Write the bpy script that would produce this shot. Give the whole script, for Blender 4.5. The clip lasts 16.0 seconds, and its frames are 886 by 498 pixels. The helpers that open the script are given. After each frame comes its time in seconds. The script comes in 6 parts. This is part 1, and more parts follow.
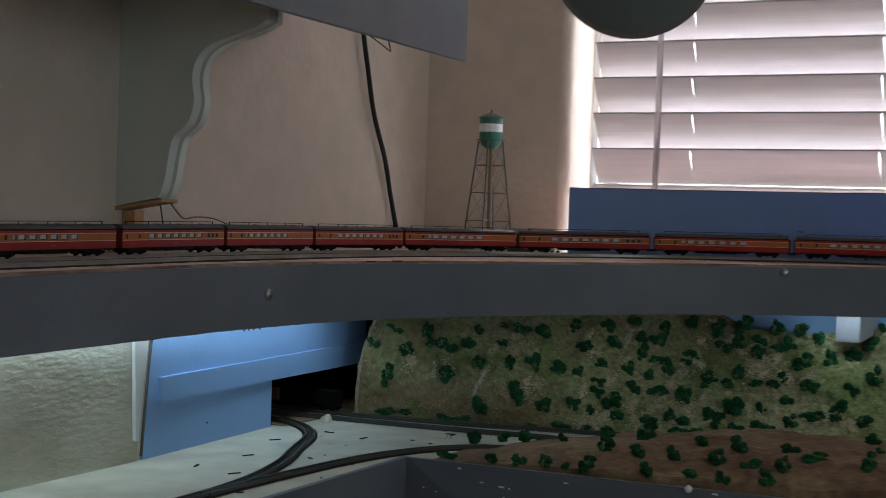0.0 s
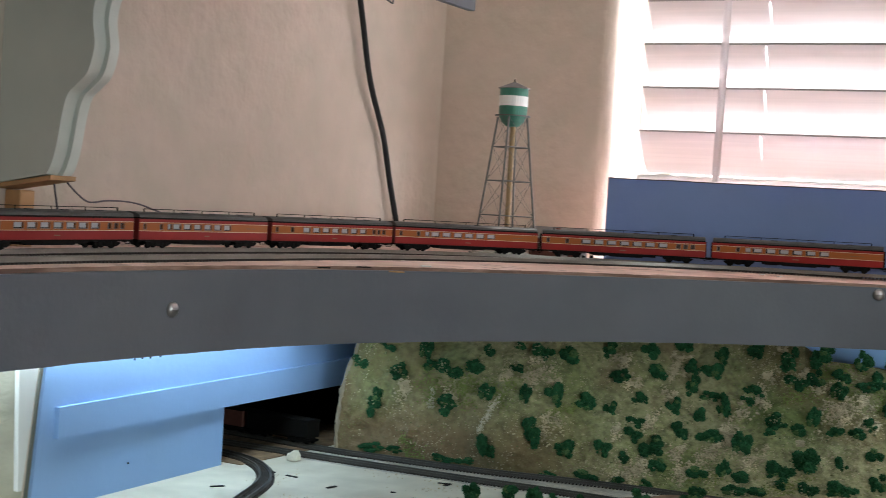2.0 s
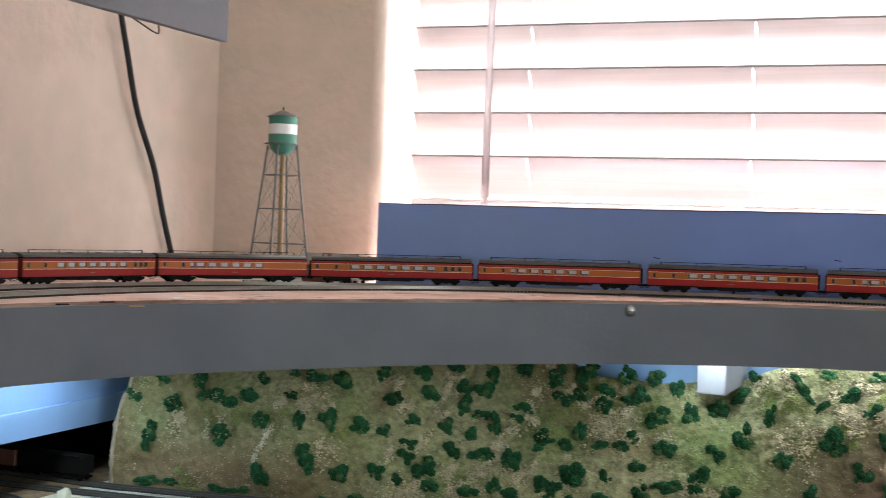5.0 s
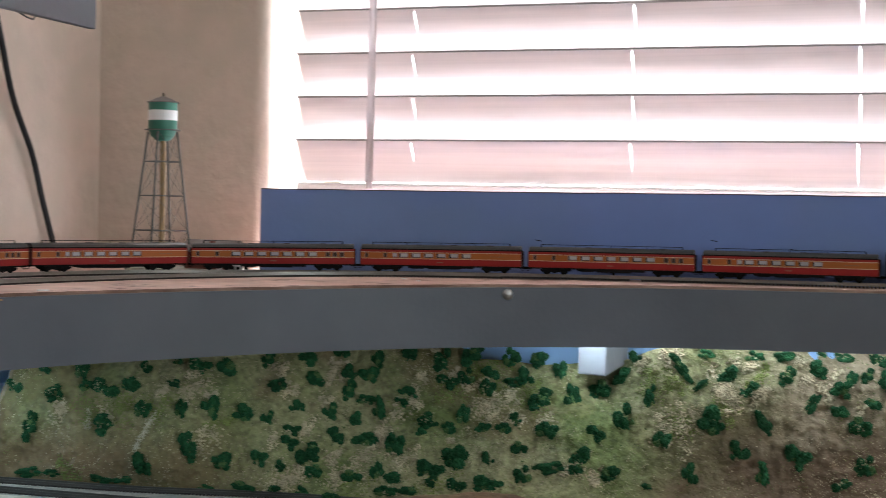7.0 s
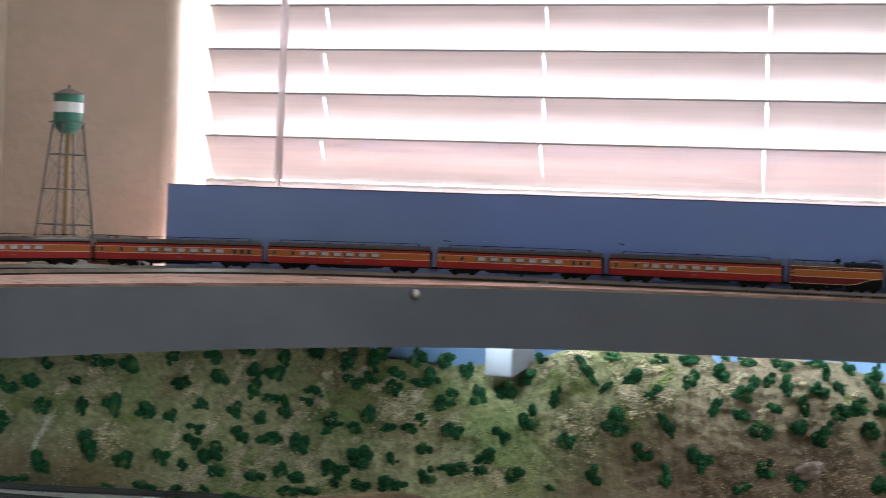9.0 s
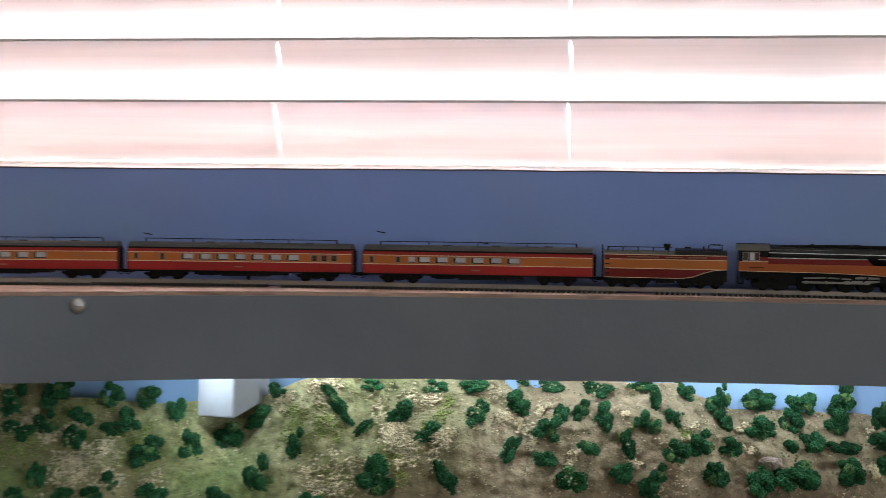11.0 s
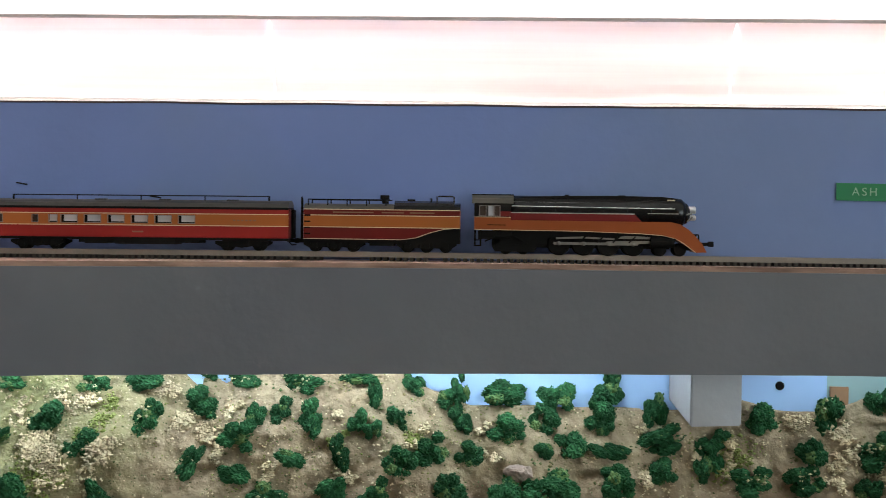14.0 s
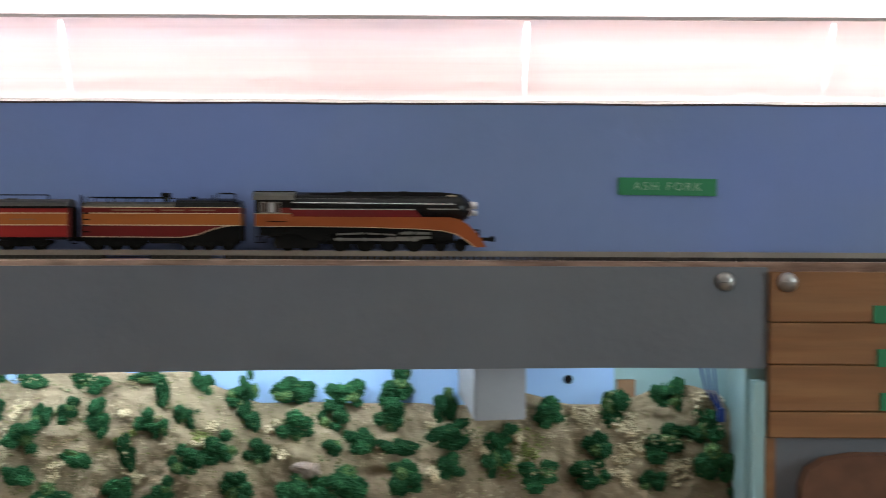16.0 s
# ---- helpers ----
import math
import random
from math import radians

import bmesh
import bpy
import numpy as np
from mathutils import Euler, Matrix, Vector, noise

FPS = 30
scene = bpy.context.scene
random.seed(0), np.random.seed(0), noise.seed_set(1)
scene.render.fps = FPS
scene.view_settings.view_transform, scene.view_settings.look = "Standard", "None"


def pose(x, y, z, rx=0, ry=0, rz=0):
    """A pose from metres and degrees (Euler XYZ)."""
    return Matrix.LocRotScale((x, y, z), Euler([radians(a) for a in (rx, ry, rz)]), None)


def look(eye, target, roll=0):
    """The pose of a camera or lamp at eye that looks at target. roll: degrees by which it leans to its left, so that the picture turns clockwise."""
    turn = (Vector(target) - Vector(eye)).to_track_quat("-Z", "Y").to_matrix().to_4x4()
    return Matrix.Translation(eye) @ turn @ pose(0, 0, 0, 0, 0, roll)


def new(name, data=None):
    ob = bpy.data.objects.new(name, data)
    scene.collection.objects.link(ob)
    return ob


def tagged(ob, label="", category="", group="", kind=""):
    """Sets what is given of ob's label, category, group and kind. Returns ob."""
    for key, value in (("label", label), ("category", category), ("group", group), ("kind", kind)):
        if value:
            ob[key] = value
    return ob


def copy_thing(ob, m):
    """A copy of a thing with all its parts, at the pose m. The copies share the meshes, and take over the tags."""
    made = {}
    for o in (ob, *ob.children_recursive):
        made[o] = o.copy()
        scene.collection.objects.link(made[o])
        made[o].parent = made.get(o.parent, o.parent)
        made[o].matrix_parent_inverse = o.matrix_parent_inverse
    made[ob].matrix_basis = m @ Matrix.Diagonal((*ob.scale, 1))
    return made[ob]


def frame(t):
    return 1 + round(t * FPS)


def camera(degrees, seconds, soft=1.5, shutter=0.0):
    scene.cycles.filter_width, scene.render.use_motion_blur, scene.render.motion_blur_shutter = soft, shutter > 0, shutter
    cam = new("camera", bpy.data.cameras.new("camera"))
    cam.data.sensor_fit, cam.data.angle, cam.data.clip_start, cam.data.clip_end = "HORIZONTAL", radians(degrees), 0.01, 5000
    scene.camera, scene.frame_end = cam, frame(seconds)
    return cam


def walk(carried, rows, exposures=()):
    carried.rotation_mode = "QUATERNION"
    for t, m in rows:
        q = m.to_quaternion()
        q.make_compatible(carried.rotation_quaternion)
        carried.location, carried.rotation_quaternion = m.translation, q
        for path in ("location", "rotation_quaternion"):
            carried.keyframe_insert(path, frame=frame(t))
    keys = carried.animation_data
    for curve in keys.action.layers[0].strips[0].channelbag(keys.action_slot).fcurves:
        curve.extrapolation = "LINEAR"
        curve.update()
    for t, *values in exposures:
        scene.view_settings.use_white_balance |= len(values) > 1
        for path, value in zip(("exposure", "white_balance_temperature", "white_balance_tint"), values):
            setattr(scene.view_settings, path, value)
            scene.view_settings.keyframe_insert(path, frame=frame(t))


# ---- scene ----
cam = camera(34.9, 16.0, soft=0.7, shutter=0.7)
PATH = [
    (0, (0.755, -0.087, 1.245), (-0.112, 1.714, 1.207), 1.9),
    (0.5, (0.718, 0.035, 1.245), (-0.188, 1.818, 1.196), 1.7),
    (1, (0.698, 0.194, 1.242), (-0.3, 1.926, 1.188), 5.5),
    (1.5, (0.683, 0.223, 1.246), (-0.32, 1.952, 1.168), 3.6),
    (2, (0.666, 0.225, 1.252), (-0.281, 1.985, 1.194), 3.6),
    (2.5, (0.668, 0.231, 1.253), (-0.262, 2.001, 1.188), 3.7),
    (3, (0.674, 0.235, 1.256), (-0.238, 2.014, 1.187), 2.9),
    (3.5, (0.685, 0.232, 1.259), (-0.204, 2.023, 1.208), 3.0),
    (4, (0.692, 0.231, 1.263), (-0.165, 2.037, 1.218), 2.4),
    (4.5, (0.755, 0.264, 1.255), (-0.119, 2.062, 1.242), 2.0),
    (4.7, (0.727, 0.242, 1.257), (-0.05, 2.085, 1.249), 2.2),
    (6.8, (0.774, 0.259, 1.273), (0.097, 2.14, 1.225), 1.6),
    (7, (0.769, 0.258, 1.27), (0.122, 2.15, 1.221), 1.3),
    (7.5, (0.77, 0.261, 1.27), (0.154, 2.162, 1.209), 1.1),
    (8, (0.771, 0.263, 1.268), (0.187, 2.174, 1.214), 1.3),
    (8.5, (0.771, 0.267, 1.27), (0.203, 2.184, 1.216), 1.7),
    (9, (0.774, 0.264, 1.269), (0.241, 2.192, 1.225), 2.3),
    (9.5, (0.779, 0.269, 1.268), (0.359, 2.225, 1.24), 1.9),
    (9.7, (0.778, 0.327, 1.264), (0.37, 2.285, 1.243), 1.5),
    (11.8, (0.8, 0.733, 1.242), (0.503, 2.711, 1.236), 1.3),
    (12, (0.814, 0.772, 1.246), (0.513, 2.749, 1.236), 1.2),
    (12.5, (0.806, 0.815, 1.242), (0.633, 2.807, 1.235), 1.3),
    (13, (0.825, 0.82, 1.237), (0.68, 2.815, 1.216), 0.8),
    (13.5, (0.84, 0.825, 1.235), (0.702, 2.821, 1.219), 0.5),
    (14, (0.841, 0.829, 1.233), (0.746, 2.826, 1.199), 0.8),
    (14.5, (0.855, 0.83, 1.235), (0.765, 2.828, 1.206), 0.4),
    (15, (0.868, 0.832, 1.232), (0.786, 2.831, 1.207), 0.5),
    (15.5, (0.885, 0.831, 1.231), (0.831, 2.831, 1.207), 0.5),
    (16, (0.917, 0.83, 1.228), (0.913, 2.829, 1.206), 0.3),
]
EXPOSURE = [(0, -1.64, 5900, 5), (0.5, -1.48, 5900, 5), (1.0, -1.16, 6000, 6), (1.5, -0.78, 6100, 7), (2.0, -0.38, 6200, 8), (3.0, -0.1, 6300, 9), (4.5, -0.02, 6300, 9),
            (7.0, -0.52, 6100, 9), (9.0, -0.52, 6050, 9), (12.0, -0.12, 6400, 8), (13.0, 0.02, 6400, 7), (14.0, 0.0, 6400, 7), (15.0, -0.08, 6350, 7), (16.0, -0.14, 6300, 8)]
walk(cam, [(t, look(e, g, r)) for t, e, g, r in PATH], EXPOSURE)

# ---- world and light ----
world = bpy.data.worlds.new("sky")
scene.world = world
world.use_nodes = True
wn = world.node_tree.nodes
sky = wn.new("ShaderNodeTexSky")
sky.sky_type = "NISHITA"
sky.sun_disc = False
sky.sun_elevation = radians(48)
sky.sun_rotation = radians(14)
world.node_tree.links.new(sky.outputs[0], wn["Background"].inputs[0])
wn["Background"].inputs[1].default_value = 0.12


def lamp(name, kind, m, power, color, size=None, size_y=None, angle=None):
    d = bpy.data.lights.new(name, kind)
    d.energy, d.color = power, color
    if size:
        d.shape, d.size, d.size_y = "RECTANGLE", size, size_y or size
    if angle:
        d.angle = radians(angle)
    ob = new(name, d)
    ob.matrix_world = m
    return tagged(ob, kind="structure")


lamp("sun", "SUN", look((1.5, 6, 6.5), (0.8, 0, 0)), 3.0, (1.0, 0.95, 0.86), angle=0.5)
# daylight in the north window opening
lamp("north_window_light", "AREA", look((0.85, 1.76, 1.60), (0.85, 0, 1.60)), 108, (1.0, 0.975, 1.02), 1.44, 1.1)
# fill light through an east window that is unseen and assumed
lamp("east_fill_light", "AREA", look((3.22, -0.4, 1.5), (0, 0.3, 1.3)), 34, (0.88, 0.99, 1.0), 1.7, 1.15)
# strip lights under the upper deck
lamp("strip_light_west", "AREA", pose(-0.046, 0.955, 1.148, 0, 0, 90), 0.75, (0.72, 0.90, 1.0), 0.77, 0.012)
lamp("strip_light_north", "AREA", look((0.726, 1.529, 1.173), (0.726, 1.531, 1.0)), 0.205, (0.86, 0.95, 1.0), 0.384, 0.010)
lamp("strip_light_corner", "AREA", look((0.478, 1.490, 1.168), (0.484, 1.513, 1.132)), 0.105, (0.76, 0.90, 1.0), 0.040, 0.010)
# the next two are added fill to brighten the hill
lamp("fill_strip_bend", "AREA", pose(0.262, 1.302, 1.189, 0, 0, 46), 0.074, (0.88, 0.98, 0.95), 0.24, 0.012)
lamp("fill_strip_east", "AREA", look((1.01, 1.524, 1.189), (1.01, 1.522, 1.0)), 0.030, (0.86, 0.95, 1.0), 0.07, 0.012)


# ---- materials ----
def mat(name, color, rough=0.6, metal=0.0, vary=0.12, scale=20.0, bump=0.0, bump_scale=None, spec=0.5,
        second=None, second_scale=4.0, second_at=(0.45, 0.6), rand=0.0, stretch=(1, 1, 1), coat=0.0):
    m = bpy.data.materials.new(name)
    m.use_nodes = True
    n, l = m.node_tree.nodes, m.node_tree.links
    b = n["Principled BSDF"]
    b.inputs["Roughness"].default_value = rough
    b.inputs["Metallic"].default_value = metal
    b.inputs["Specular IOR Level"].default_value = spec
    b.inputs["Coat Weight"].default_value = coat
    co = n.new("ShaderNodeTexCoord")
    mp = n.new("ShaderNodeMapping")
    mp.inputs["Scale"].default_value = stretch
    l.new(co.outputs["Object"], mp.inputs[0])
    nz = n.new("ShaderNodeTexNoise")
    nz.inputs["Scale"].default_value = scale
    nz.inputs["Detail"].default_value = 6
    l.new(mp.outputs[0], nz.inputs["Vector"])
    base = n.new("ShaderNodeRGB")
    base.outputs[0].default_value = (*color, 1)
    out = base.outputs[0]
    if second:
        nz2 = n.new("ShaderNodeTexNoise")
        nz2.inputs["Scale"].default_value = second_scale
        nz2.inputs["Detail"].default_value = 5
        l.new(mp.outputs[0], nz2.inputs["Vector"])
        rmp = n.new("ShaderNodeMapRange")
        rmp.inputs["From Min"].default_value, rmp.inputs["From Max"].default_value = second_at
        l.new(nz2.outputs[0], rmp.inputs[0])
        mx = n.new("ShaderNodeMix")
        mx.data_type = "RGBA"
        l.new(rmp.outputs[0], mx.inputs["Factor"])
        l.new(out, mx.inputs["A"])
        mx.inputs["B"].default_value = (*second, 1)
        out = mx.outputs["Result"]
    hsv = n.new("ShaderNodeHueSaturation")
    mr = n.new("ShaderNodeMapRange")
    mr.inputs["From Min"].default_value, mr.inputs["From Max"].default_value = 0.25, 0.75
    mr.inputs["To Min"].default_value, mr.inputs["To Max"].default_value = 1 - vary, 1 + vary
    l.new(nz.outputs[0], mr.inputs[0])
    val = mr.outputs[0]
    if rand:
        oi = n.new("ShaderNodeObjectInfo")
        rr = n.new("ShaderNodeMapRange")
        rr.inputs["To Min"].default_value, rr.inputs["To Max"].default_value = 1 - rand, 1 + rand
        l.new(oi.outputs["Random"], rr.inputs[0])
        mu = n.new("ShaderNodeMath")
        mu.operation = "MULTIPLY"
        l.new(val, mu.inputs[0])
        l.new(rr.outputs[0], mu.inputs[1])
        val = mu.outputs[0]
    l.new(val, hsv.inputs["Value"])
    l.new(out, hsv.inputs["Color"])
    l.new(hsv.outputs[0], b.inputs["Base Color"])
    if bump:
        bz = n.new("ShaderNodeTexNoise")
        bz.inputs["Scale"].default_value = bump_scale or scale * 3
        bz.inputs["Detail"].default_value = 5
        l.new(mp.outputs[0], bz.inputs["Vector"])
        bp = n.new("ShaderNodeBump")
        bp.inputs["Strength"].default_value = bump
        bp.inputs["Distance"].default_value = 0.002
        l.new(bz.outputs[0], bp.inputs["Height"])
        l.new(bp.outputs[0], b.inputs["Normal"])
    return m


WALL = mat("wall_paint", (0.615, 0.497, 0.41), 0.85, vary=0.05, scale=60, bump=0.7, bump_scale=85, second=(0.57, 0.475, 0.385), second_scale=30)
PALE_WALL = mat("pale_wall_paint", (0.54, 0.52, 0.42), 0.85, vary=0.12, scale=24, second=(0.46, 0.43, 0.33), second_scale=7, bump=0.55, bump_scale=70, stretch=(1, 1, 3))
CEIL = mat("ceiling_paint", (0.8, 0.78, 0.74), 0.9, vary=0.03)
CARPET = mat("carpet", (0.30, 0.25, 0.20), 0.95, vary=0.25, scale=150, bump=0.5)
WHITE = mat("white_paint", (0.78, 0.78, 0.76), 0.5, vary=0.03, scale=30)
ARMPAINT = mat("dull_white_paint", (0.31, 0.315, 0.33), 0.42, vary=0.10, scale=40, bump=0.2, bump_scale=120)
BRACKET = mat("bracket_paint", (0.66, 0.68, 0.62), 0.5, vary=0.05, scale=25)
GREY = mat("grey_fascia_paint", (0.121, 0.128, 0.148), 0.55, vary=0.10, scale=14, second=(0.134, 0.142, 0.158), second_scale=5, bump=0.12, bump_scale=220)
HARDBOARD = mat("brown_hardboard", (0.50, 0.34, 0.31), 0.7, vary=0.1, scale=40)
PLY = mat("plywood", (0.60, 0.405, 0.335), 0.7, vary=0.18, scale=30, second=(0.72, 0.53, 0.46), second_scale=9, bump=0.15, stretch=(1, 1, 4))
pn, pl = PLY.node_tree.nodes, PLY.node_tree.links
pco = pn.new("ShaderNodeTexCoord")
pma = pn.new("ShaderNodeMapping")
pma.inputs["Scale"].default_value = (26, 26, 60)
pl.new(pco.outputs["Object"], pma.inputs[0])
pno = pn.new("ShaderNodeTexNoise")
pno.inputs["Scale"].default_value = 1.0
pno.inputs["Detail"].default_value = 7
pno.inputs["Roughness"].default_value = 0.65
pl.new(pma.outputs[0], pno.inputs["Vector"])
prm = pn.new("ShaderNodeMapRange")
prm.inputs["From Min"].default_value, prm.inputs["From Max"].default_value = 0.58, 0.66
prm.inputs["To Max"].default_value = 0.75
pl.new(pno.outputs[0], prm.inputs[0])
pmx = pn.new("ShaderNodeMix")
pmx.data_type = "RGBA"
pl.new(prm.outputs[0], pmx.inputs["Factor"])
pl.new(pn["Principled BSDF"].inputs["Base Color"].links[0].from_socket, pmx.inputs["A"])
pmx.inputs["B"].default_value = (0.20, 0.115, 0.085, 1)
pl.new(pmx.outputs["Result"], pn["Principled BSDF"].inputs["Base Color"])
RAWWOOD = mat("raw_wood", (0.48, 0.27, 0.12), 0.7, vary=0.2, scale=40, bump=0.2)
BLUE = mat("blue_backdrop_paint", (0.172, 0.245, 0.525), 0.75, vary=0.07, scale=10, second=(0.17, 0.235, 0.43), second_scale=5, bump=0.1, bump_scale=180)
SKYBLUE = mat("sky_blue_paint", (0.245, 0.395, 0.67), 0.7, vary=0.05, scale=10, bump=0.1, bump_scale=150)
SKYLIT = mat("light_sky_paint", (0.36, 0.56, 0.88), 0.7, vary=0.05, scale=10)
SKYPALE = mat("pale_sky_paint", (0.30, 0.45, 0.46), 0.7, vary=0.06, scale=10)
DECK = mat("lower_deck_paint", (0.62, 0.59, 0.47), 0.75, vary=0.14, scale=26, second=(0.47, 0.42, 0.32), second_scale=9, second_at=(0.50, 0.72))
SOIL = mat("hill_soil", (0.305, 0.290, 0.148), 0.95, vary=0.48, scale=170, second=(0.165, 0.200, 0.066), second_scale=9, second_at=(0.42, 0.60), bump=1.0, bump_scale=240)
gn, gl = SOIL.node_tree.nodes, SOIL.node_tree.links
gco = gn.new("ShaderNodeTexCoord")
gvo = gn.new("ShaderNodeTexVoronoi")
gvo.inputs["Scale"].default_value = 360
gvo.inputs["Randomness"].default_value = 1.0
gl.new(gco.outputs["Object"], gvo.inputs["Vector"])
gno = gn.new("ShaderNodeTexNoise")
gno.inputs["Scale"].default_value = 26
gno.inputs["Detail"].default_value = 3
gl.new(gco.outputs["Object"], gno.inputs["Vector"])
gsub = gn.new("ShaderNodeMath")
gsub.operation = "SUBTRACT"
gl.new(gno.outputs[0], gsub.inputs[0])
gl.new(gvo.outputs["Distance"], gsub.inputs[1])
grm = gn.new("ShaderNodeMapRange")
grm.inputs["From Min"].default_value, grm.inputs["From Max"].default_value = 0.33, 0.52
gl.new(gsub.outputs[0], grm.inputs[0])
gmx = gn.new("ShaderNodeMix")
gmx.data_type = "RGBA"
gl.new(grm.outputs[0], gmx.inputs["Factor"])
gl.new(gn["Principled BSDF"].inputs["Base Color"].links[0].from_socket, gmx.inputs["A"])
gmx.inputs["B"].default_value = (0.46, 0.38, 0.26, 1)
gbn = gn.new("ShaderNodeTexNoise")
gbn.inputs["Scale"].default_value = 6.5
gbn.inputs["Detail"].default_value = 6
gbn.inputs["Roughness"].default_value = 0.6
gma = gn.new("ShaderNodeMapping")
gma.inputs["Location"].default_value = (3.3, 0.4, 1.1)
gl.new(gco.outputs["Object"], gma.inputs[0])
gl.new(gma.outputs[0], gbn.inputs["Vector"])
gbr = gn.new("ShaderNodeMapRange")
gbr.inputs["From Min"].default_value, gbr.inputs["From Max"].default_value = 0.53, 0.62
gbr.inputs["To Max"].default_value = 0.5
gl.new(gbn.outputs[0], gbr.inputs[0])
gbx = gn.new("ShaderNodeMix")
gbx.data_type = "RGBA"
gl.new(gbr.outputs[0], gbx.inputs["Factor"])
gl.new(gn["Principled BSDF"].inputs["Base Color"].links[0].from_socket, gbx.inputs["A"])
gbx.inputs["B"].default_value = (0.26, 0.175, 0.095, 1)
# the east end is bare tan plaster, the west end is mossy
gsx = gn.new("ShaderNodeSeparateXYZ")
gl.new(gco.outputs["Object"], gsx.inputs[0])
gad = gn.new("ShaderNodeMath")
gad.operation = "MULTIPLY_ADD"
gl.new(gbn.outputs[0], gad.inputs[0])
gad.inputs[1].default_value = 0.35
gl.new(gsx.outputs["X"], gad.inputs[2])
ger = gn.new("ShaderNodeMapRange")
ger.inputs["From Min"].default_value, ger.inputs["From Max"].default_value = 0.69, 0.88
ger.inputs["To Max"].default_value = 0.80
gl.new(gad.outputs[0], ger.inputs[0])
gea = gn.new("ShaderNodeMix")
gea.data_type = "RGBA"
gl.new(ger.outputs[0], gea.inputs["Factor"])
gl.new(gbx.outputs["Result"], gea.inputs["A"])
gea.inputs["B"].default_value = (0.345, 0.262, 0.182, 1)
# bare red-brown earth low on the east slope, with its shade painted in
gez = gn.new("ShaderNodeMath")
gez.operation = "MULTIPLY_ADD"
gl.new(gbn.outputs[0], gez.inputs[0])
gez.inputs[1].default_value = 0.11
gl.new(gsx.outputs["Z"], gez.inputs[2])
gzr = gn.new("ShaderNodeMapRange")
gzr.inputs["From Min"].default_value, gzr.inputs["From Max"].default_value = 1.158, 1.122
gl.new(gez.outputs[0], gzr.inputs[0])
gxr = gn.new("ShaderNodeMapRange")
gxr.inputs["From Min"].default_value, gxr.inputs["From Max"].default_value = 0.66, 0.82
gxr.inputs["To Max"].default_value = 0.85
gl.new(gad.outputs[0], gxr.inputs[0])
gzx = gn.new("ShaderNodeMath")
gzx.operation = "MULTIPLY"
gl.new(gzr.outputs[0], gzx.inputs[0])
gl.new(gxr.outputs[0], gzx.inputs[1])
gem = gn.new("ShaderNodeMix")
gem.data_type = "RGBA"
gl.new(gzx.outputs[0], gem.inputs["Factor"])
gl.new(gea.outputs["Result"], gem.inputs["A"])
gem.inputs["B"].default_value = (0.125, 0.076, 0.044, 1)
# bare brown earth at the cut west end and along the foot there
gwx = gn.new("ShaderNodeMapRange")
gwx.inputs["From Min"].default_value, gwx.inputs["From Max"].default_value = 0.36, 0.28
gl.new(gad.outputs[0], gwx.inputs[0])
gwz = gn.new("ShaderNodeMapRange")
gwz.inputs["From Min"].default_value, gwz.inputs["From Max"].default_value = 1.131, 1.106
gl.new(gez.outputs[0], gwz.inputs[0])
gwm = gn.new("ShaderNodeMath")
gwm.operation = "MULTIPLY"
gl.new(gwx.outputs[0], gwm.inputs[0])
gl.new(gwz.outputs[0], gwm.inputs[1])
gwe = gn.new("ShaderNodeMapRange")
gwe.inputs["From Min"].default_value, gwe.inputs["From Max"].default_value = 0.172, 0.145
gl.new(gad.outputs[0], gwe.inputs[0])
gwt = gn.new("ShaderNodeMath")
gwt.operation = "MAXIMUM"
gl.new(gwm.outputs[0], gwt.inputs[0])
gl.new(gwe.outputs[0], gwt.inputs[1])
gws = gn.new("ShaderNodeMath")
gws.operation = "MULTIPLY"
gl.new(gwt.outputs[0], gws.inputs[0])
gws.inputs[1].default_value = 0.72
gwb = gn.new("ShaderNodeMix")
gwb.data_type = "RGBA"
gl.new(gws.outputs[0], gwb.inputs["Factor"])
gl.new(gem.outputs["Result"], gwb.inputs["A"])
gwb.inputs["B"].default_value = (0.215, 0.130, 0.068, 1)
gl.new(gwb.outputs["Result"], gmx.inputs["A"])
gl.new(gmx.outputs["Result"], gn["Principled BSDF"].inputs["Base Color"])
BROWN = mat("red_brown_soil", (0.165, 0.098, 0.054), 0.95, vary=0.4, scale=90, second=(0.215, 0.145, 0.078), second_scale=16, bump=1.0, bump_scale=200)
LEAF = mat("shrub_foam", (0.025, 0.095, 0.038), 0.95, vary=0.6, scale=3.5, rand=0.22, spec=0.1, bump=0.5, bump_scale=9)
ln, ll = LEAF.node_tree.nodes, LEAF.node_tree.links
geo = ln.new("ShaderNodeNewGeometry")
isl = ln.new("ShaderNodeMapRange")
isl.inputs["To Min"].default_value, isl.inputs["To Max"].default_value = 0.78, 1.35
ll.new(geo.outputs["Random Per Island"], isl.inputs[0])
lhs = ln.new("ShaderNodeHueSaturation")
src = ln["Principled BSDF"].inputs["Base Color"].links[0].from_socket
ll.new(src, lhs.inputs["Color"])
ll.new(isl.outputs[0], lhs.inputs["Value"])
ltip = ln.new("ShaderNodeMapRange")
ltip.inputs["From Min"].default_value, ltip.inputs["From Max"].default_value = 0.972, 0.980
ll.new(geo.outputs["Random Per Island"], ltip.inputs[0])
lmx = ln.new("ShaderNodeMix")
lmx.data_type = "RGBA"
ll.new(ltip.outputs[0], lmx.inputs["Factor"])
ll.new(lhs.outputs[0], lmx.inputs["A"])
lmx.inputs["B"].default_value = (0.11, 0.19, 0.07, 1)
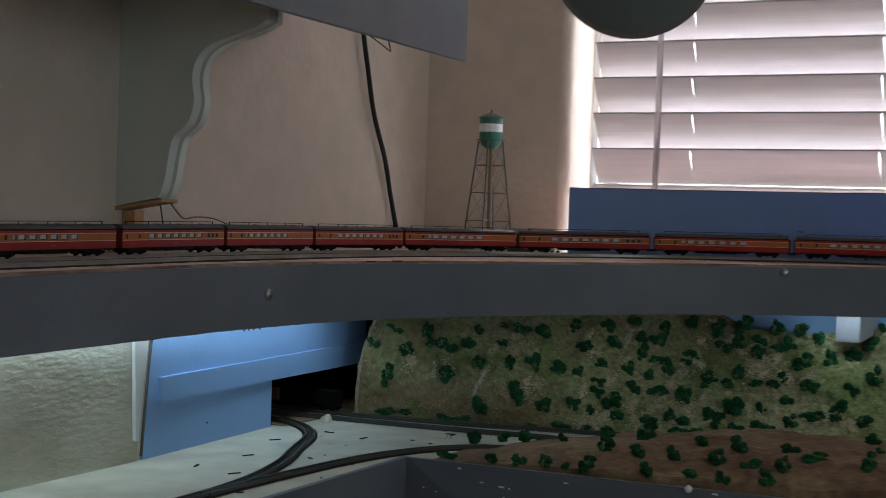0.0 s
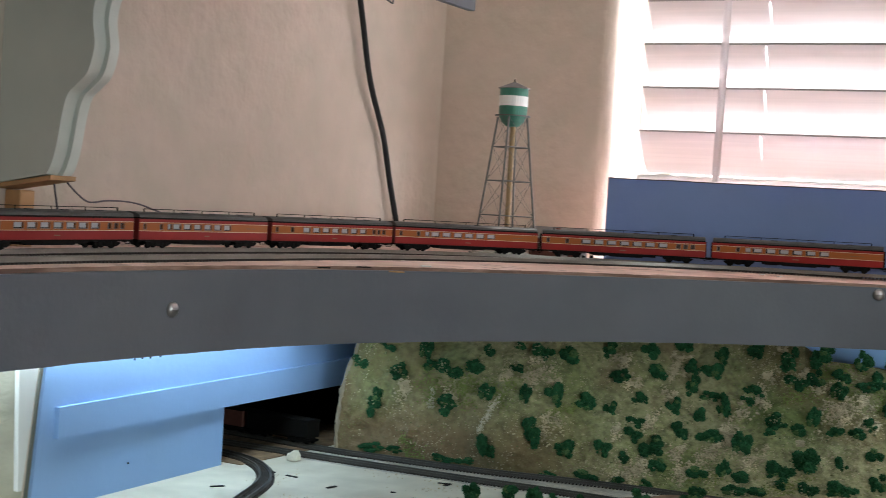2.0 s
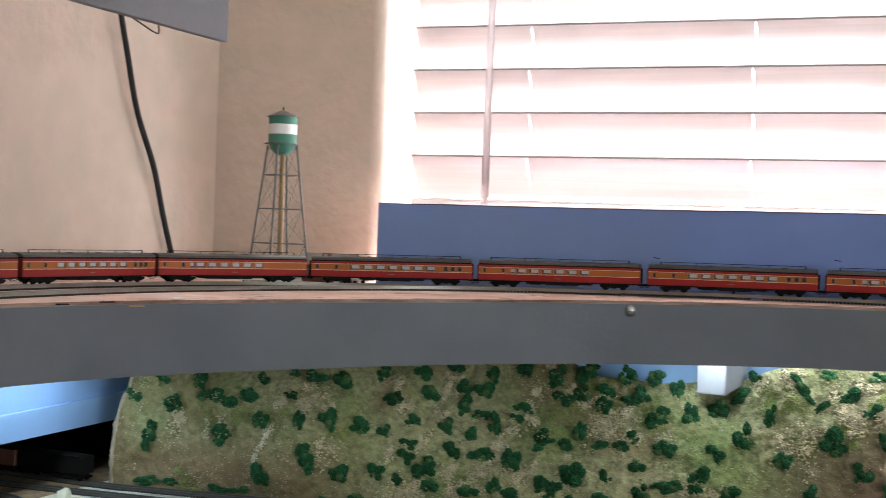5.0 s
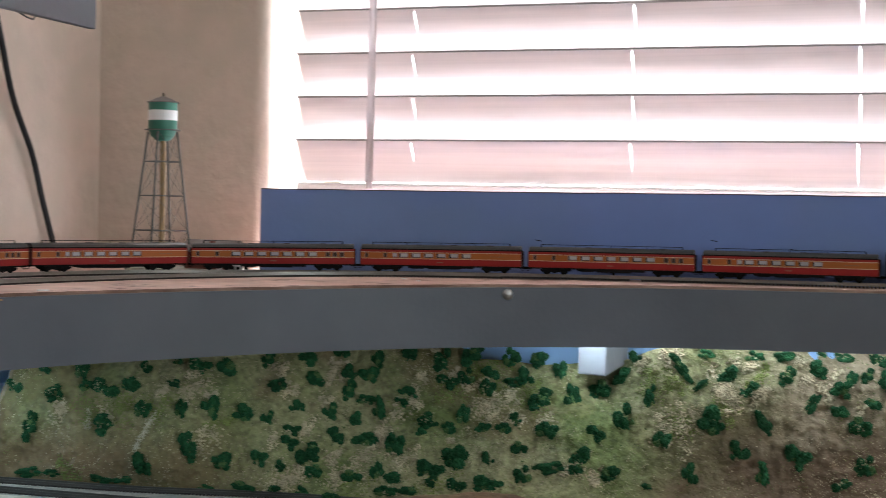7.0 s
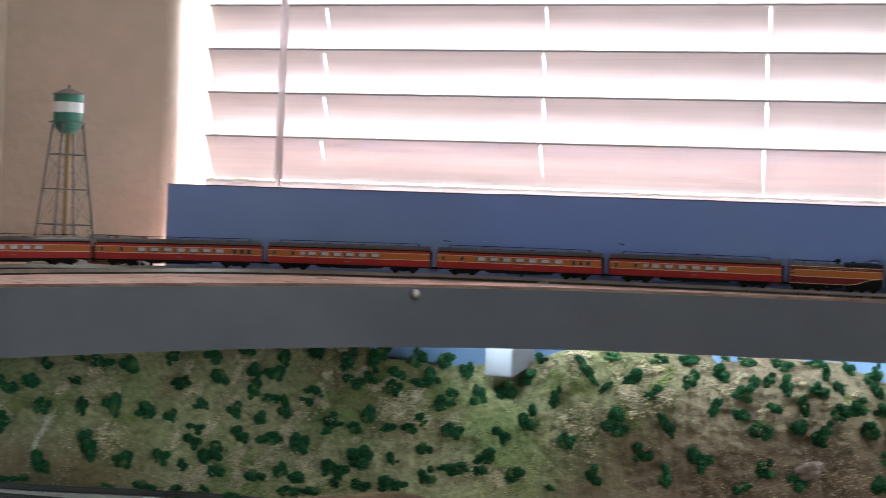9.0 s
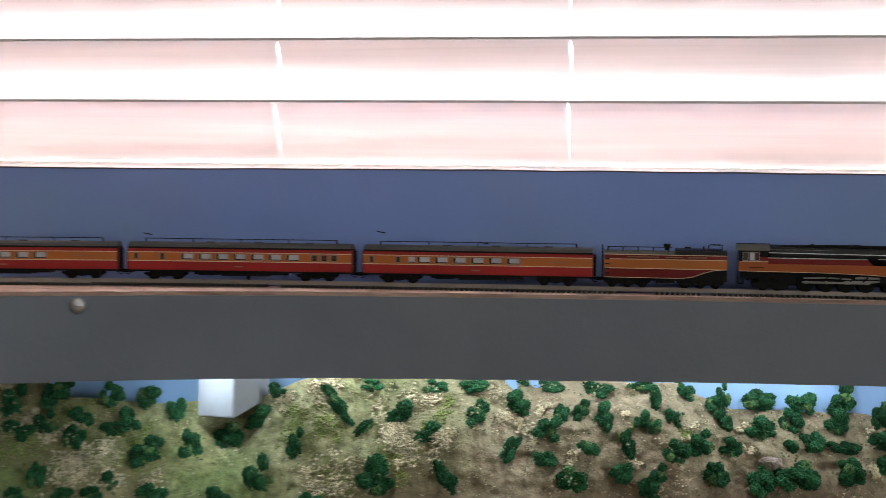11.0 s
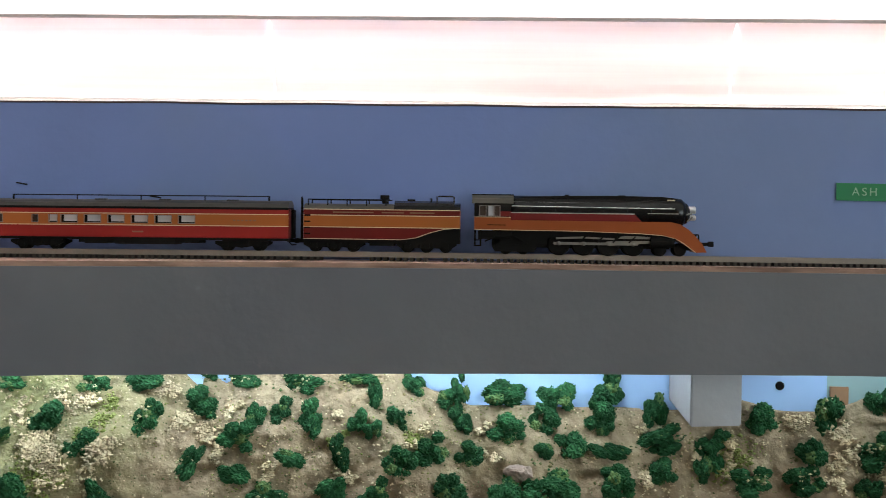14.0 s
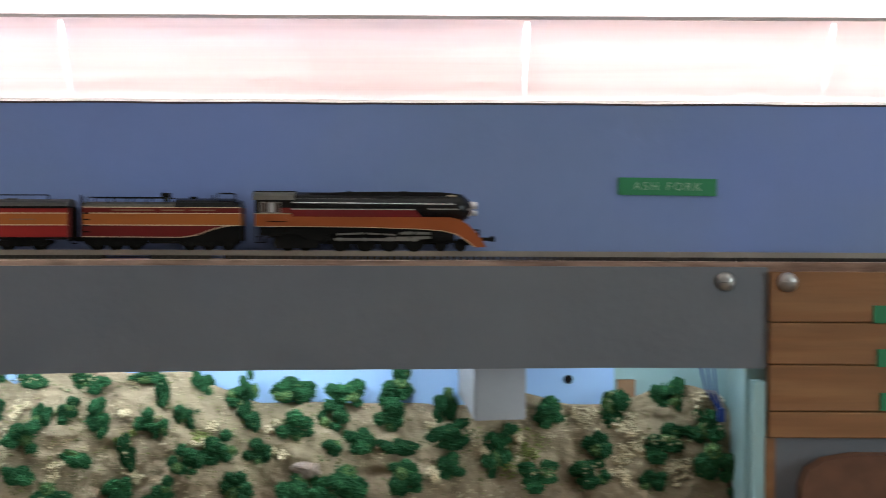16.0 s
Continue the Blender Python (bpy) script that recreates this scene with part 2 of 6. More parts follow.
ll.new(lmx.outputs["Result"], ln["Principled BSDF"].inputs["Base Color"])
LEAF_LIGHT = mat("light_tuft", (0.235, 0.275, 0.09), 0.95, vary=0.3, scale=120, spec=0.1)
PALE_STRAW = mat("straw_debris", (0.54, 0.46, 0.305), 0.95, vary=0.4, scale=90, spec=0.1)
DULLGREEN = mat("dull_green_foam", (0.12, 0.155, 0.07), 0.95, vary=0.35, scale=150, spec=0.1)
BALLAST = mat("grey_ballast", (0.40, 0.385, 0.33), 0.95, vary=0.3, scale=300, second=(0.50, 0.47, 0.39), second_scale=60, bump=0.6, bump_scale=420)
TIE = mat("track_ties", (0.035, 0.028, 0.022), 0.8, vary=0.3, scale=80)
RAIL = mat("tarnished_rail", (0.30, 0.275, 0.24), 0.36, metal=0.6, vary=0.2, scale=40)
DARKRAIL = mat("blackened_rail", (0.075, 0.070, 0.060), 0.5, metal=0.15, vary=0.2, scale=40)
PLYEDGE = mat("sawn_ply_edge", (0.34, 0.215, 0.16), 0.8, vary=0.3, scale=60, second=(0.20, 0.115, 0.08), second_scale=18, stretch=(1, 1, 5), bump=0.3)
BLACK = mat("black_enamel", (0.0045, 0.0045, 0.0055), 0.26, vary=0.2, scale=60, spec=0.28)
DARK = mat("dark_underframe", (0.006, 0.0055, 0.005), 0.7, vary=0.3, scale=80, spec=0.12)
ROOF = mat("car_roof_grey", (0.066, 0.063, 0.060), 0.5, vary=0.2, scale=60, spec=0.25)
SKIRT = mat("skirt_orange", (0.265, 0.068, 0.018), 0.4, vary=0.06, scale=40, spec=0.25)
CABGREY = mat("cab_roof_grey", (0.095, 0.088, 0.074), 0.55, vary=0.15, scale=60, spec=0.25)
ORANGE = mat("daylight_orange", (0.330, 0.105, 0.024), 0.45, vary=0.05, scale=40, spec=0.2)
RED = mat("daylight_red", (0.245, 0.018, 0.016), 0.45, vary=0.06, scale=40, spec=0.2)
DEEPRED = mat("deep_red", (0.12, 0.010, 0.009), 0.45, vary=0.06, scale=40, spec=0.2)
SILVER = mat("silver_paint", (0.55, 0.55, 0.55), 0.35, metal=0.7, vary=0.1)
STRIPE = mat("pale_stripe", (0.62, 0.50, 0.34), 0.5, vary=0.05)
PANE = mat("pale_window", (0.45, 0.46, 0.50), 0.25, vary=0.1, scale=90)
DARKPANE = mat("dark_window", (0.06, 0.04, 0.035), 0.2, vary=0.2)
FRAMEGREY = mat("window_frame_grey", (0.20, 0.17, 0.16), 0.5, vary=0.1, scale=60)
BROWNLETTER = mat("dull_brown_lettering", (0.20, 0.10, 0.055), 0.6, vary=0.1, scale=60)
SKIRTRED = mat("glossy_deep_red", (0.135, 0.010, 0.012), 0.22, vary=0.06, scale=40, spec=0.5)
STEELROD = mat("steel_rod", (0.22, 0.215, 0.20), 0.45, metal=0.7, vary=0.2, scale=80)
BOLT = mat("bolt_steel", (0.42, 0.41, 0.40), 0.3, metal=0.9, vary=0.15, scale=90)
GREEN = mat("tower_green", (0.045, 0.19, 0.13), 0.5, vary=0.12, scale=60)
TOWERSTEEL = mat("tower_steel", (0.105, 0.104, 0.098), 0.6, vary=0.2, scale=90)
PIPE = mat("tower_riser", (0.28, 0.19, 0.09), 0.7, vary=0.15, scale=90)
SHEDWOOD = mat("shed_wood", (0.15, 0.052, 0.036), 0.8, vary=0.25, scale=150, stretch=(3, 3, 1))
SHEDROOF = mat("shed_roof", (0.17, 0.15, 0.14), 0.8, vary=0.2, scale=120)
CABLE = mat("black_cable", (0.006, 0.006, 0.006), 0.6, vary=0.1)
TAPE = mat("green_tape", (0.02, 0.20, 0.08), 0.45, vary=0.06)
TAPETEXT = mat("embossed_white", (0.30, 0.45, 0.33), 0.6)
PANELWOOD = mat("orange_panel_wood", (0.215, 0.092, 0.030), 0.6, vary=0.16, scale=24, stretch=(0.6, 1, 9), second=(0.25, 0.115, 0.042), second_scale=14, rand=0.06)
CORK = mat("brown_cork", (0.135, 0.058, 0.030), 0.8, vary=0.25, scale=90)
LAMPGREY = mat("lamp_grey_metal", (0.17, 0.185, 0.175), 0.35, metal=0.15, vary=0.06, scale=10)
RIM = mat("lamp_rim", (0.35, 0.35, 0.36), 0.25, metal=0.9)
THINWIRE = mat("purple_grey_wire", (0.075, 0.055, 0.068), 0.5, vary=0.1)
CARD = mat("brown_card", (0.30, 0.175, 0.095), 0.8, vary=0.2, scale=60)
BLUECLIP = mat("blue_plastic", (0.015, 0.045, 0.22), 0.4)
GLASS = bpy.data.materials.new("window_glass")
GLASS.use_nodes = True
gb = GLASS.node_tree.nodes["Principled BSDF"]
gb.inputs["Transmission Weight"].default_value = 1.0
gb.inputs["Roughness"].default_value = 0.0
gb.inputs["IOR"].default_value = 1.45

SLAT = bpy.data.materials.new("translucent_slat")
SLAT.use_nodes = True
sn, sl = SLAT.node_tree.nodes, SLAT.node_tree.links
sp = sn["Principled BSDF"]
sp.inputs["Base Color"].default_value = (0.78, 0.745, 0.745, 1)
sp.inputs["Roughness"].default_value = 0.45
sco = sn.new("ShaderNodeTexCoord")
smap = sn.new("ShaderNodeMapping")
smap.inputs["Scale"].default_value = (2.2, 110, 110)
sl.new(sco.outputs["Object"], smap.inputs[0])
swv = sn.new("ShaderNodeTexNoise")
swv.inputs["Scale"].default_value = 1.6
swv.inputs["Detail"].default_value = 5
swv.inputs["Distortion"].default_value = 0.9
sl.new(smap.outputs[0], swv.inputs["Vector"])
srm = sn.new("ShaderNodeMapRange")
srm.inputs["From Min"].default_value, srm.inputs["From Max"].default_value = 0.28, 0.72
srm.inputs["To Min"].default_value, srm.inputs["To Max"].default_value = 0.60, 1.20
sl.new(swv.outputs[0], srm.inputs[0])
strn = sn.new("ShaderNodeBsdfTranslucent")
shs = sn.new("ShaderNodeHueSaturation")
shs.inputs["Color"].default_value = (0.67, 0.565, 0.53, 1)
sl.new(srm.outputs[0], shs.inputs["Value"])
sl.new(shs.outputs[0], strn.inputs[0])
smx = sn.new("ShaderNodeMixShader")
smx.inputs[0].default_value = 0.25
sl.new(sp.outputs[0], smx.inputs[1])
sl.new(strn.outputs[0], smx.inputs[2])
sl.new(smx.outputs[0], sn["Material Output"].inputs[0])

CORDMAT = bpy.data.materials.new("white_cord")
CORDMAT.use_nodes = True
ctr = CORDMAT.node_tree.nodes.new("ShaderNodeBsdfTranslucent")
ctr.inputs[0].default_value = (0.9, 0.88, 0.86, 1)
CORDMAT.node_tree.links.new(ctr.outputs[0], CORDMAT.node_tree.nodes["Material Output"].inputs[0])

WANDMAT = bpy.data.materials.new("clear_wand")
WANDMAT.use_nodes = True
wtr = WANDMAT.node_tree.nodes.new("ShaderNodeBsdfTranslucent")
wtr.inputs[0].default_value = (0.66, 0.62, 0.615, 1)
WANDMAT.node_tree.links.new(wtr.outputs[0], WANDMAT.node_tree.nodes["Material Output"].inputs[0])
LED = bpy.data.materials.new("led_strip_light")
LED.use_nodes = True
ledn = LED.node_tree.nodes["Principled BSDF"]
ledn.inputs["Emission Color"].default_value = (0.75, 0.88, 1.0, 1)
ledn.inputs["Emission Strength"].default_value = 6.0


# ---- mesh tools ----
def thing(name, label, category, group="", kind=""):
    return tagged(new(name), label, category, group, kind)


def mesh_of(name, bm, material, smooth=False):
    me = bpy.data.meshes.new(name)
    bmesh.ops.recalc_face_normals(bm, faces=bm.faces)
    bm.to_mesh(me)
    bm.free()
    for m in (material if isinstance(material, (list, tuple)) else [material]):
        me.materials.append(m)
    if smooth:
        me.polygons.foreach_set("use_smooth", [True] * len(me.polygons))
    return me


def part(name, bm, material, parent=None, label="", smooth=False, kind=""):
    me = bm if isinstance(bm, bpy.types.Mesh) else mesh_of(name, bm, material, smooth)
    ob = new(name, me)
    ob.parent = parent
    return tagged(ob, label, kind=kind)


def whole(name, bm, material, label, category, kind="", group="", smooth=False):
    ob = new(name, mesh_of(name, bm, material, smooth))
    return tagged(ob, label, category, group, kind)


def box(bm, x0, x1, y0, y1, z0, z1, bevel=0.0, m=None):
    vs = [bm.verts.new(p) for p in ((x0, y0, z0), (x1, y0, z0), (x1, y1, z0), (x0, y1, z0),
                                    (x0, y0, z1), (x1, y0, z1), (x1, y1, z1), (x0, y1, z1))]
    fs = [bm.faces.new([vs[i] for i in f]) for f in ((0, 3, 2, 1), (4, 5, 6, 7), (0, 1, 5, 4), (1, 2, 6, 5), (2, 3, 7, 6), (3, 0, 4, 7))]
    if bevel:
        es = list({e for f in fs for e in f.edges})
        r = bmesh.ops.bevel(bm, geom=es, offset=bevel, segments=2, profile=0.5, affect="EDGES")
        vs = list({v for f in r["faces"] for v in f.verts} | {v for v in vs if v.is_valid})
    if m is not None:
        bmesh.ops.transform(bm, matrix=m, verts=vs)
    return bm


def B(*a, **k):
    return box(bmesh.new(), *a, **k)


def lathe(bm, profile, seg=24, m=None, arc=2 * math.pi):
    """profile: (radius, z) pairs, turned round z."""
    rings, made = [], []
    for r, z in profile:
        ring = []
        for i in range(seg):
            a = arc * i / seg
            ring.append(bm.verts.new((r * math.cos(a), r * math.sin(a), z)))
        rings.append(ring)
        made += ring
    for p, q in zip(rings, rings[1:]):
        for i in range(seg):
            j = (i + 1) % seg
            bm.faces.new((p[i], p[j], q[j], q[i]))
    bm.faces.new(rings[0][::-1])
    bm.faces.new(rings[-1])
    if m is not None:
        bmesh.ops.transform(bm, matrix=m, verts=made)
    return bm


def rod(bm, a, b, r, seg=8, r2=None):
    a, b = Vector(a), Vector(b)
    d = b - a
    m = Matrix.Translation(a) @ d.to_track_quat("Z", "Y").to_matrix().to_4x4()
    return lathe(bm, [(r, 0), (r2 if r2 is not None else r, d.length)], seg, m)


def tube(bm, pts, r, seg=8):
    pts = [Vector(p) for p in pts]
    rings = []
    up = Vector((0.3, 0.5, 0.81)).normalized()
    for i, p in enumerate(pts):
        d = (pts[min(i + 1, len(pts) - 1)] - pts[max(i - 1, 0)]).normalized()
        u = d.cross(up).normalized()
        v = d.cross(u)
        rings.append([bm.verts.new(p + r * (math.cos(2 * math.pi * k / seg) * u + math.sin(2 * math.pi * k / seg) * v)) for k in range(seg)])
    for p, q in zip(rings, rings[1:]):
        for k in range(seg):
            j = (k + 1) % seg
            bm.faces.new((p[k], p[j], q[j], q[k]))
    bm.faces.new(rings[0][::-1])
    bm.faces.new(rings[-1])
    return bm


def prism(bm, outline, d0, d1, axis="y"):
    """A flat outline (a, z) pushed from d0 to d1 along an axis."""
    def at(a, z, d):
        return (a, d, z) if axis == "y" else (d, a, z) if axis == "x" else (a, z, d)
    lo = [bm.verts.new(at(a, z, d0)) for a, z in outline]
    hi = [bm.verts.new(at(a, z, d1)) for a, z in outline]
    n = len(outline)
    bm.faces.new(lo)
    bm.faces.new(hi[::-1])
    for i in range(n):
        j = (i + 1) % n
        bm.faces.new((lo[j], lo[i], hi[i], hi[j]))
    return bm


def spline(points, step=0.006):
    """Catmull-Rom through the plan points, sampled at an even step."""
    P = [Vector((*p, 0)) for p in points]
    P = [2 * P[0] - P[1]] + P + [2 * P[-1] - P[-2]]
    fine = []
    for i in range(1, len(P) - 2):
        for k in range(40):
            t = k / 40
            a, b, c, d = P[i - 1:i + 3]
            fine.append(0.5 * (2 * b + (c - a) * t + (2 * a - 5 * b + 4 * c - d) * t * t + (3 * b - a - 3 * c + d) * t ** 3))
    fine.append(P[-2])
    out, left = [fine[0]], step
    for a, b in zip(fine, fine[1:]):
        seg = (b - a).length
        while seg >= left:
            a = a + (b - a) * (left / seg)
            out.append(a)
            seg = (b - a).length
            left = step
        left -= seg
    if (out[-1] - fine[-1]).length > 0.0005:
        out.append(fine[-1])
    return out


def normal_at(line, i):
    d = (line[min(i + 1, len(line) - 1)] - line[max(i - 1, 0)]).normalized()
    return Vector((-d.y, d.x, 0))


def ribbon(bm, line, off0, off1, z0, z1, rise=None):
    """A bar of rectangular section that follows a plan line, between two offsets to its left."""
    rings = []
    for i, p in enumerate(line):
        n = normal_at(line, i)
        a, b = p + n * off0, p + n * off1
        g = rise(p.x, p.y) if rise else 0.0
        rings.append([bm.verts.new((a.x, a.y, z0 + g)), bm.verts.new((b.x, b.y, z0 + g)), bm.verts.new((b.x, b.y, z1 + g)), bm.verts.new((a.x, a.y, z1 + g))])
    for p, q in zip(rings, rings[1:]):
        for k in range(4):
            j = (k + 1) % 4
            bm.faces.new((p[k], p[j], q[j], q[k]))
    bm.faces.new(rings[0][::-1])
    bm.faces.new(rings[-1])
    return bm


# ---- the room ----
WX, WY = -0.07, 1.567          # west wall face, north wall face
EX, SY = 3.2, -2.6
WIN = (0.126, 1.62, 1.08, 2.05)   # north window: x0 x1 z0 z1


def wall_with_hole(name, axis, d0, d1, a0, a1, z0, z1, hole, material, label):
    bm = bmesh.new()
    h0, h1, hz0, hz1 = hole
    for a, b, c, d in ((a0, h0, z0, z1), (h1, a1, z0, z1), (h0, h1, z0, hz0), (h0, h1, hz1, z1)):
        if axis == "y":
            box(bm, a, b, d0, d1, c, d)
        else:
            box(bm, d0, d1, a, b, c, d)
    return whole(name, bm, material, label, "wall", "structure")


whole("floor", B(WX - 0.1, EX + 0.1, SY - 0.1, WY + 0.15, -0.05, 0.0), CARPET, "brown carpet floor of the room", "floor", "structure")
whole("ceiling", B(WX - 0.1, EX + 0.1, SY - 0.1, WY + 0.15, 2.44, 2.5), CEIL, "plain off-white ceiling", "ceiling", "structure")
wall_with_hole("wall_north", "y", WY, WY + 0.15, WX - 0.1, EX + 0.1, 0, 2.44, (WIN[0] - 0.014, WIN[1], WIN[2], WIN[3]), WALL, "beige textured wall with the window")
bm = prism(bmesh.new(), [(WIN[0] - 0.014, WY + 0.15), (WIN[0] - 0.014, WY)] + [(WIN[0] - 0.014 + 0.014 * math.sin(a * math.pi / 16), WY + 0.014 - 0.014 * math.cos(a * math.pi / 16)) for a in range(1, 9)] + [(WIN[0], WY + 0.15)], WIN[2], WIN[3], "z")
whole("window_corner_trim", bm, WALL, "rounded plaster corner of the window opening", "trim", "structure", smooth=False)
whole("wall_south", B(WX - 0.1, EX + 0.1, SY - 0.1, SY, 0, 2.44), WALL, "plain beige wall", "wall", "structure")


def west(y):
    """The west wall stands slightly out of square."""
    return WX + 0.0161 * (WY - y)


bm = bmesh.new()
for y0, y1, z0, z1 in ((SY, 0.98, 0, 2.44), (1.50, WY, 0, 2.44), (0.98, 1.50, 0, 1.0), (0.98, 1.50, 1.2, 2.44)):
    prism(bm, [(west(y0), y0), (west(y1), y1), (WX - 0.1, y1), (WX - 0.1, y0)], z0, z1, "z")
whole("wall_west", bm, WALL, "beige wall with orange-peel texture", "wall", "structure")
# opening assumed out of view to let the fill light in
wall_with_hole("wall_east", "x", EX, EX + 0.1, SY, WY, 0, 2.44, (-1.3, 0.5, 0.9, 2.1), WALL, "beige wall with an unseen, assumed second window opening")

win = thing("window_1", "white window behind closed blinds", "window", kind="structure")
bm = bmesh.new()
x0, x1, z0, z1 = WIN
for a in ((x0, x0 + 0.008, z0, z1), (x1 - 0.03, x1, z0, z1), (x0 + 0.008, x1 - 0.03, z0, z0 + 0.03), (x0 + 0.008, x1 - 0.03, z1 - 0.03, z1), (0.86, 0.89, z0 + 0.03, z1 - 0.03)):
    box(bm, a[0], a[1], WY + 0.09, WY + 0.12, a[2], a[3])
part("window_frame", bm, WHITE, win)
pane = part("pane", B(x0 + 0.008, x1 - 0.03, WY + 0.10, WY + 0.104, z0 + 0.03, z1 - 0.03), GLASS, win)
pane.visible_shadow = False
part("window_sill", B(x0, x1, WY - 0.012, WY + 0.09, z0 - 0.02, z0, bevel=0.003), WHITE, win)

# ---- blind ----
BY, BZ, PITCH = 1.60, 1.300, 0.044
blind = thing("window_blind", "closed white faux-wood slat blind glowing with daylight", "blind")
TILT = radians(56)
bm = bmesh.new()
prof = []
for k in range(9):
    u = k / 8
    prof.append((u * 0.05 * math.cos(TILT), -u * 0.05 * math.sin(TILT), 0.0016 * math.sin(math.pi * u)))
lo, hi = [], []
for y, z, c in prof:
    ny, nz = math.sin(TILT), math.cos(TILT)
    lo.append((BY - 0.012 + y - ny * c - ny * 0.0014, z - nz * c - nz * 0.0014))
    hi.append((BY - 0.012 + y - ny * c + ny * 0.0014, z - nz * c + nz * 0.0014))
CORDS = (0.277, 0.50, 0.709, 0.96, 1.125, 1.36)
ends = [0.152] + [e for c in CORDS for e in (c - 0.003, c + 0.003)] + [1.60]
for k in range(0, len(ends), 2):
    prism(bm, lo + hi[::-1], ends[k], ends[k + 1], "x")
for c in CORDS:
    # the cord hole: a slot in each slat, widest near the upper edge
    for side in (-1, 1):
        for face in (lo, hi):
            rows = []
            for k, (y, z) in enumerate(face):
                wide = 0.0 if k < 1 or k > 7 else (0.0013, 0.0011, 0.0008, 0.0006, 0.0004, 0.0003, 0.0002)[k - 1]
                rows.append((bm.verts.new((c + side * 0.003, y, z)), bm.verts.new((c + side * wide, y, z))))
            for (a, b), (d, e) in zip(rows, rows[1:]):
                bm.faces.new((a, b, e, d))
slat_mesh = mesh_of("slat", bm, SLAT)
# grey front strip paints in the shade line between the slats
SLATSHADE = mat("slat_gap_shade", (0.34, 0.32, 0.30), 0.6, vary=0.15, scale=12, stretch=(1, 20, 20))
shade_line_mesh = mesh_of("edge", B(0.152, 1.60, BY - 0.0152, BY - 0.0125, -0.0012, 0.0006), SLATSHADE)
for k in range(1, 18):
    s = part("slat", slat_mesh, None, blind)
    s.location = (0.0005 * ((k * 7) % 5 - 2), 0, BZ + k * PITCH)
    part("edge", shade_line_mesh, None, s, "front edge strip of the slat, darkened for the shade between slats")
part("bottom_rail", B(0.152, 1.60, BY - 0.012, BY + 0.03, BZ - 0.016, BZ, bevel=0.003), WHITE, blind)
part("head_rail", B(0.15, 1.60, BY - 0.02, BY + 0.035, 2.06, 2.10), WHITE, blind)
for cx in CORDS:
    bm = bmesh.new()
    rod(bm, (cx + 0.0012, BY + 0.022, BZ), (cx + 0.0012, BY + 0.022, 2.06), 0.0005, 6)
    part("ladder_cord", bm, CORDMAT, blind)
bm = bmesh.new()
rod(bm, (0.243, WY - 0.004, BZ - 0.006), (0.2435, WY + 0.004, 2.05), 0.0037, 12)
part("tilt_wand", bm, WANDMAT, blind, "clear plastic tilt wand", smooth=True)

# ---- upper deck: plywood shelf with a grey bent fascia ----
DZ = 1.2115                     # top of the plywood
GRADE = ((0.1, -0.014), (0.68, -0.0078), (0.95, -0.0045), (1.56, -0.002), (2.0, 0.002), (2.3, 0.0033), (2.6, 0.0035))


def climb(x, y):
    """The deck climbs slightly from the west leg to the east end."""
    w = x + y
    for (a, u), (b, v) in zip(GRADE, GRADE[1:]):
        if w <= b:
            return u + (v - u) * max(0.0, (w - a) / (b - a))
    return GRADE[-1][1]



FASCIA = [(0.150, 0.0), (0.132, 0.4), (0.126, 0.70), (0.130, 0.90), (0.150, 1.03), (0.205, 1.155), (0.29, 1.28), (0.39, 1.372), (0.50, 1.430),
          (0.62, 1.468), (0.78, 1.494), (0.95, 1.506), (1.0725, 1.51)]
EDGE = spline(FASCIA)
shelf = thing("upper_deck", "plywood layout shelf with a bent grey fascia", "layout shelf")
bm = ribbon(bmesh.new(), EDGE, 0, 0.005, 1.1585, 1.209, climb)
for v in bm.verts:
    if v.co.z < 1.185:
        v.co.z += 0.0018 * min(1.0, max(0.0, (v.co.x - 0.72) / 0.3)) + 0.0003 * noise.noise((v.co.x * 40, v.co.y * 40, 6))
part("fascia", bm, GREY, shelf, "bent hardboard fascia painted dark grey")
bm = bmesh.new()
rings = []
CX, CY = 0.62, 1.0
for i, p in enumerate(EDGE + [Vector((1.45, 1.5115, 0))]):
    q = p + (normal_at(EDGE, min(i, len(EDGE) - 1))) * 0.0055
    if q.y < CY:
        o = Vector((WX + 0.002, q.y, 0))
    elif q.x > CX:
        o = Vector((q.x, WY - 0.002, 0))
    else:
        d = q - Vector((CX, CY, 0))
        k = min((WX + 0.002 - CX) / d.x if d.x < -1e-6 else 9, (WY - 0.002 - CY) / d.y if d.y > 1e-6 else 9)
        o = Vector((CX, CY, 0)) + d * k
    jag = 0.0008 * noise.noise((q.x * 60, q.y * 60, 0)) + 0.0006 * noise.noise((q.x * 210, q.y * 210, 4))
    g = climb(p.x, p.y)
    rings.append([bm.verts.new((q.x + jag, q.y + jag, 1.2035 + g)), bm.verts.new((o.x, o.y, 1.2035 + g)), bm.verts.new((o.x, o.y, DZ + g)), bm.verts.new((q.x + jag, q.y + jag, DZ + g - 0.4 * abs(jag)))])
for p, q in zip(rings, rings[1:]):
    for k in range(4):
        j = (k + 1) % 4
        bm.faces.new((p[k], p[j], q[j], q[k])).material_index = 1 if k == 3 else 0
bm.faces.new(rings[0][::-1])
bm.faces.new(rings[-1])
part("plywood_top", bm, (PLY, PLYEDGE), shelf, "bare plywood top with rough sawn edge")
part("ledger_rail", B(-0.05, -0.04, 0.0, 0.93, 1.165, 1.184), RAWWOOD, shelf)


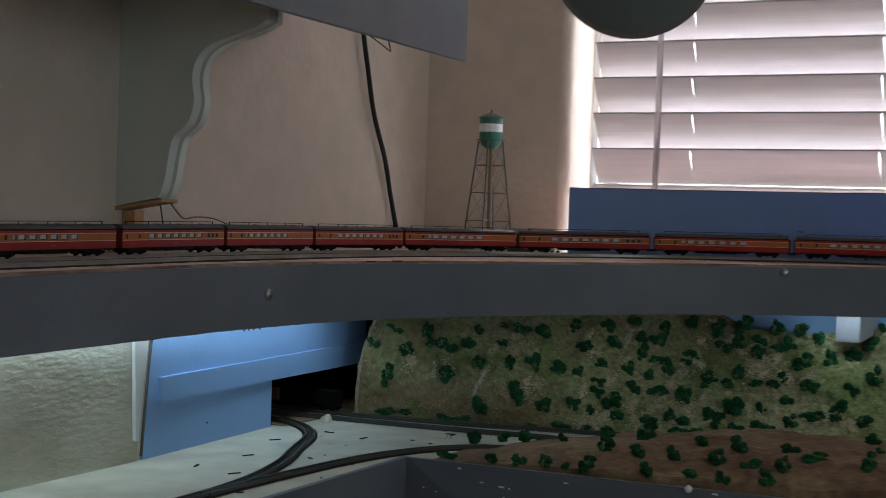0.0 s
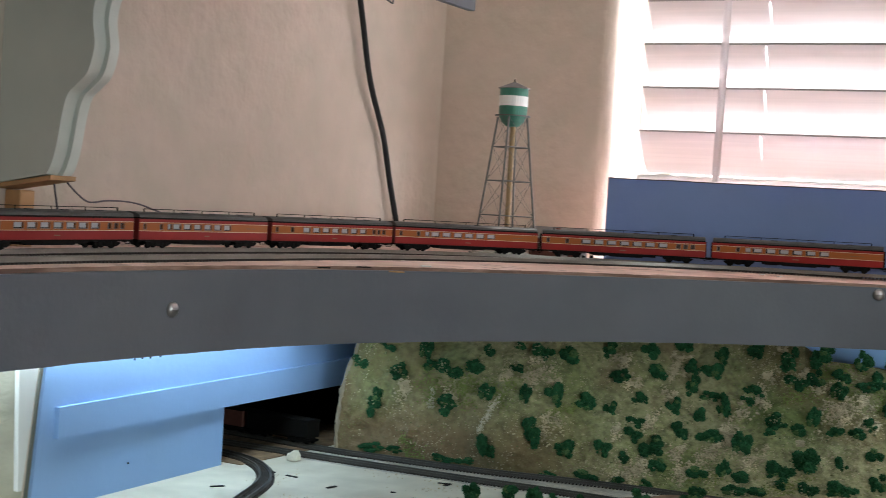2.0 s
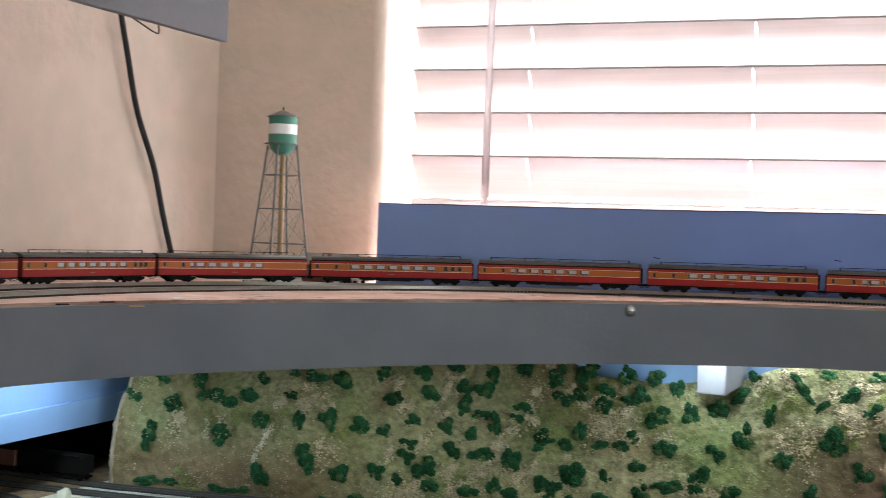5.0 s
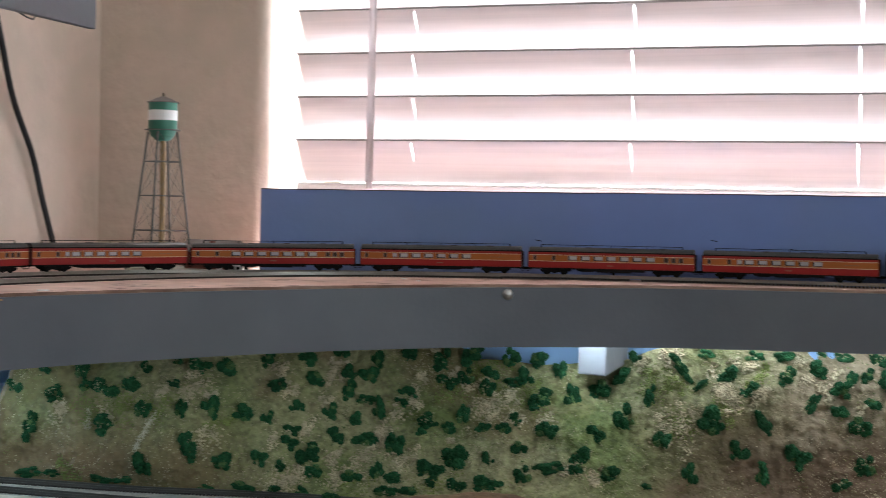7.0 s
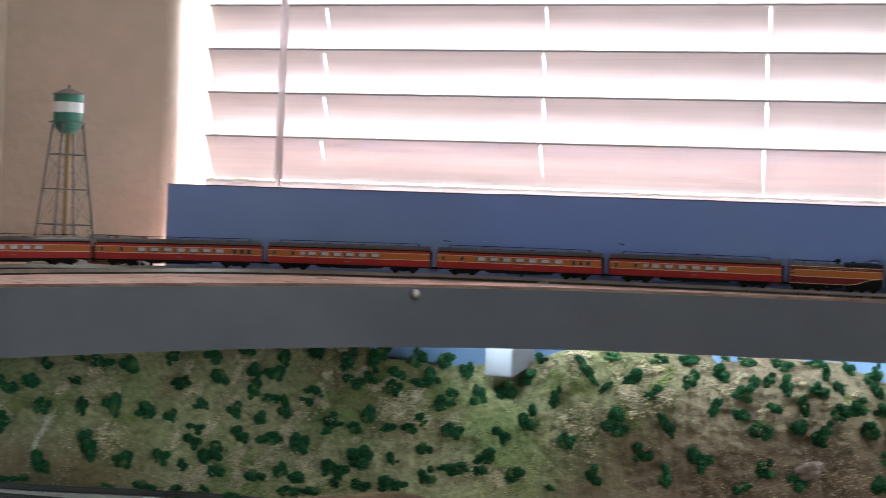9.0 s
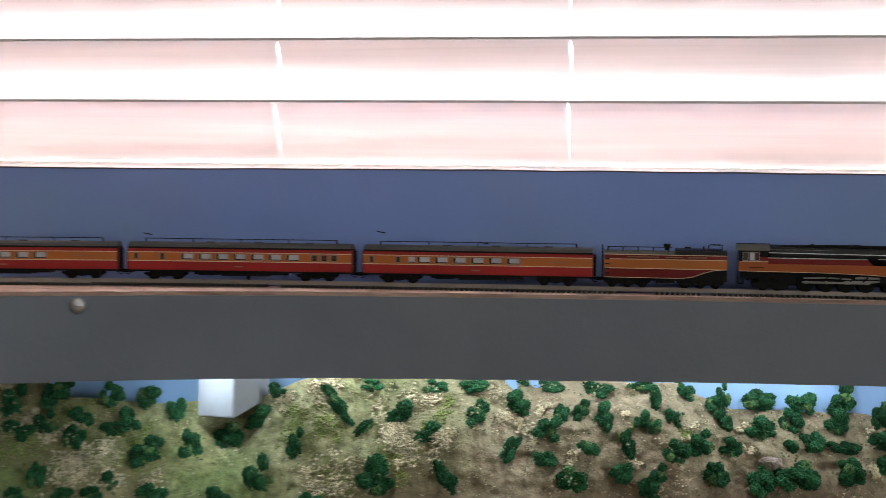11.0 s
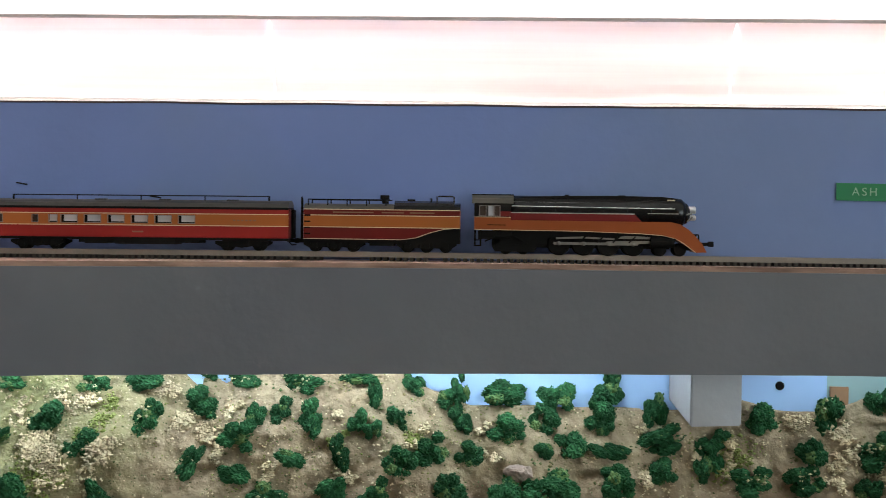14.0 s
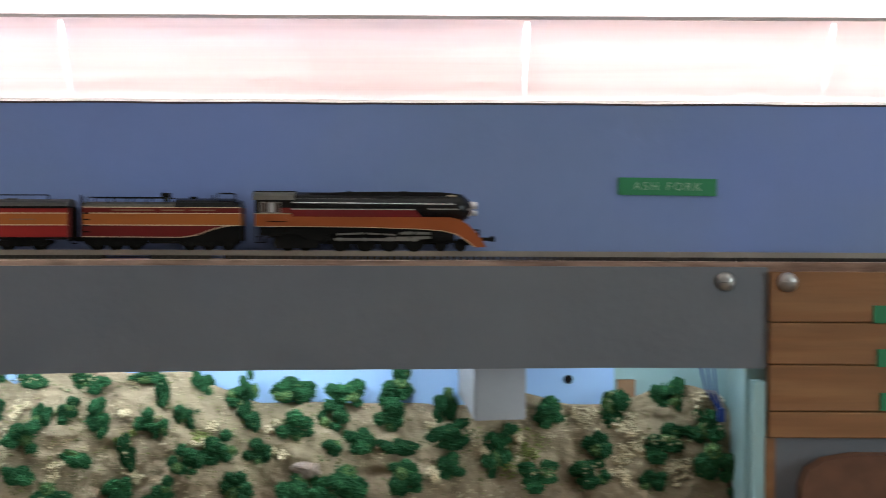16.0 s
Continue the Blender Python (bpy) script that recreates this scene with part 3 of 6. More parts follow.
def bolt(x, y, z, facing, parent):
    bm = bmesh.new()
    m = Matrix.Translation((x, y, z)) @ Vector((*facing, 0)).to_track_quat("Z", "Y").to_matrix().to_4x4()
    lathe(bm, [(0.0048, -0.001), (0.0048, 0.0008), (0.0036, 0.0022), (0.0018, 0.0028)], 16, m)
    box(bm, -0.0026, 0.0026, -0.0004, 0.0004, 0.0026, 0.0031, m=m)
    part("bolt", bm, BOLT, parent, "round steel bolt head", smooth=True)


def fascia_point(s_x=None, s_y=None):
    for i, p in enumerate(EDGE):
        if (s_x is not None and p.x >= s_x and p.y > 1.0) or (s_y is not None and p.y >= s_y):
            n = normal_at(EDGE, i)
            return p.x, p.y, (-n.x, -n.y)


fx, fy, fn = fascia_point(s_y=0.887)
bolt(fx, fy, 1.1815, fn, shelf)
fx, fy, fn = fascia_point(s_x=0.434)
bolt(fx, fy, 1.2038, fn, shelf)
fx, fy, fn = fascia_point(s_x=1.0505)
bolt(fx, fy, 1.2055, fn, shelf)

# ---- blue board behind the upper track ----
bd = thing("backdrop_board", "long blue-painted hardboard sky board behind the track", "backdrop")
ys = 1.548
BX = 0.161                      # west end of the board, which bends forward there


def board_y(x):
    return ys - 0.058 * (max(0.0, 0.45 - x) / 0.289) ** 2


def bent_board(d0, d1, x0, z0, top):
    """An upright board that follows the bend, between two offsets behind its face."""
    bm = bmesh.new()
    rings = []
    for i in range(91):
        x = x0 + (1.45 - x0) * i / 90
        y = board_y(x)
        rings.append([bm.verts.new(c) for c in ((x, y + d0, z0), (x, y + d0, top(x)), (x, y + d1, top(x)), (x, y + d1, z0))])
    for p, q in zip(rings, rings[1:]):
        for k in range(4):
            bm.faces.new((p[k], q[k], q[(k + 1) % 4], p[(k + 1) % 4]))
    bm.faces.new(rings[0])
    bm.faces.new(rings[-1][::-1])
    return bm


def board_top(x):
    return 1.2915 + 0.003 * min(1, (x - BX) / 0.45) + 0.0005 * noise.noise((x * 25, 0, 3))


part("board", bent_board(0, 0.005, BX, DZ - 0.004, lambda x: board_top(x) - 0.001), BLUE, bd, "matt slate-blue face with a few scuffs")
# thin dark strip that paints a shadow line on the board's top
lip = bent_board(-0.0002, 0.0052, BX, 0.0, board_top)
for v in lip.verts:
    if v.co.z < 1.0:
        v.co.z = board_top(v.co.x) - 0.0009
part("top_shade", lip, mat("board_top_shade", (0.055, 0.036, 0.040), 0.85, vary=0.3, scale=60), bd, "dark strip along the top, painted as its shadow line")
part("board_back", bent_board(0.0051, 0.0075, BX + 0.001, DZ, lambda x: 1.2905), HARDBOARD, bd, "brown hardboard back")
part("board_edge", B(BX - 0.0008, BX, board_y(BX), board_y(BX) + 0.005, DZ, 1.2912), HARDBOARD, bd)
for sx, sz in ((0.215, 1.226), (0.222, 1.222), (0.42, 1.248), (0.585, 1.252), (0.655, 1.246)):
    bm = bmesh.new()
    rod(bm, (sx, board_y(sx) - 0.0002, sz), (sx + 0.006, board_y(sx + 0.006) - 0.0002, sz - 0.001), 0.0004, 5)
    part("scuff", bm, DARK, bd)

# ---- upper track ----
RZ = DZ + 0.0044                # rail top
TRACK = [(0.045, 0.0), (0.04, 0.5), (0.03, 0.85), (0.022, 1.06), (0.036, 1.23), (0.078, 1.345), (0.14, 1.418), (0.23, 1.466), (0.36, 1.502), (0.55, 1.5235), (0.75, 1.529), (1.0, 1.531), (1.44, 1.531)]
LINE = spline(TRACK, 0.0033)


def laid_track(name, line, z, label, gaps=(), gauge=0.009, rise=None, rail=RAIL):
    t = thing(name, label, "model track")
    bm = bmesh.new()
    for i, p in enumerate(line):
        if any(a < p.x < b for a, b in gaps):
            continue
        n = normal_at(line, i)
        d = Vector((n.y, -n.x, 0))
        w, l = 0.0009, 0.0078
        c = [p + n * l + d * w, p + n * l - d * w, p - n * l - d * w, p - n * l + d * w]
        g = rise(p.x, p.y) if rise else 0.0
        a = [bm.verts.new((q.x, q.y, z + g)) for q in c]
        b = [bm.verts.new((q.x, q.y, z + g + 0.0018)) for q in c]
        bm.faces.new(b)
        for k in range(4):
            j = (k + 1) % 4
            bm.faces.new((a[k], a[j], b[j], b[k]))
    part("tie_strip", bm, TIE, t, "brown plastic ties", kind="stuff")
    for side in (-1, 1):
        o = side * gauge / 2
        bm = ribbon(bmesh.new(), line, o - 0.0005, o + 0.0005, z + 0.0018, z + 0.0044, rise)
        ribbon(bm, line, o - 0.0010, o + 0.0010, z + 0.0018, z + 0.0024, rise)
        part("rail", bm, rail, t, "tarnished rail")
    return t


laid_track("upper_track", LINE, DZ, "single line of tarnished model track on plywood", gaps=((0.7465, 0.7695), (0.516, 0.528), (0.802, 0.806)), rise=climb)


SIDING = spline([(0.098, 0.0), (0.094, 0.5), (0.091, 0.85), (0.090, 1.03), (0.094, 1.12), (0.104, 1.19), (0.125, 1.26), (0.150, 1.325), (0.185, 1.385), (0.225, 1.432), (0.275, 1.467), (0.33, 1.4885), (0.40, 1.506)], 0.0033)
laid_track("siding", SIDING, DZ - 0.0003, "model siding track beside the main line on plywood", rise=climb)


# ---- train ----
def box_on(bm, L0, L1, w, z0, z1, bevel=0.0):
    return box(bm, L0, L1, -w, w, z0, z1, bevel)


def truck(parent, x, wheels=(-0.008, 0.008)):
    """A truck with deep cast side frames, journal boxes and wheelsets."""
    ends = max(wheels) + 0.0052
    bm = bmesh.new()
    for side in (-1, 1):
        y = side * 0.0070
        prism(bm, [(x - ends, 0.0046), (x - ends, 0.0034), (x - ends + 0.003, 0.0018), (x - 0.004, 0.0022), (x, 0.0014), (x + 0.004, 0.0022), (x + ends - 0.003, 0.0018), (x + ends, 0.0034), (x + ends, 0.0046), (x + 0.004, 0.0052), (x - 0.004, 0.0052)], y - 0.0006, y + 0.0006, "y")
        for w in wheels:
            box(bm, x + w - 0.0016, x + w + 0.0016, y - 0.0011, y + 0.0011, 0.0016, 0.0046, 0.0003)
        for w in (-0.0032, 0.0032):
            rod(bm, (x + w, y, 0.0022), (x + w, y, 0.0048), 0.0010, 8)
    box(bm, x - 0.004, x + 0.004, -0.0068, 0.0068, 0.0032, 0.0060)
    tr = part("truck", bm, DARK, parent, "black truck frame")
    for w in wheels:
        bm = bmesh.new()
        for side in (-1, 1):
            m = pose(x + w, side * 0.0042, 0.0028, 90, 0, 0)
            lathe(bm, [(0.0030, -0.0004), (0.0030, 0.0), (0.0026, 0.0004), (0.0026, 0.0012)], 16, m)
        rod(bm, (x + w, -0.0045, 0.0028), (x + w, 0.0045, 0.0028), 0.0006, 6)
        part("wheelset", bm, DARK, tr)


def arch(w, z0, z1, n=8):
    return [(w * math.cos(math.pi * k / n), z0 + (z1 - z0) * math.sin(math.pi * k / n) ** 0.8) for k in range(n + 1)]


def both_sides(w, x0, x1, z0, z1, t=0.00012, bm=None):
    """A thin raised strip on the two sides of a body of half-width w."""
    bm = bm or bmesh.new()
    for sd in (-1, 1):
        box(bm, x0, x1, sd * w - t, sd * w + t, z0, z1)
    return bm


def side_with_windows(bm, x0, x1, w, z0, z1, openings, h0, h1):
    """Two side sheets, 0.8 mm thick, with real openings between the heights h0 and h1."""
    for sd in (-1, 1):
        y0, y1 = sorted((sd * w, sd * (w - 0.0008)))
        box(bm, x0, x1, y0, y1, z0, h0)
        box(bm, x0, x1, y0, y1, h1, z1)
        at = x0
        for a, b in sorted(openings):
            box(bm, at, a, y0, y1, h0, h1)
            at = b
        box(bm, at, x1, y0, y1, h0, h1)
    return bm


def passenger_car(style):
    car = thing("passenger_car", "red and orange streamlined passenger car on the track", "train car", "cars of the passenger train")
    H, W = 0.0745, 0.0098
    part("lower_side", box_on(bmesh.new(), -H, H, W, 0.0062, 0.0122, 0.0004), RED, car, "red lower side")
    wide = [(-0.0345 + 0.0117 * k, 0.0080, PANE) for k in range(6 + style)]
    small = [(-0.069, 0.0024, DARKPANE), (-0.0515, 0.0028, DARKPANE)]
    if style:
        small += [(0.050 + 0.0065 * k, 0.0036, DARKPANE) for k in range(3)]
    else:
        small += [(-0.0425, 0.0040, PANE)]
    holes = [(x - w / 2, x + w / 2) for x, w, m in wide + small]
    part("window_band", side_with_windows(bmesh.new(), -H, H, W - 0.0001, 0.0122, 0.0180, holes, 0.0134, 0.0170), ORANGE, car, "orange window band")
    part("interior", box_on(bmesh.new(), -H + 0.001, H - 0.001, W - 0.0024, 0.0122, 0.0180), DARK, car, "dark interior")
    part("letter_board", box_on(bmesh.new(), -H, H, W, 0.0180, 0.0203), RED, car, "red band under the roof")
    # roof overhang's shadow, put in as a dark strip
    part("eave_shade", box_on(bmesh.new(), -H, H, W + 0.0001, 0.0203, 0.0214), DARK, car, "dark strip painted for the shadow under the roof")
    bm = bmesh.new()
    prism(bm, arch(W, 0.0214, 0.0250), -H, H, "x")
    part("roof", bm, ROOF, car, "weathered grey curved roof")
    for z in (0.0122, 0.0180):
        part("stripe", both_sides(W, -H, H, z - 0.0002, z + 0.0002), STRIPE, car, "thin pale stripe")
    bm = rod(bmesh.new(), (-0.064, -0.004, 0.0270), (0.064, -0.004, 0.0270), 0.0003, 6)
    for k in range(5):
        rod(bm, (-0.064 + 0.032 * k, -0.004, 0.0235), (-0.064 + 0.032 * k, -0.004, 0.0271), 0.0005 if k in (0, 4) else 0.0003, 6)
    part("roof_rail", bm, DARK, car, "thin wire rail along the roof")
    for x in (-0.02, 0.012, 0.046):
        part("roof_vent", B(x - 0.003, x + 0.003, -0.0052, -0.0024, 0.0240, 0.0253, bevel=0.0003), ROOF, car)
    for x, w, m in wide + small:
        p = part("window", both_sides(W - 0.0016, x - w / 2 + (0.0012 if w > 0.005 else 0), x + w / 2, 0.0139 if w > 0.003 else 0.0134, 0.0170, 0.0003), m, car)
        bm = both_sides(W, x - w / 2 - 0.0003, x + w / 2 + 0.0003, 0.0131, 0.0134)
        both_sides(W, x - w / 2 - 0.0003, x + w / 2 + 0.0003, 0.0170, 0.0173, bm=bm)
        for e in (x - w / 2 - 0.0003, x + w / 2):
            both_sides(W, e, e + 0.0003, 0.0134, 0.0170, bm=bm)
        part("frame", bm, FRAMEGREY, p)
    bm = bmesh.new()
    for k in range(6):
        box(bm, 0.047 + 0.0020 * k, 0.0483 + 0.0020 * k, -W - 0.0001, -W + 0.0001, 0.0146, 0.0153)
    if not style:
        part("lettering", bm, BROWNLETTER, car, "small dull lettering bars")
    else:
        bm.free()
    part("number_bars", both_sides(W, -0.003, 0.0025, 0.0086, 0.0094), BROWNLETTER, car, "small dull bars on the red side")
    bm = box_on(bmesh.new(), -0.030, 0.030, 0.0085, 0.0036, 0.0062)
    box_on(bm, -0.012, 0.018, 0.0088, 0.0028, 0.0052, 0.0003)
    box_on(bm, -0.027, -0.016, 0.0088, 0.0030, 0.0056, 0.0003)
    box_on(bm, -H, H, 0.0092, 0.0050, 0.0063)
    part("underframe", bm, DARK, car, "black underframe with equipment boxes")
    for x in (-0.051, 0.051):
        truck(car, x)
    for sd in (-1, 1):
        a, b = sorted((sd * H, sd * (H + 0.0006)))
        part("end_wall", B(a, b, -W + 0.0003, W - 0.0003, 0.0064, 0.0206), DEEPRED, car, "deep red end wall")
        a, b = sorted((sd * (H + 0.0006), sd * (H + 0.0018)))
        part("end_diaphragm", B(a, b, -0.0042, 0.0042, 0.0064, 0.0205), DARK, car, "dark end diaphragm")
        bm = B(*sorted((sd * (H - 0.002), sd * (H + 0.0030))), -0.001, 0.001, 0.0044, 0.0060)
        box(bm, *sorted((sd * (H + 0.0020), sd * (H + 0.0042))), -0.0016, 0.0016, 0.0040, 0.0064, 0.0003)
        tube(bm, [(sd * (H - 0.001), -0.003, 0.0050), (sd * (H + 0.001), -0.0032, 0.0030), (sd * (H + 0.0032), -0.003, 0.0032)], 0.0003, 6)
        part("coupler", bm, DARK, car, "black coupler with a drooping hose")
    return car


def tender():
    t = thing("tender", "orange and deep red locomotive tender with a black top", "tender", "cars of the passenger train")
    H, W = 0.0385, 0.0100
    sweep = [(0.010, 0.0062), (0.017, 0.0072), (0.024, 0.0098), (0.031, 0.0116), (H, 0.0122)]
    part("lower_side", prism(bmesh.new(), [(-H, 0.0062)] + sweep + [(-H, 0.0122)], -W, W, "y"), DEEPRED, t, "deep red lower side sweeping up")
    part("orange_band", box_on(bmesh.new(), -H, H, W, 0.0122, 0.0180), ORANGE, t)
    part("upper_band", box_on(bmesh.new(), -H, H, W, 0.0180, 0.0208), DEEPRED, t)
    for z in (0.0122, 0.0180, 0.0209):
        part("stripe", both_sides(W, -H, H, z - 0.0002, z + 0.0002), STRIPE, t)
    for sd in (-1, 1):
        part("sweep_stripe", tube(bmesh.new(), [Vector((x, sd * W, z + 0.0001)) for x, z in [(-H, 0.0063)] + sweep], 0.00022, 4), STRIPE, t, "thin pale stripe along the swept edge")
    bm = bmesh.new()
    for a, b in ((-0.024, -0.004), (0.0, 0.011), (0.014, 0.026)):
        both_sides(W, a, b, 0.0192, 0.0198, bm=bm)
    part("lettering", bm, BROWNLETTER, t, "faint lettering bars on the upper band")
    part("tank_top", prism(bmesh.new(), arch(W - 0.0002, 0.0209, 0.0238), -H, 0.006, "x"), CABGREY, t, "grey tank top")
    bm = prism(bmesh.new(), arch(W - 0.0006, 0.0209, 0.0256), 0.006, H - 0.003, "x")
    prism(bm, arch(W - 0.0016, 0.0209, 0.0246), H - 0.003, H, "x")
    part("oil_bunker", bm, BLACK, t, "black oil bunker")
    bm = bmesh.new()
    for sd in (-1, 1):
        rod(bm, (-H + 0.002, sd * 0.0075, 0.0258), (0.004, sd * 0.0075, 0.0258), 0.0003, 6)
        for k in range(5):
            rod(bm, (-H + 0.002 + 0.0096 * k, sd * 0.0075, 0.0212), (-H + 0.002 + 0.0096 * k, sd * 0.0075, 0.0258), 0.0003, 6)
    part("hand_rail", bm, DARK, t)
    bm = bmesh.new()
    rod(bm, (0.001, -0.002, 0.024), (0.001, -0.002, 0.0276), 0.0015, 10)
    box(bm, -0.0012, 0.0032, -0.0045, 0.001, 0.0262, 0.0282, 0.0003)
    rod(bm, (0.014, 0, 0.0245), (0.014, 0, 0.0264), 0.0020, 12)
    rod(bm, (0.024, -0.002, 0.0245), (0.024, -0.002, 0.0270), 0.0005, 8)
    tube(bm, [(0.027, -0.0055, 0.0245), (0.027, -0.0055, 0.0276), (0.0285, -0.0055, 0.0279), (0.034, -0.0055, 0.0279), (0.0355, -0.0055, 0.0276), (0.0355, -0.0055, 0.0240)], 0.0004, 6)
    part("hatches", bm, BLACK, t)
    bm = bmesh.new()
    for k in range(6):
        rod(bm, (-H - 0.0012, -0.008, 0.008 + 0.0025 * k), (-H - 0.0012, -0.005, 0.008 + 0.0025 * k), 0.0003, 5)
    rod(bm, (-H - 0.0012, -0.008, 0.006), (-H - 0.0012, -0.008, 0.0270), 0.0004, 6)
    rod(bm, (-H - 0.0012, -0.005, 0.006), (-H - 0.0012, -0.005, 0.0262), 0.0004, 6)
    part("ladder", bm, DARK, t)
    bm = bmesh.new()
    for k in range(4):
        both_sides(W, -H + 0.0004, -H + 0.0034, 0.0085 + 0.003 * k, 0.0092 + 0.003 * k, 0.0003, bm)
    part("grab_irons", bm, DARK, t, "dark rungs at the corner")
    part("underframe", box_on(box_on(box_on(bmesh.new(), -H, 0.012, 0.0085, 0.0045, 0.0063), 0.0121, H, 0.0085, 0.0045, 0.0119), -0.006, 0.006, 0.0086, 0.0032, 0.0050), DARK, t)
    part("tender_coupler", box_on(bmesh.new(), -H - 0.004, -H, 0.0014, 0.0042, 0.0062, 0.0003), DARK, t)
    truck(t, -0.024, wheels=(-0.0095, 0.0, 0.0095))
    truck(t, 0.022, wheels=(-0.0095, 0.0, 0.0095))
    return t


def locomotive():
    e = thing("steam_locomotive", "black streamlined steam locomotive with orange and red skirts", "locomotive", "cars of the passenger train")
    # local x runs from -0.059 (cab) to 0.059 (pilot)
    bm = bmesh.new()
    lathe(bm, [(0.0080, 0.0), (0.0082, 0.004), (0.0080, 0.050), (0.0078, 0.084), (0.0074, 0.0875), (0.0056, 0.0895), (0.002, 0.0902)], 32, pose(-0.0415, 0, 0.0224, 0, 90, 0))
    part("boiler", bm, BLACK, e, "glossy black boiler", smooth=True)
    for x in (-0.030, -0.018, -0.006, 0.006, 0.018, 0.030):
        part("boiler_band", lathe(bmesh.new(), [(0.00815, -0.0003), (0.00825, 0.0), (0.00815, 0.0003)], 32, pose(x, 0, 0.0224, 0, 90, 0)), BLACK, e)
    line = [(-0.046, 0.0276), (0.044, 0.0266), (0.0462, 0.0276), (0.0455, 0.0290), (0.042, 0.0301), (0.036, 0.0307), (0.010, 0.0310), (-0.012, 0.0307), (-0.030, 0.0300), (-0.046, 0.0290)]
    bm = prism(bmesh.new(), line, -0.0042, 0.0042, "y")
    bmesh.ops.bevel(bm, geom=[d for d in bm.edges if abs(d.verts[0].co.y - d.verts[1].co.y) < 1e-6 and d.verts[0].co.z + d.verts[1].co.z > 0.056], offset=0.0009, segments=3, affect="EDGES")
    part("skyline_casing", bm, BLACK, e, "long casing along the boiler top")
    part("running_board_trim", prism(bmesh.new(), [(-0.0410, 0.0213), (0.0215, 0.0213), (0.0218, 0.0218), (-0.0410, 0.0218)], -0.0089, 0.0089, "y"), SILVER, e, "bright trim line")
    part("front_trim", prism(bmesh.new(), [(0.0285, 0.0217), (0.0440, 0.0217), (0.0440, 0.0221), (0.0285, 0.0221)], -0.0083, 0.0083, "y"), SILVER, e, "bright trim line on the smokebox")
    part("red_skirt", prism(bmesh.new(), [(-0.0410, 0.0170), (0.034, 0.0170), (0.0255, 0.0176), (0.0220, 0.0213), (-0.0410, 0.0213)], -0.0088, 0.0088, "y"), SKIRTRED, e, "glossy deep red skirt panel")
    under = [(-0.059, 0.0124), (-0.005, 0.0121), (0.025, 0.0112), (0.036, 0.0104), (0.0425, 0.0088), (0.047, 0.0062), (0.051, 0.0030), (0.0525, 0.0020)]
    over = [(0.0580, 0.0022), (0.0560, 0.0062), (0.0530, 0.0098), (0.0490, 0.0138), (0.0445, 0.0166), (0.040, 0.0176), (-0.059, 0.0176)]
    part("orange_skirt", prism(bmesh.new(), under + over, -0.0094, 0.0094, "y"), SKIRT, e, "orange skirt sweeping down to the pilot")
    for sd in (-1, 1):
        part("skirt_edge", tube(bmesh.new(), [Vector((x, sd * 0.0094, z + 0.0002)) for x, z in under], 0.00022, 4), STRIPE, e, "pale edge line of the skirt")
    # cab with open side windows
    part("cab", B(-0.059, -0.0405, -0.0096, 0.0096, 0.0176, 0.0190), SKIRT, e, "cab side in orange")
    part("cab_stripe", both_sides(0.0096, -0.059, -0.0405, 0.0189, 0.0192), STRIPE, e, "pale line on the cab")
    bm = side_with_windows(bmesh.new(), -0.059, -0.0405, 0.0096, 0.0192, 0.0268, [(-0.0562, -0.0532), (-0.0518, -0.0462)], 0.0198, 0.0248)
    box(bm, -0.0590, -0.0582, -0.0088, 0.0088, 0.0192, 0.0268)
    box(bm, -0.0413, -0.0405, -0.0088, 0.0088, 0.0192, 0.0268)
    part("cab_upper", bm, BLACK, e, "black upper cab")
    part("cab_red_panel", both_sides(0.0096, -0.0458, -0.0405, 0.0194, 0.0222), DEEPRED, e)
    for a, b in ((-0.0562, -0.0532), (-0.0518, -0.0490), (-0.0488, -0.0462)):
        w = part("cab_window", both_sides(0.0089, a, b, 0.0198, 0.0248, 0.0002), PANE if -0.052 < a < -0.0495 else DARKPANE, e)
        bm = both_sides(0.0096, a - 0.0004, a, 0.0194, 0.0252, 0.0002)
        for p, q, u, v in ((b, b + 0.0004, 0.0194, 0.0252), (a, b, 0.0194, 0.0198), (a, b, 0.0248, 0.0252)):
            both_sides(0.0096, p, q, u, v, 0.0002, bm)
        part("frame", bm, FRAMEGREY, w, "grey window frame")
    part("armrest_panel", both_sides(0.0097, -0.0525, -0.0430, 0.0152, 0.0176, 0.0003), SKIRT, e, "small raised panel under the cab window")
    # the panel's shadow is a dark strip along its lower side
    part("armrest_shadow_line", both_sides(0.0097, -0.0525, -0.0430, 0.0148, 0.0152, 0.0004), DARK, e, "dark strip painted for the shadow under the panel")
    part("cab_roof", prism(bmesh.new(), arch(0.0100, 0.0262, 0.0308), -0.0602, -0.0392, "x"), CABGREY, e, "curved grey cab roof")
    part("roof_cap", box_on(bmesh.new(), -0.0604, -0.0390, 0.0030, 0.0304, 0.0311, 0.0002), BLACK, e)
    bm = bmesh.new()
    lathe(bm, [(0.0056, 0.0), (0.0052, 0.0012), (0.0036, 0.0022), (0.0030, 0.0026)], 24, pose(0.0478, 0, 0.0222, 0, 90, 0))
    part("smokebox_front", bm, BLACK, e, "black smokebox front", smooth=True)
    for z, r in ((0.0240, 0.0020), (0.0200, 0.0014)):
        bm = lathe(bmesh.new(), [(r * 0.8, 0.0), (r, 0.0006), (r, 0.0040), (r * 0.8, 0.0046)], 16, pose(0.0490, 0, z, 0, 90, 0))
        part("headlight", bm, SILVER, e, "silver headlight", smooth=True)
    bm = bmesh.new()
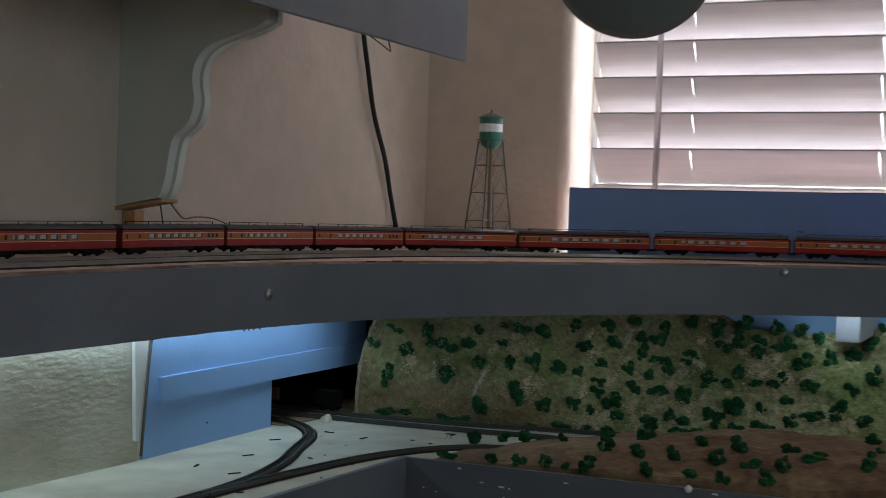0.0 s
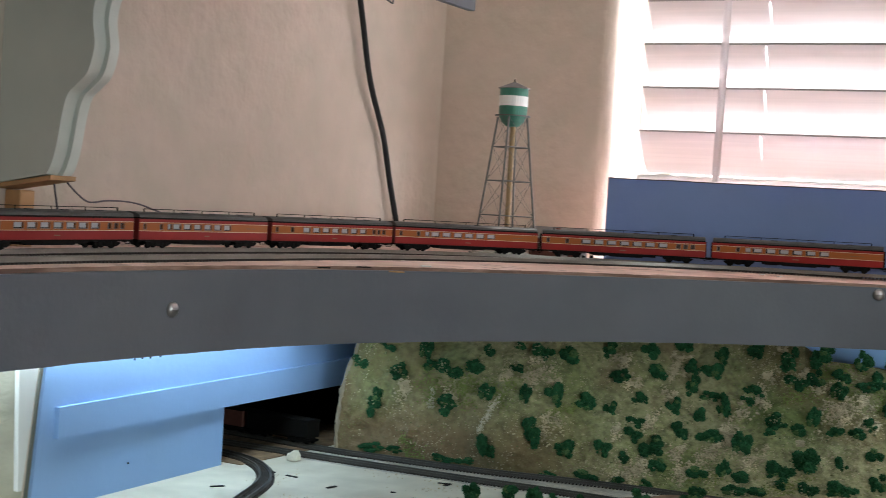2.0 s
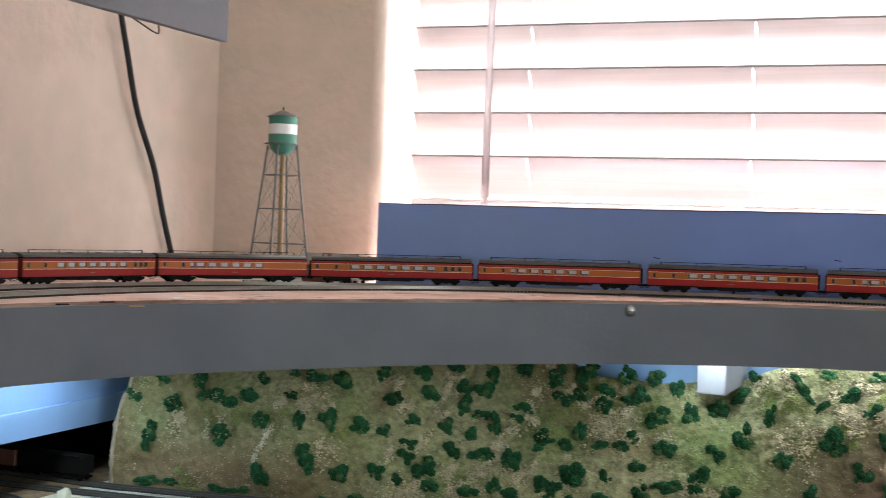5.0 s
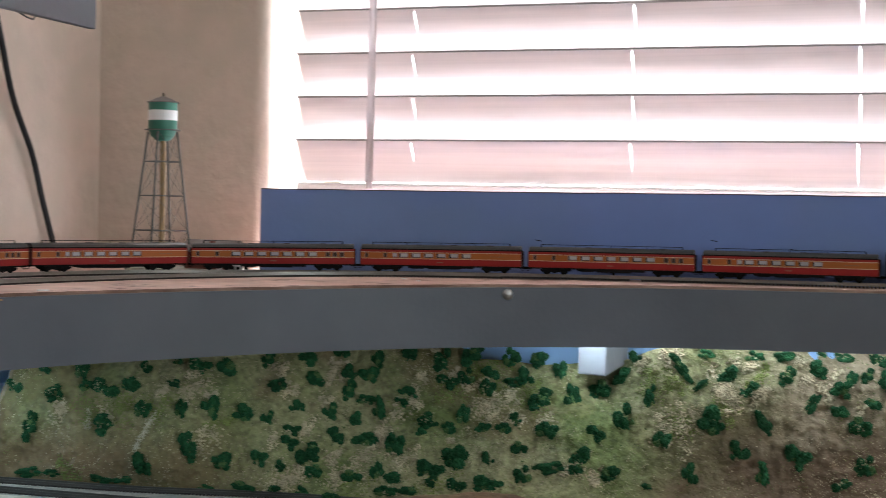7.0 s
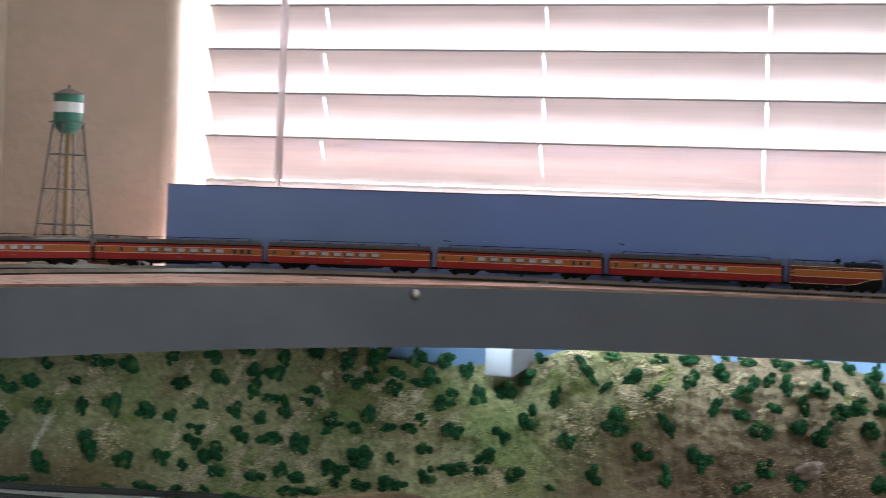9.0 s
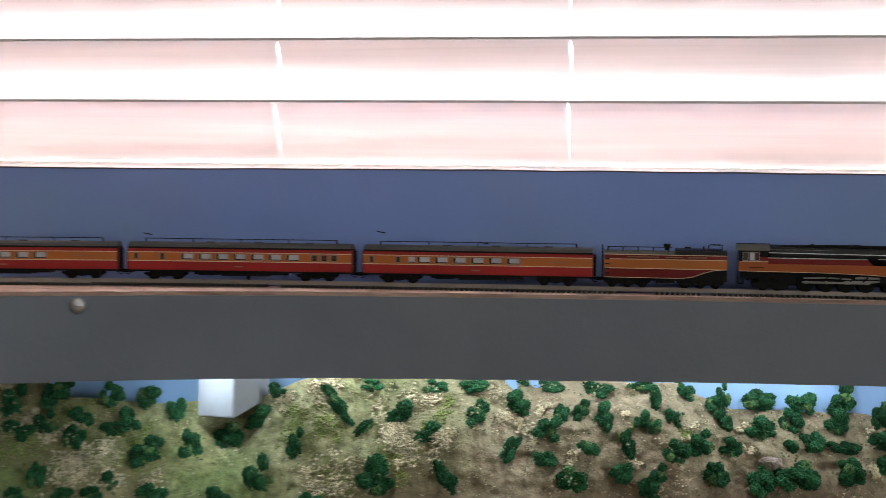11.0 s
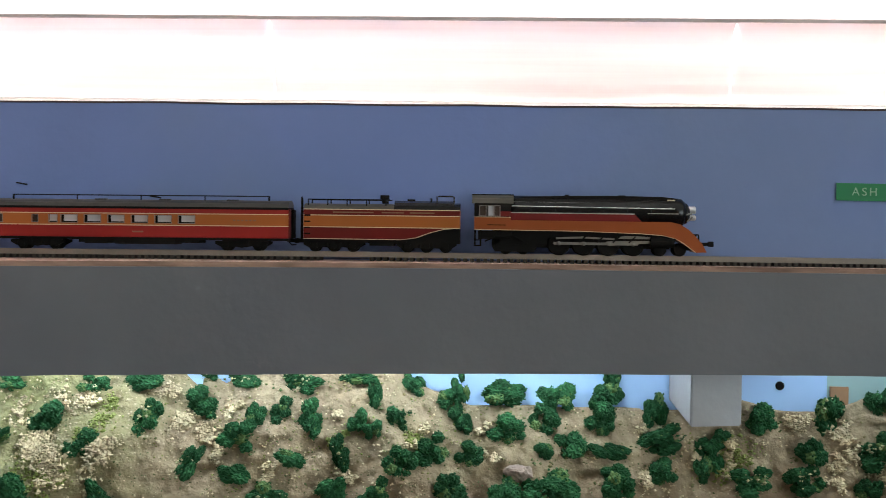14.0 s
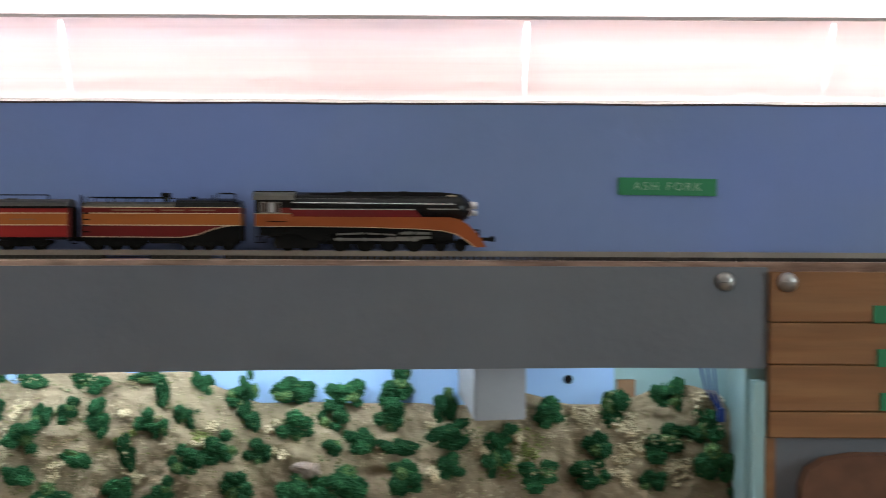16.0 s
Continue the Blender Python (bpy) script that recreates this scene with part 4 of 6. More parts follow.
    for sd in (-1, 1):
        rod(bm, (0.0490, sd * 0.0040, 0.0180), (0.0515, sd * 0.0034, 0.0205), 0.0005, 6)
        rod(bm, (0.0480, sd * 0.0050, 0.0215), (0.0510, sd * 0.0045, 0.0222), 0.0005, 6)
    part("front_brackets", bm, STEELROD, e, "small pale brackets on the nose")
    bm = box_on(bmesh.new(), -0.050, 0.040, 0.0048, 0.0035, 0.0150)
    box_on(bm, -0.050, 0.036, 0.0074, 0.0088, 0.0118)
    box_on(bm, 0.044, 0.056, 0.0060, 0.0030, 0.0060)
    box(bm, 0.056, 0.0605, -0.0010, 0.0010, 0.0054, 0.0072)
    box(bm, 0.0600, 0.0628, -0.0018, 0.0018, 0.0050, 0.0078, 0.0004)
    part("frame_and_coupler", bm, DARK, e)
    bm = box_on(bmesh.new(), -0.046, -0.022, 0.0075, 0.0050, 0.0092)
    box_on(bm, -0.057, -0.040, 0.0080, 0.0076, 0.0120, 0.0004)
    part("ash_pan", bm, DARK, e)
    bm = bmesh.new()
    for sd in (-1, 1):
        prism(bm, [(-0.0485, 0.0012), (-0.0285, 0.0012), (-0.0270, 0.0040), (-0.0300, 0.0056), (-0.0385, 0.0046), (-0.0470, 0.0056), (-0.0500, 0.0040)], sd * 0.0072 - 0.0006, sd * 0.0072 + 0.0006, "y")
    part("trailing_truck", bm, DARK, e, "black trailing truck frame")
    for x in (-0.016, -0.0035, 0.009, 0.0215):
        bm = bmesh.new()
        for sd in (-1, 1):
            lathe(bm, [(0.0058, -0.0006), (0.0058, 0.0), (0.0054, 0.0003), (0.0054, 0.001), (0.0046, 0.001), (0.0046, 0.0006), (0.0012, 0.0006), (0.0012, 0.0016)], 24, pose(x, sd * 0.0052, 0.0054, 90 if sd < 0 else -90, 0, 0))
        part("driving_wheel", bm, DARK, e, "black driving wheel")
    for x in (-0.034, -0.043, 0.035, 0.045):
        bm = bmesh.new()
        for sd in (-1, 1):
            lathe(bm, [(0.0034, -0.0006), (0.0034, 0.0), (0.0030, 0.0010), (0.0010, 0.0014)], 18, pose(x, sd * 0.0050, 0.0032, 90 if sd < 0 else -90, 0, 0))
        part("small_wheel", bm, DARK, e)
    for sd in (-1, 1):
        y = sd * 0.0078
        for name, outline in (("side_rod", [(-0.0185, 0.0052), (0.0235, 0.0052), (0.0240, 0.0060), (0.0235, 0.0066), (-0.0185, 0.0066), (-0.0190, 0.0059)]),
                              ("main_rod", [(0.0075, 0.0056), (0.0100, 0.0050), (0.034, 0.0068), (0.034, 0.0078), (0.0100, 0.0074), (0.0075, 0.0070)]),
                              ("valve_rod", [(-0.0175, 0.0080), (-0.0040, 0.0086), (0.0120, 0.0080), (0.0120, 0.0088), (-0.0040, 0.0096), (-0.0175, 0.0090)]),
                              ("crosshead_guide", [(0.0140, 0.0086), (0.0310, 0.0086), (0.0310, 0.0098), (0.0180, 0.0102), (0.0140, 0.0096)])):
            d = 0.0006 if name == "main_rod" else 0.0
            part(name, prism(bmesh.new(), outline, y + sd * d - 0.0003, y + sd * d + 0.0003, "y"), STEELROD, e, "dull steel " + name.replace("_", " "))
        for x in (-0.016, -0.0035, 0.009, 0.0215):
            part("crank_pin", lathe(bmesh.new(), [(0.0011, 0.0), (0.0011, 0.0008), (0.0006, 0.0011)], 10, pose(x, y, 0.0059, 90 if sd < 0 else -90, 0, 0)), STEELROD, e)
    bm = bmesh.new()
    for sd in (-1, 1):
        rod(bm, (0.030, sd * 0.0072, 0.0072), (0.042, sd * 0.0072, 0.0072), 0.0030, 14)
        rod(bm, (0.031, sd * 0.0072, 0.0102), (0.041, sd * 0.0072, 0.0102), 0.0016, 12)
    part("cylinder", bm, DARK, e)
    bm = bmesh.new()
    for sd in (-1, 1):
        rod(bm, (-0.040, sd * 0.0081, 0.0250), (0.042, sd * 0.0081, 0.0244), 0.0003, 6)
        for x in (-0.030, -0.012, 0.006, 0.024, 0.040):
            rod(bm, (x, sd * 0.0074, 0.0248), (x, sd * 0.0082, 0.0248), 0.0004, 6)
    part("boiler_handrail", bm, SILVER, e)
    part("casing_trim", prism(bmesh.new(), [(-0.040, 0.0268), (0.000, 0.0266), (0.004, 0.0262), (0.044, 0.0258), (0.044, 0.0262), (0.004, 0.0267), (0.000, 0.0271), (-0.040, 0.0273)], -0.0066, 0.0066, "y"), STEELROD, e, "pale trim line along the casing")
    for name, a, b, r in (("whistle", (-0.012, 0, 0.0300), (-0.012, 0, 0.0314), 0.0011), ("stack", (0.016, 0, 0.0304), (0.016, 0, 0.0313), 0.0020)):
        part(name, rod(bmesh.new(), a, b, r, 12), BLACK, e)
    part("indicator_board", both_sides(0.0044, 0.0385, 0.0425, 0.0280, 0.0293, 0.0003), STRIPE, e, "small pale indicator board")
    for sd in (-1, 1):
        y = sd * 0.0086
        part("trailing_pipe", tube(bmesh.new(), [Vector((-0.0535, y, 0.0065)), Vector((-0.0480, y, 0.0090)), Vector((-0.0380, y, 0.0088)), Vector((-0.0330, y, 0.0060))], 0.0004, 6), DARK, e, "dark bent pipe under the cab")
        bm = B(-0.0590, -0.0555, y - 0.0008, y + 0.0008, 0.0038, 0.0043)
        box(bm, -0.0590, -0.0555, y - 0.0008, y + 0.0008, 0.0068, 0.0072)
        for x in (-0.0587, -0.0558):
            rod(bm, (x, y, 0.0040), (x, y, 0.0124), 0.0003, 6)
        part("cab_step", bm, DARK, e, "small dark cab steps")
        for x in (-0.006, 0.003, 0.011, 0.019):
            part("brake_hanger", rod(bmesh.new(), (x, y, 0.0066), (x + 0.0035, y, 0.0098), 0.0004, 6), DARK, e)
    bm = bmesh.new()
    for x, z in ((0.0545, 0.0085), (0.0560, 0.0068)):
        rod(bm, (x, -0.0055, z), (x, 0.0055, z), 0.0004, 6)
    for y in (-0.005, 0.005):
        rod(bm, (0.0545, y, 0.0068), (0.0545, y, 0.0112), 0.0004, 6)
        rod(bm, (0.0522, y, 0.0112), (0.0545, y, 0.0112), 0.0004, 6)
    part("pilot_steps", bm, DARK, e)
    return e


ARC = [0.0]
for a, b in zip(LINE, LINE[1:]):
    ARC.append(ARC[-1] + (b - a).length)


def on_track(s):
    i = min(max(int(s / 0.0033), 0), len(LINE) - 2)
    while i < len(LINE) - 2 and ARC[i + 1] < s:
        i += 1
    while i > 0 and ARC[i] > s:
        i -= 1
    k = (s - ARC[i]) / (ARC[i + 1] - ARC[i])
    return LINE[i].lerp(LINE[i + 1], k)


def stand(s, half):
    """The pose of a car whose middle is at s along the track and whose trucks are half off it."""
    a, b = on_track(s - half), on_track(s + half)
    m = (a + b) / 2
    ga, gb2 = climb(a.x, a.y), climb(b.x, b.y)
    return pose(m.x, m.y, RZ + (ga + gb2) / 2, 0, -math.degrees((gb2 - ga) / (2 * half)), math.degrees(math.atan2(b.y - a.y, b.x - a.x)))


front = next(ARC[i] for i, p in enumerate(LINE) if p.x > 0.94)
s = front - 0.0605
locomotive().matrix_world = stand(s, 0.03) @ Matrix.Diagonal((0.97, 1, 0.945, 1))
s -= 0.0595 + 0.0048 + 0.0385
tender().matrix_world = stand(s, 0.023)
s -= 0.0385 + 0.0075 + 0.0745
cars = [passenger_car(0), passenger_car(1)]
for k in range(11):
    m = stand(s, 0.051)
    if k < 2:
        cars[k].matrix_world = m
    else:
        copy_thing(cars[k % 2], m)
    s -= 0.149 + 0.0085
    if s < 0.08:
        break

# ---- small things on the upper deck ----
tower = thing("water_tower", "model water tower, green tank with a white band", "water tower")
tower.location = (0.068, 1.462, DZ + climb(0.19, 1.33))
tower.rotation_euler = (0, 0, radians(-33))
HT = 0.1325
part("tank", lathe(bmesh.new(), [(0.0005, HT - 0.008), (0.0065, HT - 0.0065), (0.0112, HT - 0.002), (0.0138, HT + 0.004), (0.0138, HT + 0.030)], 32), GREEN, tower, "green tank with round bottom", smooth=False)
part("white_band", lathe(bmesh.new(), [(0.0136, HT + 0.0128), (0.01405, HT + 0.0128), (0.01405, HT + 0.0225), (0.0136, HT + 0.0225)], 32), WHITE, tower, "white painted band")
part("tank_roof", lathe(bmesh.new(), [(0.0156, HT + 0.0298), (0.0156, HT + 0.0304), (0.0085, HT + 0.0335), (0.002, HT + 0.0362), (0.0005, HT + 0.0364)], 32), SHEDROOF, tower, "pale conical roof")
bm = bmesh.new()
rod(bm, (0, 0, HT + 0.036), (0, 0, HT + 0.0395), 0.0008, 8)
part("finial", bm, DARK, tower)
part("walkway", lathe(bmesh.new(), [(0.0138, HT + 0.0032), (0.0174, HT + 0.0032), (0.0174, HT + 0.0040), (0.0138, HT + 0.0040)], 32), TOWERSTEEL, tower, "walkway round the tank")
feet = [(math.cos(a) * 0.0318, math.sin(a) * 0.0318) for a in [math.pi / 4 + k * math.pi / 2 for k in range(4)]]
heads = [(x * 0.0146 / 0.0318, y * 0.0146 / 0.0318) for x, y in feet]


def leg_at(k, u):
    return Vector((feet[k][0] + (heads[k][0] - feet[k][0]) * u, feet[k][1] + (heads[k][1] - feet[k][1]) * u, (HT + 0.002) * u))


for k in range(4):
    bm = bmesh.new()
    rod(bm, leg_at(k, 0), leg_at(k, 1), 0.0011, 6)
    box(bm, feet[k][0] - 0.003, feet[k][0] + 0.003, feet[k][1] - 0.003, feet[k][1] + 0.003, 0, 0.002)
    part("leg", bm, TOWERSTEEL, tower, "lattice steel leg")
    for u in (0.29, 0.54, 0.785):
        part("strut", rod(bmesh.new(), leg_at(k, u), leg_at((k + 1) % 4, u), 0.0007, 6), TOWERSTEEL, tower)
    for u, v in ((0.0, 0.29), (0.29, 0.54), (0.54, 0.785), (0.785, 1.0)):
        part("brace_wire", rod(bmesh.new(), leg_at(k, u), leg_at((k + 1) % 4, v), 0.00025, 4), TOWERSTEEL, tower)
        part("brace_wire", rod(bmesh.new(), leg_at(k, v), leg_at((k + 1) % 4, u), 0.00025, 4), TOWERSTEEL, tower)
bm = bmesh.new()
rod(bm, (0.005, -0.0015, 0), (0.002, 0, HT - 0.004), 0.0027, 12)
part("riser_pipe", bm, PIPE, tower, "brown riser pipe")

PLATEZ = DZ + climb(0.21, 1.37)
bm = prism(bmesh.new(), [(0.045, 1.437), (0.095, 1.428), (0.130, 1.445), (0.168, 1.470), (0.205, 1.487), (0.178, 1.492), (0.150, 1.505), (0.060, 1.515), (0.040, 1.48)], PLATEZ - 0.003, PLATEZ + 0.0028, "z")
whole("gravel_yard", bm, BALLAST, "thin grey gravel-covered yard plate under the shed", "ground", "structure")
shed = thing("model_shed", "small red-brown model shed with a grey gable roof", "shed")
shed.location = (0.1195, 1.473, PLATEZ + 0.0029)
shed.rotation_euler = (0, 0, radians(-4))
part("walls", prism(bmesh.new(), [(-0.011, 0), (0.011, 0), (0.011, 0.0185), (0, 0.0262), (-0.011, 0.0185)], -0.0255, 0.0255, "x"), SHEDWOOD, shed, "red-brown board walls")
for k in range(16):
    part("batten", B(-0.0252 + k * 0.00336, -0.0249 + k * 0.00336, -0.0112, -0.0109, 0, 0.0183), SHEDWOOD, shed)
for sd in (-1, 1):
    part("roof_slope", prism(bmesh.new(), [(sd * 0.0150, 0.0162), (sd * 0.0150, 0.0174), (0, 0.0280), (0, 0.0266)], -0.0308, 0.0308, "x"), SHEDROOF, shed, "grey roof slope")
part("door", B(0.0105, 0.0165, -0.0116, -0.0108, 0, 0.0125), WHITE, shed, "white door")
for x in (-0.019, -0.003):
    w = part("window", B(x, x + 0.0062, -0.0116, -0.0108, 0.004, 0.0125), FRAMEGREY, shed, "dull grey window")
    part("window_pane", B(x + 0.001, x + 0.0052, -0.0118, -0.0115, 0.005, 0.0115), DARKPANE, w)
part("roof_vent", B(0.002, 0.0055, -0.0098, -0.0060, 0.0195, 0.0272), SHEDWOOD, shed, "red-brown vent on the roof slope")
part("end_panel", prism(bmesh.new(), [(-0.0108, 0), (0.0108, 0), (0.0108, 0.0183), (0, 0.0258), (-0.0108, 0.0183)], 0.0254, 0.0262, "x"), SHEDROOF, shed, "grey end boards")
for x, y, r, h in ((0.148, 1.4565, 0.0022, 0.0042), (0.1525, 1.4605, 0.0017, 0.003), (0.158, 1.4660, 0.0020, 0.0035)):
    ob = whole("barrel", lathe(bmesh.new(), [(0.0002, 0), (r * 0.85, 0), (r, h * 0.5), (r * 0.85, h), (0.0002, h)], 12), DARK, "tiny dark barrel standing beside the shed", "barrel", group="barrels by the shed")
    ob.location = (x, y, PLATEZ + 0.0029)

bm = bmesh.new()
rod(bm, (0.497, 1.543, DZ - 0.002), (0.497, 1.543, DZ + 0.020), 0.0011, 8)
rod(bm, (0.497, 1.543, DZ + 0.0185), (0.497, 1.543, DZ + 0.0225), 0.0012, 8, 0.0034)
whole("signal_post", bm, DARK, "short dark post with a flared top", "post")

for k, (x, y, w, d, turn, m, label) in enumerate(((0.163, 0.998, 0.009, 0.0014, 60, DARK, "dark"), (0.165, 1.044, 0.012, 0.0018, 70, DARK, "dark"), (0.168, 1.126, 0.008, 0.003, 50, WHITE, "white"),
                                            (0.205, 1.02, 0.010, 0.0012, 40, RAWWOOD, "brown"), (0.330, 1.437, 0.005, 0.002, 15, WHITE, "white"), (0.353, 1.41, 0.004, 0.002, 30, WHITE, "white"))):
    ob = whole("scrap", B(-w / 2, w / 2, -d / 2, d / 2, 0, 0.0009, bevel=0.0002), m, "thin " + label + " scrap lying on the plywood", "scrap", group="scraps on the upper deck")
    ob.matrix_world = pose(x, y, DZ + climb(x, y), 0, 0, turn)

sign = thing("station_sign", "green embossed tape label stuck on the blue board", "sign")
sign.location = (1.0045, ys - 0.0006, 1.2482)
sign.rotation_euler = (0, radians(0.6), 0)
part("tape", B(0, 0.05, -0.0003, 0.0003, 0, 0.0088), TAPE, sign, "green plastic label tape")
fc = bpy.data.curves.new("sign_text", "FONT")
fc.body, fc.size, fc.extrude = "ASH FORK", 0.0058, 0.0001
fc.space_character, fc.space_word = 1.35, 1.2
fc.align_x, fc.align_y = "CENTER", "CENTER"
txt = new("lettering", fc)
txt.data.materials.append(TAPETEXT)
txt.parent = sign
txt.matrix_local = pose(0.025, -0.0005, 0.0044, 90, 0, 0)

# ---- wooden panel at the end of the fascia ----
panel = thing("control_panel", "orange-brown grooved wood panel beside the grey fascia", "panel")
for a, b in ((1.2105, 1.1863), (1.1860, 1.1659), (1.1656, 1.1434), (1.1431, 1.1305)):
    bm = B(1.0728, 1.45, 1.507, 1.5145, b, a, bevel=0.0006)
    part("plank", bm, PANELWOOD, panel, "orange-brown wooden plank")
part("backing", B(1.0735, 1.449, 1.5145, 1.517, 1.1306, 1.2104), DARK, panel)
for k, (x, z) in enumerate(((1.1225, 1.1945), (1.1245, 1.1735), (1.126, 1.1525))):
    part("label_strip", B(x, x + 0.05, 1.5062, 1.507, z - 0.0085, z), TAPE, panel, "green blank label tape")
bolt(1.0812, 1.507, 1.2055, (0, -1), panel)
lowp = thing("grey_panel", "grey painted panel below the wooden planks", "panel")
part("face", B(1.0765, 1.45, 1.510, 1.516, 0.98, 1.1302), GREY, lowp)
part("edge_strip", B(1.0715, 1.0763, 1.508, 1.5165, 0.98, 1.1302), PANELWOOD, lowp, "brown wood edge")
bm = prism(bmesh.new(), [(1.087, 1.02), (1.087, 1.108), (1.090, 1.116), (1.098, 1.121), (1.112, 1.1235), (1.22, 1.1235), (1.22, 1.02)], 1.498, 1.5098, "y")
whole("cork_pocket", bm, CORK, "reddish brown rounded board fixed on the grey panel", "board")

# ---- upper shelf, bracket, cables, lamp ----
us = thing("high_shelf", "grey-edged shelf above with a square end", "shelf")
part("shelf_board", B(WX + 0.002, 0.134, -1.2, 1.226, 1.482, 1.50), WHITE, us, "pale shelf board")
part("front_edge", B(0.134, 0.140, -1.2, 1.232, 1.411, 1.50, bevel=0.0008), GREY, us, "grey front edge")

prof = [(west(0.935) + 0.0005, 1.250), (-0.010, 1.258), (-0.006, 1.264), (-0.002, 1.277), (0.002, 1.300), (0.006, 1.312), (0.013, 1.318), (0.022, 1.327), (0.0265, 1.344),
        (0.0240, 1.360), (0.0250, 1.372), (0.031, 1.384), (0.044, 1.393), (0.060, 1.398), (0.076, 1.402), (0.088, 1.406), (0.099, 1.4115), (0.099, 1.482), (west(0.935) + 0.0005, 1.482)]
br = thing("shelf_bracket", "pale scroll-cut wooden shelf bracket fixed to the wall", "bracket")
curve = [(v.x - 0.004, v.y) for v in spline(prof[1:-2], 0.002)]
part("scroll_board", prism(bmesh.new(), [prof[0]] + curve + prof[-2:], 0.925, 0.936, "y"), BRACKET, br, "scroll-sawn board painted pale")
part("back_board", prism(bmesh.new(), [prof[0]] + [(x + 0.0035, z - 0.001) for x, z in curve] + prof[-2:], 0.9362, 0.945, "y"), BRACKET, br, "second scroll-sawn board behind the first")
part("bottom_plate", prism(bmesh.new(), [(west(0.935) + 0.0005, 1.2465), (-0.0085, 1.2545), (-0.0085, 1.2575), (west(0.935) + 0.0005, 1.2495)], 0.924, 0.948, "y"), RAWWOOD, br, "raw wood plate under the bracket")
whole("wood_block", B(west(0.93) + 0.0005, -0.045, 0.934, 0.948, DZ - 0.006, 1.2462, bevel=0.001), RAWWOOD, "raw wooden block under the bracket", "block")


def cable(name, pts, r, label, material=CABLE):
    fine = []
    P = [Vector(p) for p in pts]
    P = [2 * P[0] - P[1]] + P + [2 * P[-1] - P[-2]]
    for i in range(1, len(P) - 2):
        a, b, c, d = P[i - 1:i + 3]
        for k in range(8):
            t = k / 8
            fine.append(0.5 * (2 * b + (c - a) * t + (2 * a - 5 * b + 4 * c - d) * t * t + (3 * b - a - 3 * c + d) * t ** 3))
    fine.append(P[-2])
    return whole(name, tube(bmesh.new(), fine, r), material, label, "cable", smooth=True)


cable("hanging_cable", [(-0.055, 1.352, 1.56), (-0.056, 1.360, 1.48), (-0.057, 1.380, 1.42), (-0.058, 1.400, 1.37), (-0.059, 1.432, 1.32), (-0.060, 1.452, 1.275), (-0.060, 1.470, 1.235), (-0.058, 1.478, DZ)], 0.0029, "thick black cable hanging down the wall")
cable("thin_wire", [(-0.04, 1.33, 1.462), (-0.03, 1.35, 1.452), (-0.035, 1.39, 1.446), (-0.05, 1.42, 1.452), (-0.06, 1.43, 1.47)], 0.0008, "thin dark wire loop under the shelf")
cable("bracket_wire", [(-0.014, 0.946, 1.253), (-0.018, 0.962, 1.245), (-0.024, 0.980, 1.2405), (-0.029, 1.005, 1.2422), (-0.033, 1.035, 1.2415), (-0.036, 1.060, 1.2375), (-0.038, 1.082, 1.231), (-0.038, 1.105, DZ)], 0.00065, "thin purple-grey wire from the bracket to the deck", THINWIRE)
cable("short_wire", [(-0.026, 0.946, 1.252), (-0.024, 0.948, 1.235), (-0.021, 0.950, DZ)], 0.0007, "short thin dark wire hanging from the bracket", THINWIRE)

lampob = thing("clamp_lamp", "round grey metal reflector lamp on an arm", "lamp")
m = look((0.425, 0.905, 1.447), (0.74, -0.09, 1.27))
bm = lathe(bmesh.new(), [(0.0575, 0.002), (0.0610, 0.0), (0.0610, -0.003), (0.056, -0.018), (0.042, -0.040), (0.022, -0.055), (0.012, -0.085), (0.011, -0.085), (0.020, -0.054), (0.040, -0.038), (0.054, -0.016)], 56, m @ pose(0, 0, 0, 180, 0, 0))
part("reflector", bm, LAMPGREY, lampob, "dark grey dish reflector", smooth=True)
part("rim", lathe(bmesh.new(), [(0.0590, -0.0015), (0.0625, -0.0015), (0.0628, 0.0), (0.0625, 0.0015), (0.0590, 0.0015)], 56, m), RIM, lampob, "bright rolled rim")
bm = tube(bmesh.new(), [m @ Vector((0, 0, 0.08)), m @ Vector((0, 0, 0.11)), m @ Vector((0, 0.05, 0.15)), m @ Vector((0, 0.14, 0.16)), Vector((0.40, 1.03, 1.9)), Vector((0.40, 1.03, 2.44))], 0.006, 10)
part("arm", bm, LAMPGREY, lampob, smooth=True)

# ---- lower deck ----
LZ = 1.015
low = thing("lower_deck", "cream-painted lower layout deck with grey edge boards", "layout deck")
bm = prism(bmesh.new(), [(west(-0.4) - 0.002, -0.4), (0.140, -0.4), (0.140, 1.118), (1.45, 1.150), (1.45, WY - 0.002), (WX + 0.002, WY - 0.002), (WX + 0.002, 1.487), (-0.165, 1.487), (-0.165, 0.985), (west(0.985) - 0.002, 0.985)], LZ - 0.012, LZ, "z")
part("deck_board", bm, DECK, low, "cream painted board with stains")
bm = prism(bmesh.new(), [(0.140, -0.4), (0.146, -0.4), (0.146, 1.1122), (1.45, 1.144), (1.45, 1.150), (0.140, 1.1178)], 0.90, LZ + 0.004, "z")
part("edge_board", bm, GREY, low, "grey scuffed edge board")
bm = bmesh.new()
bmesh.ops.create_uvsphere(bm, u_segments=14, v_segments=8, radius=0.0034, matrix=Matrix.Translation((0.421, 1.1182, 1.0185)))
part("pin_head", bm, WHITE, low, "white round pin head", smooth=True)
rng3 = random.Random(31)
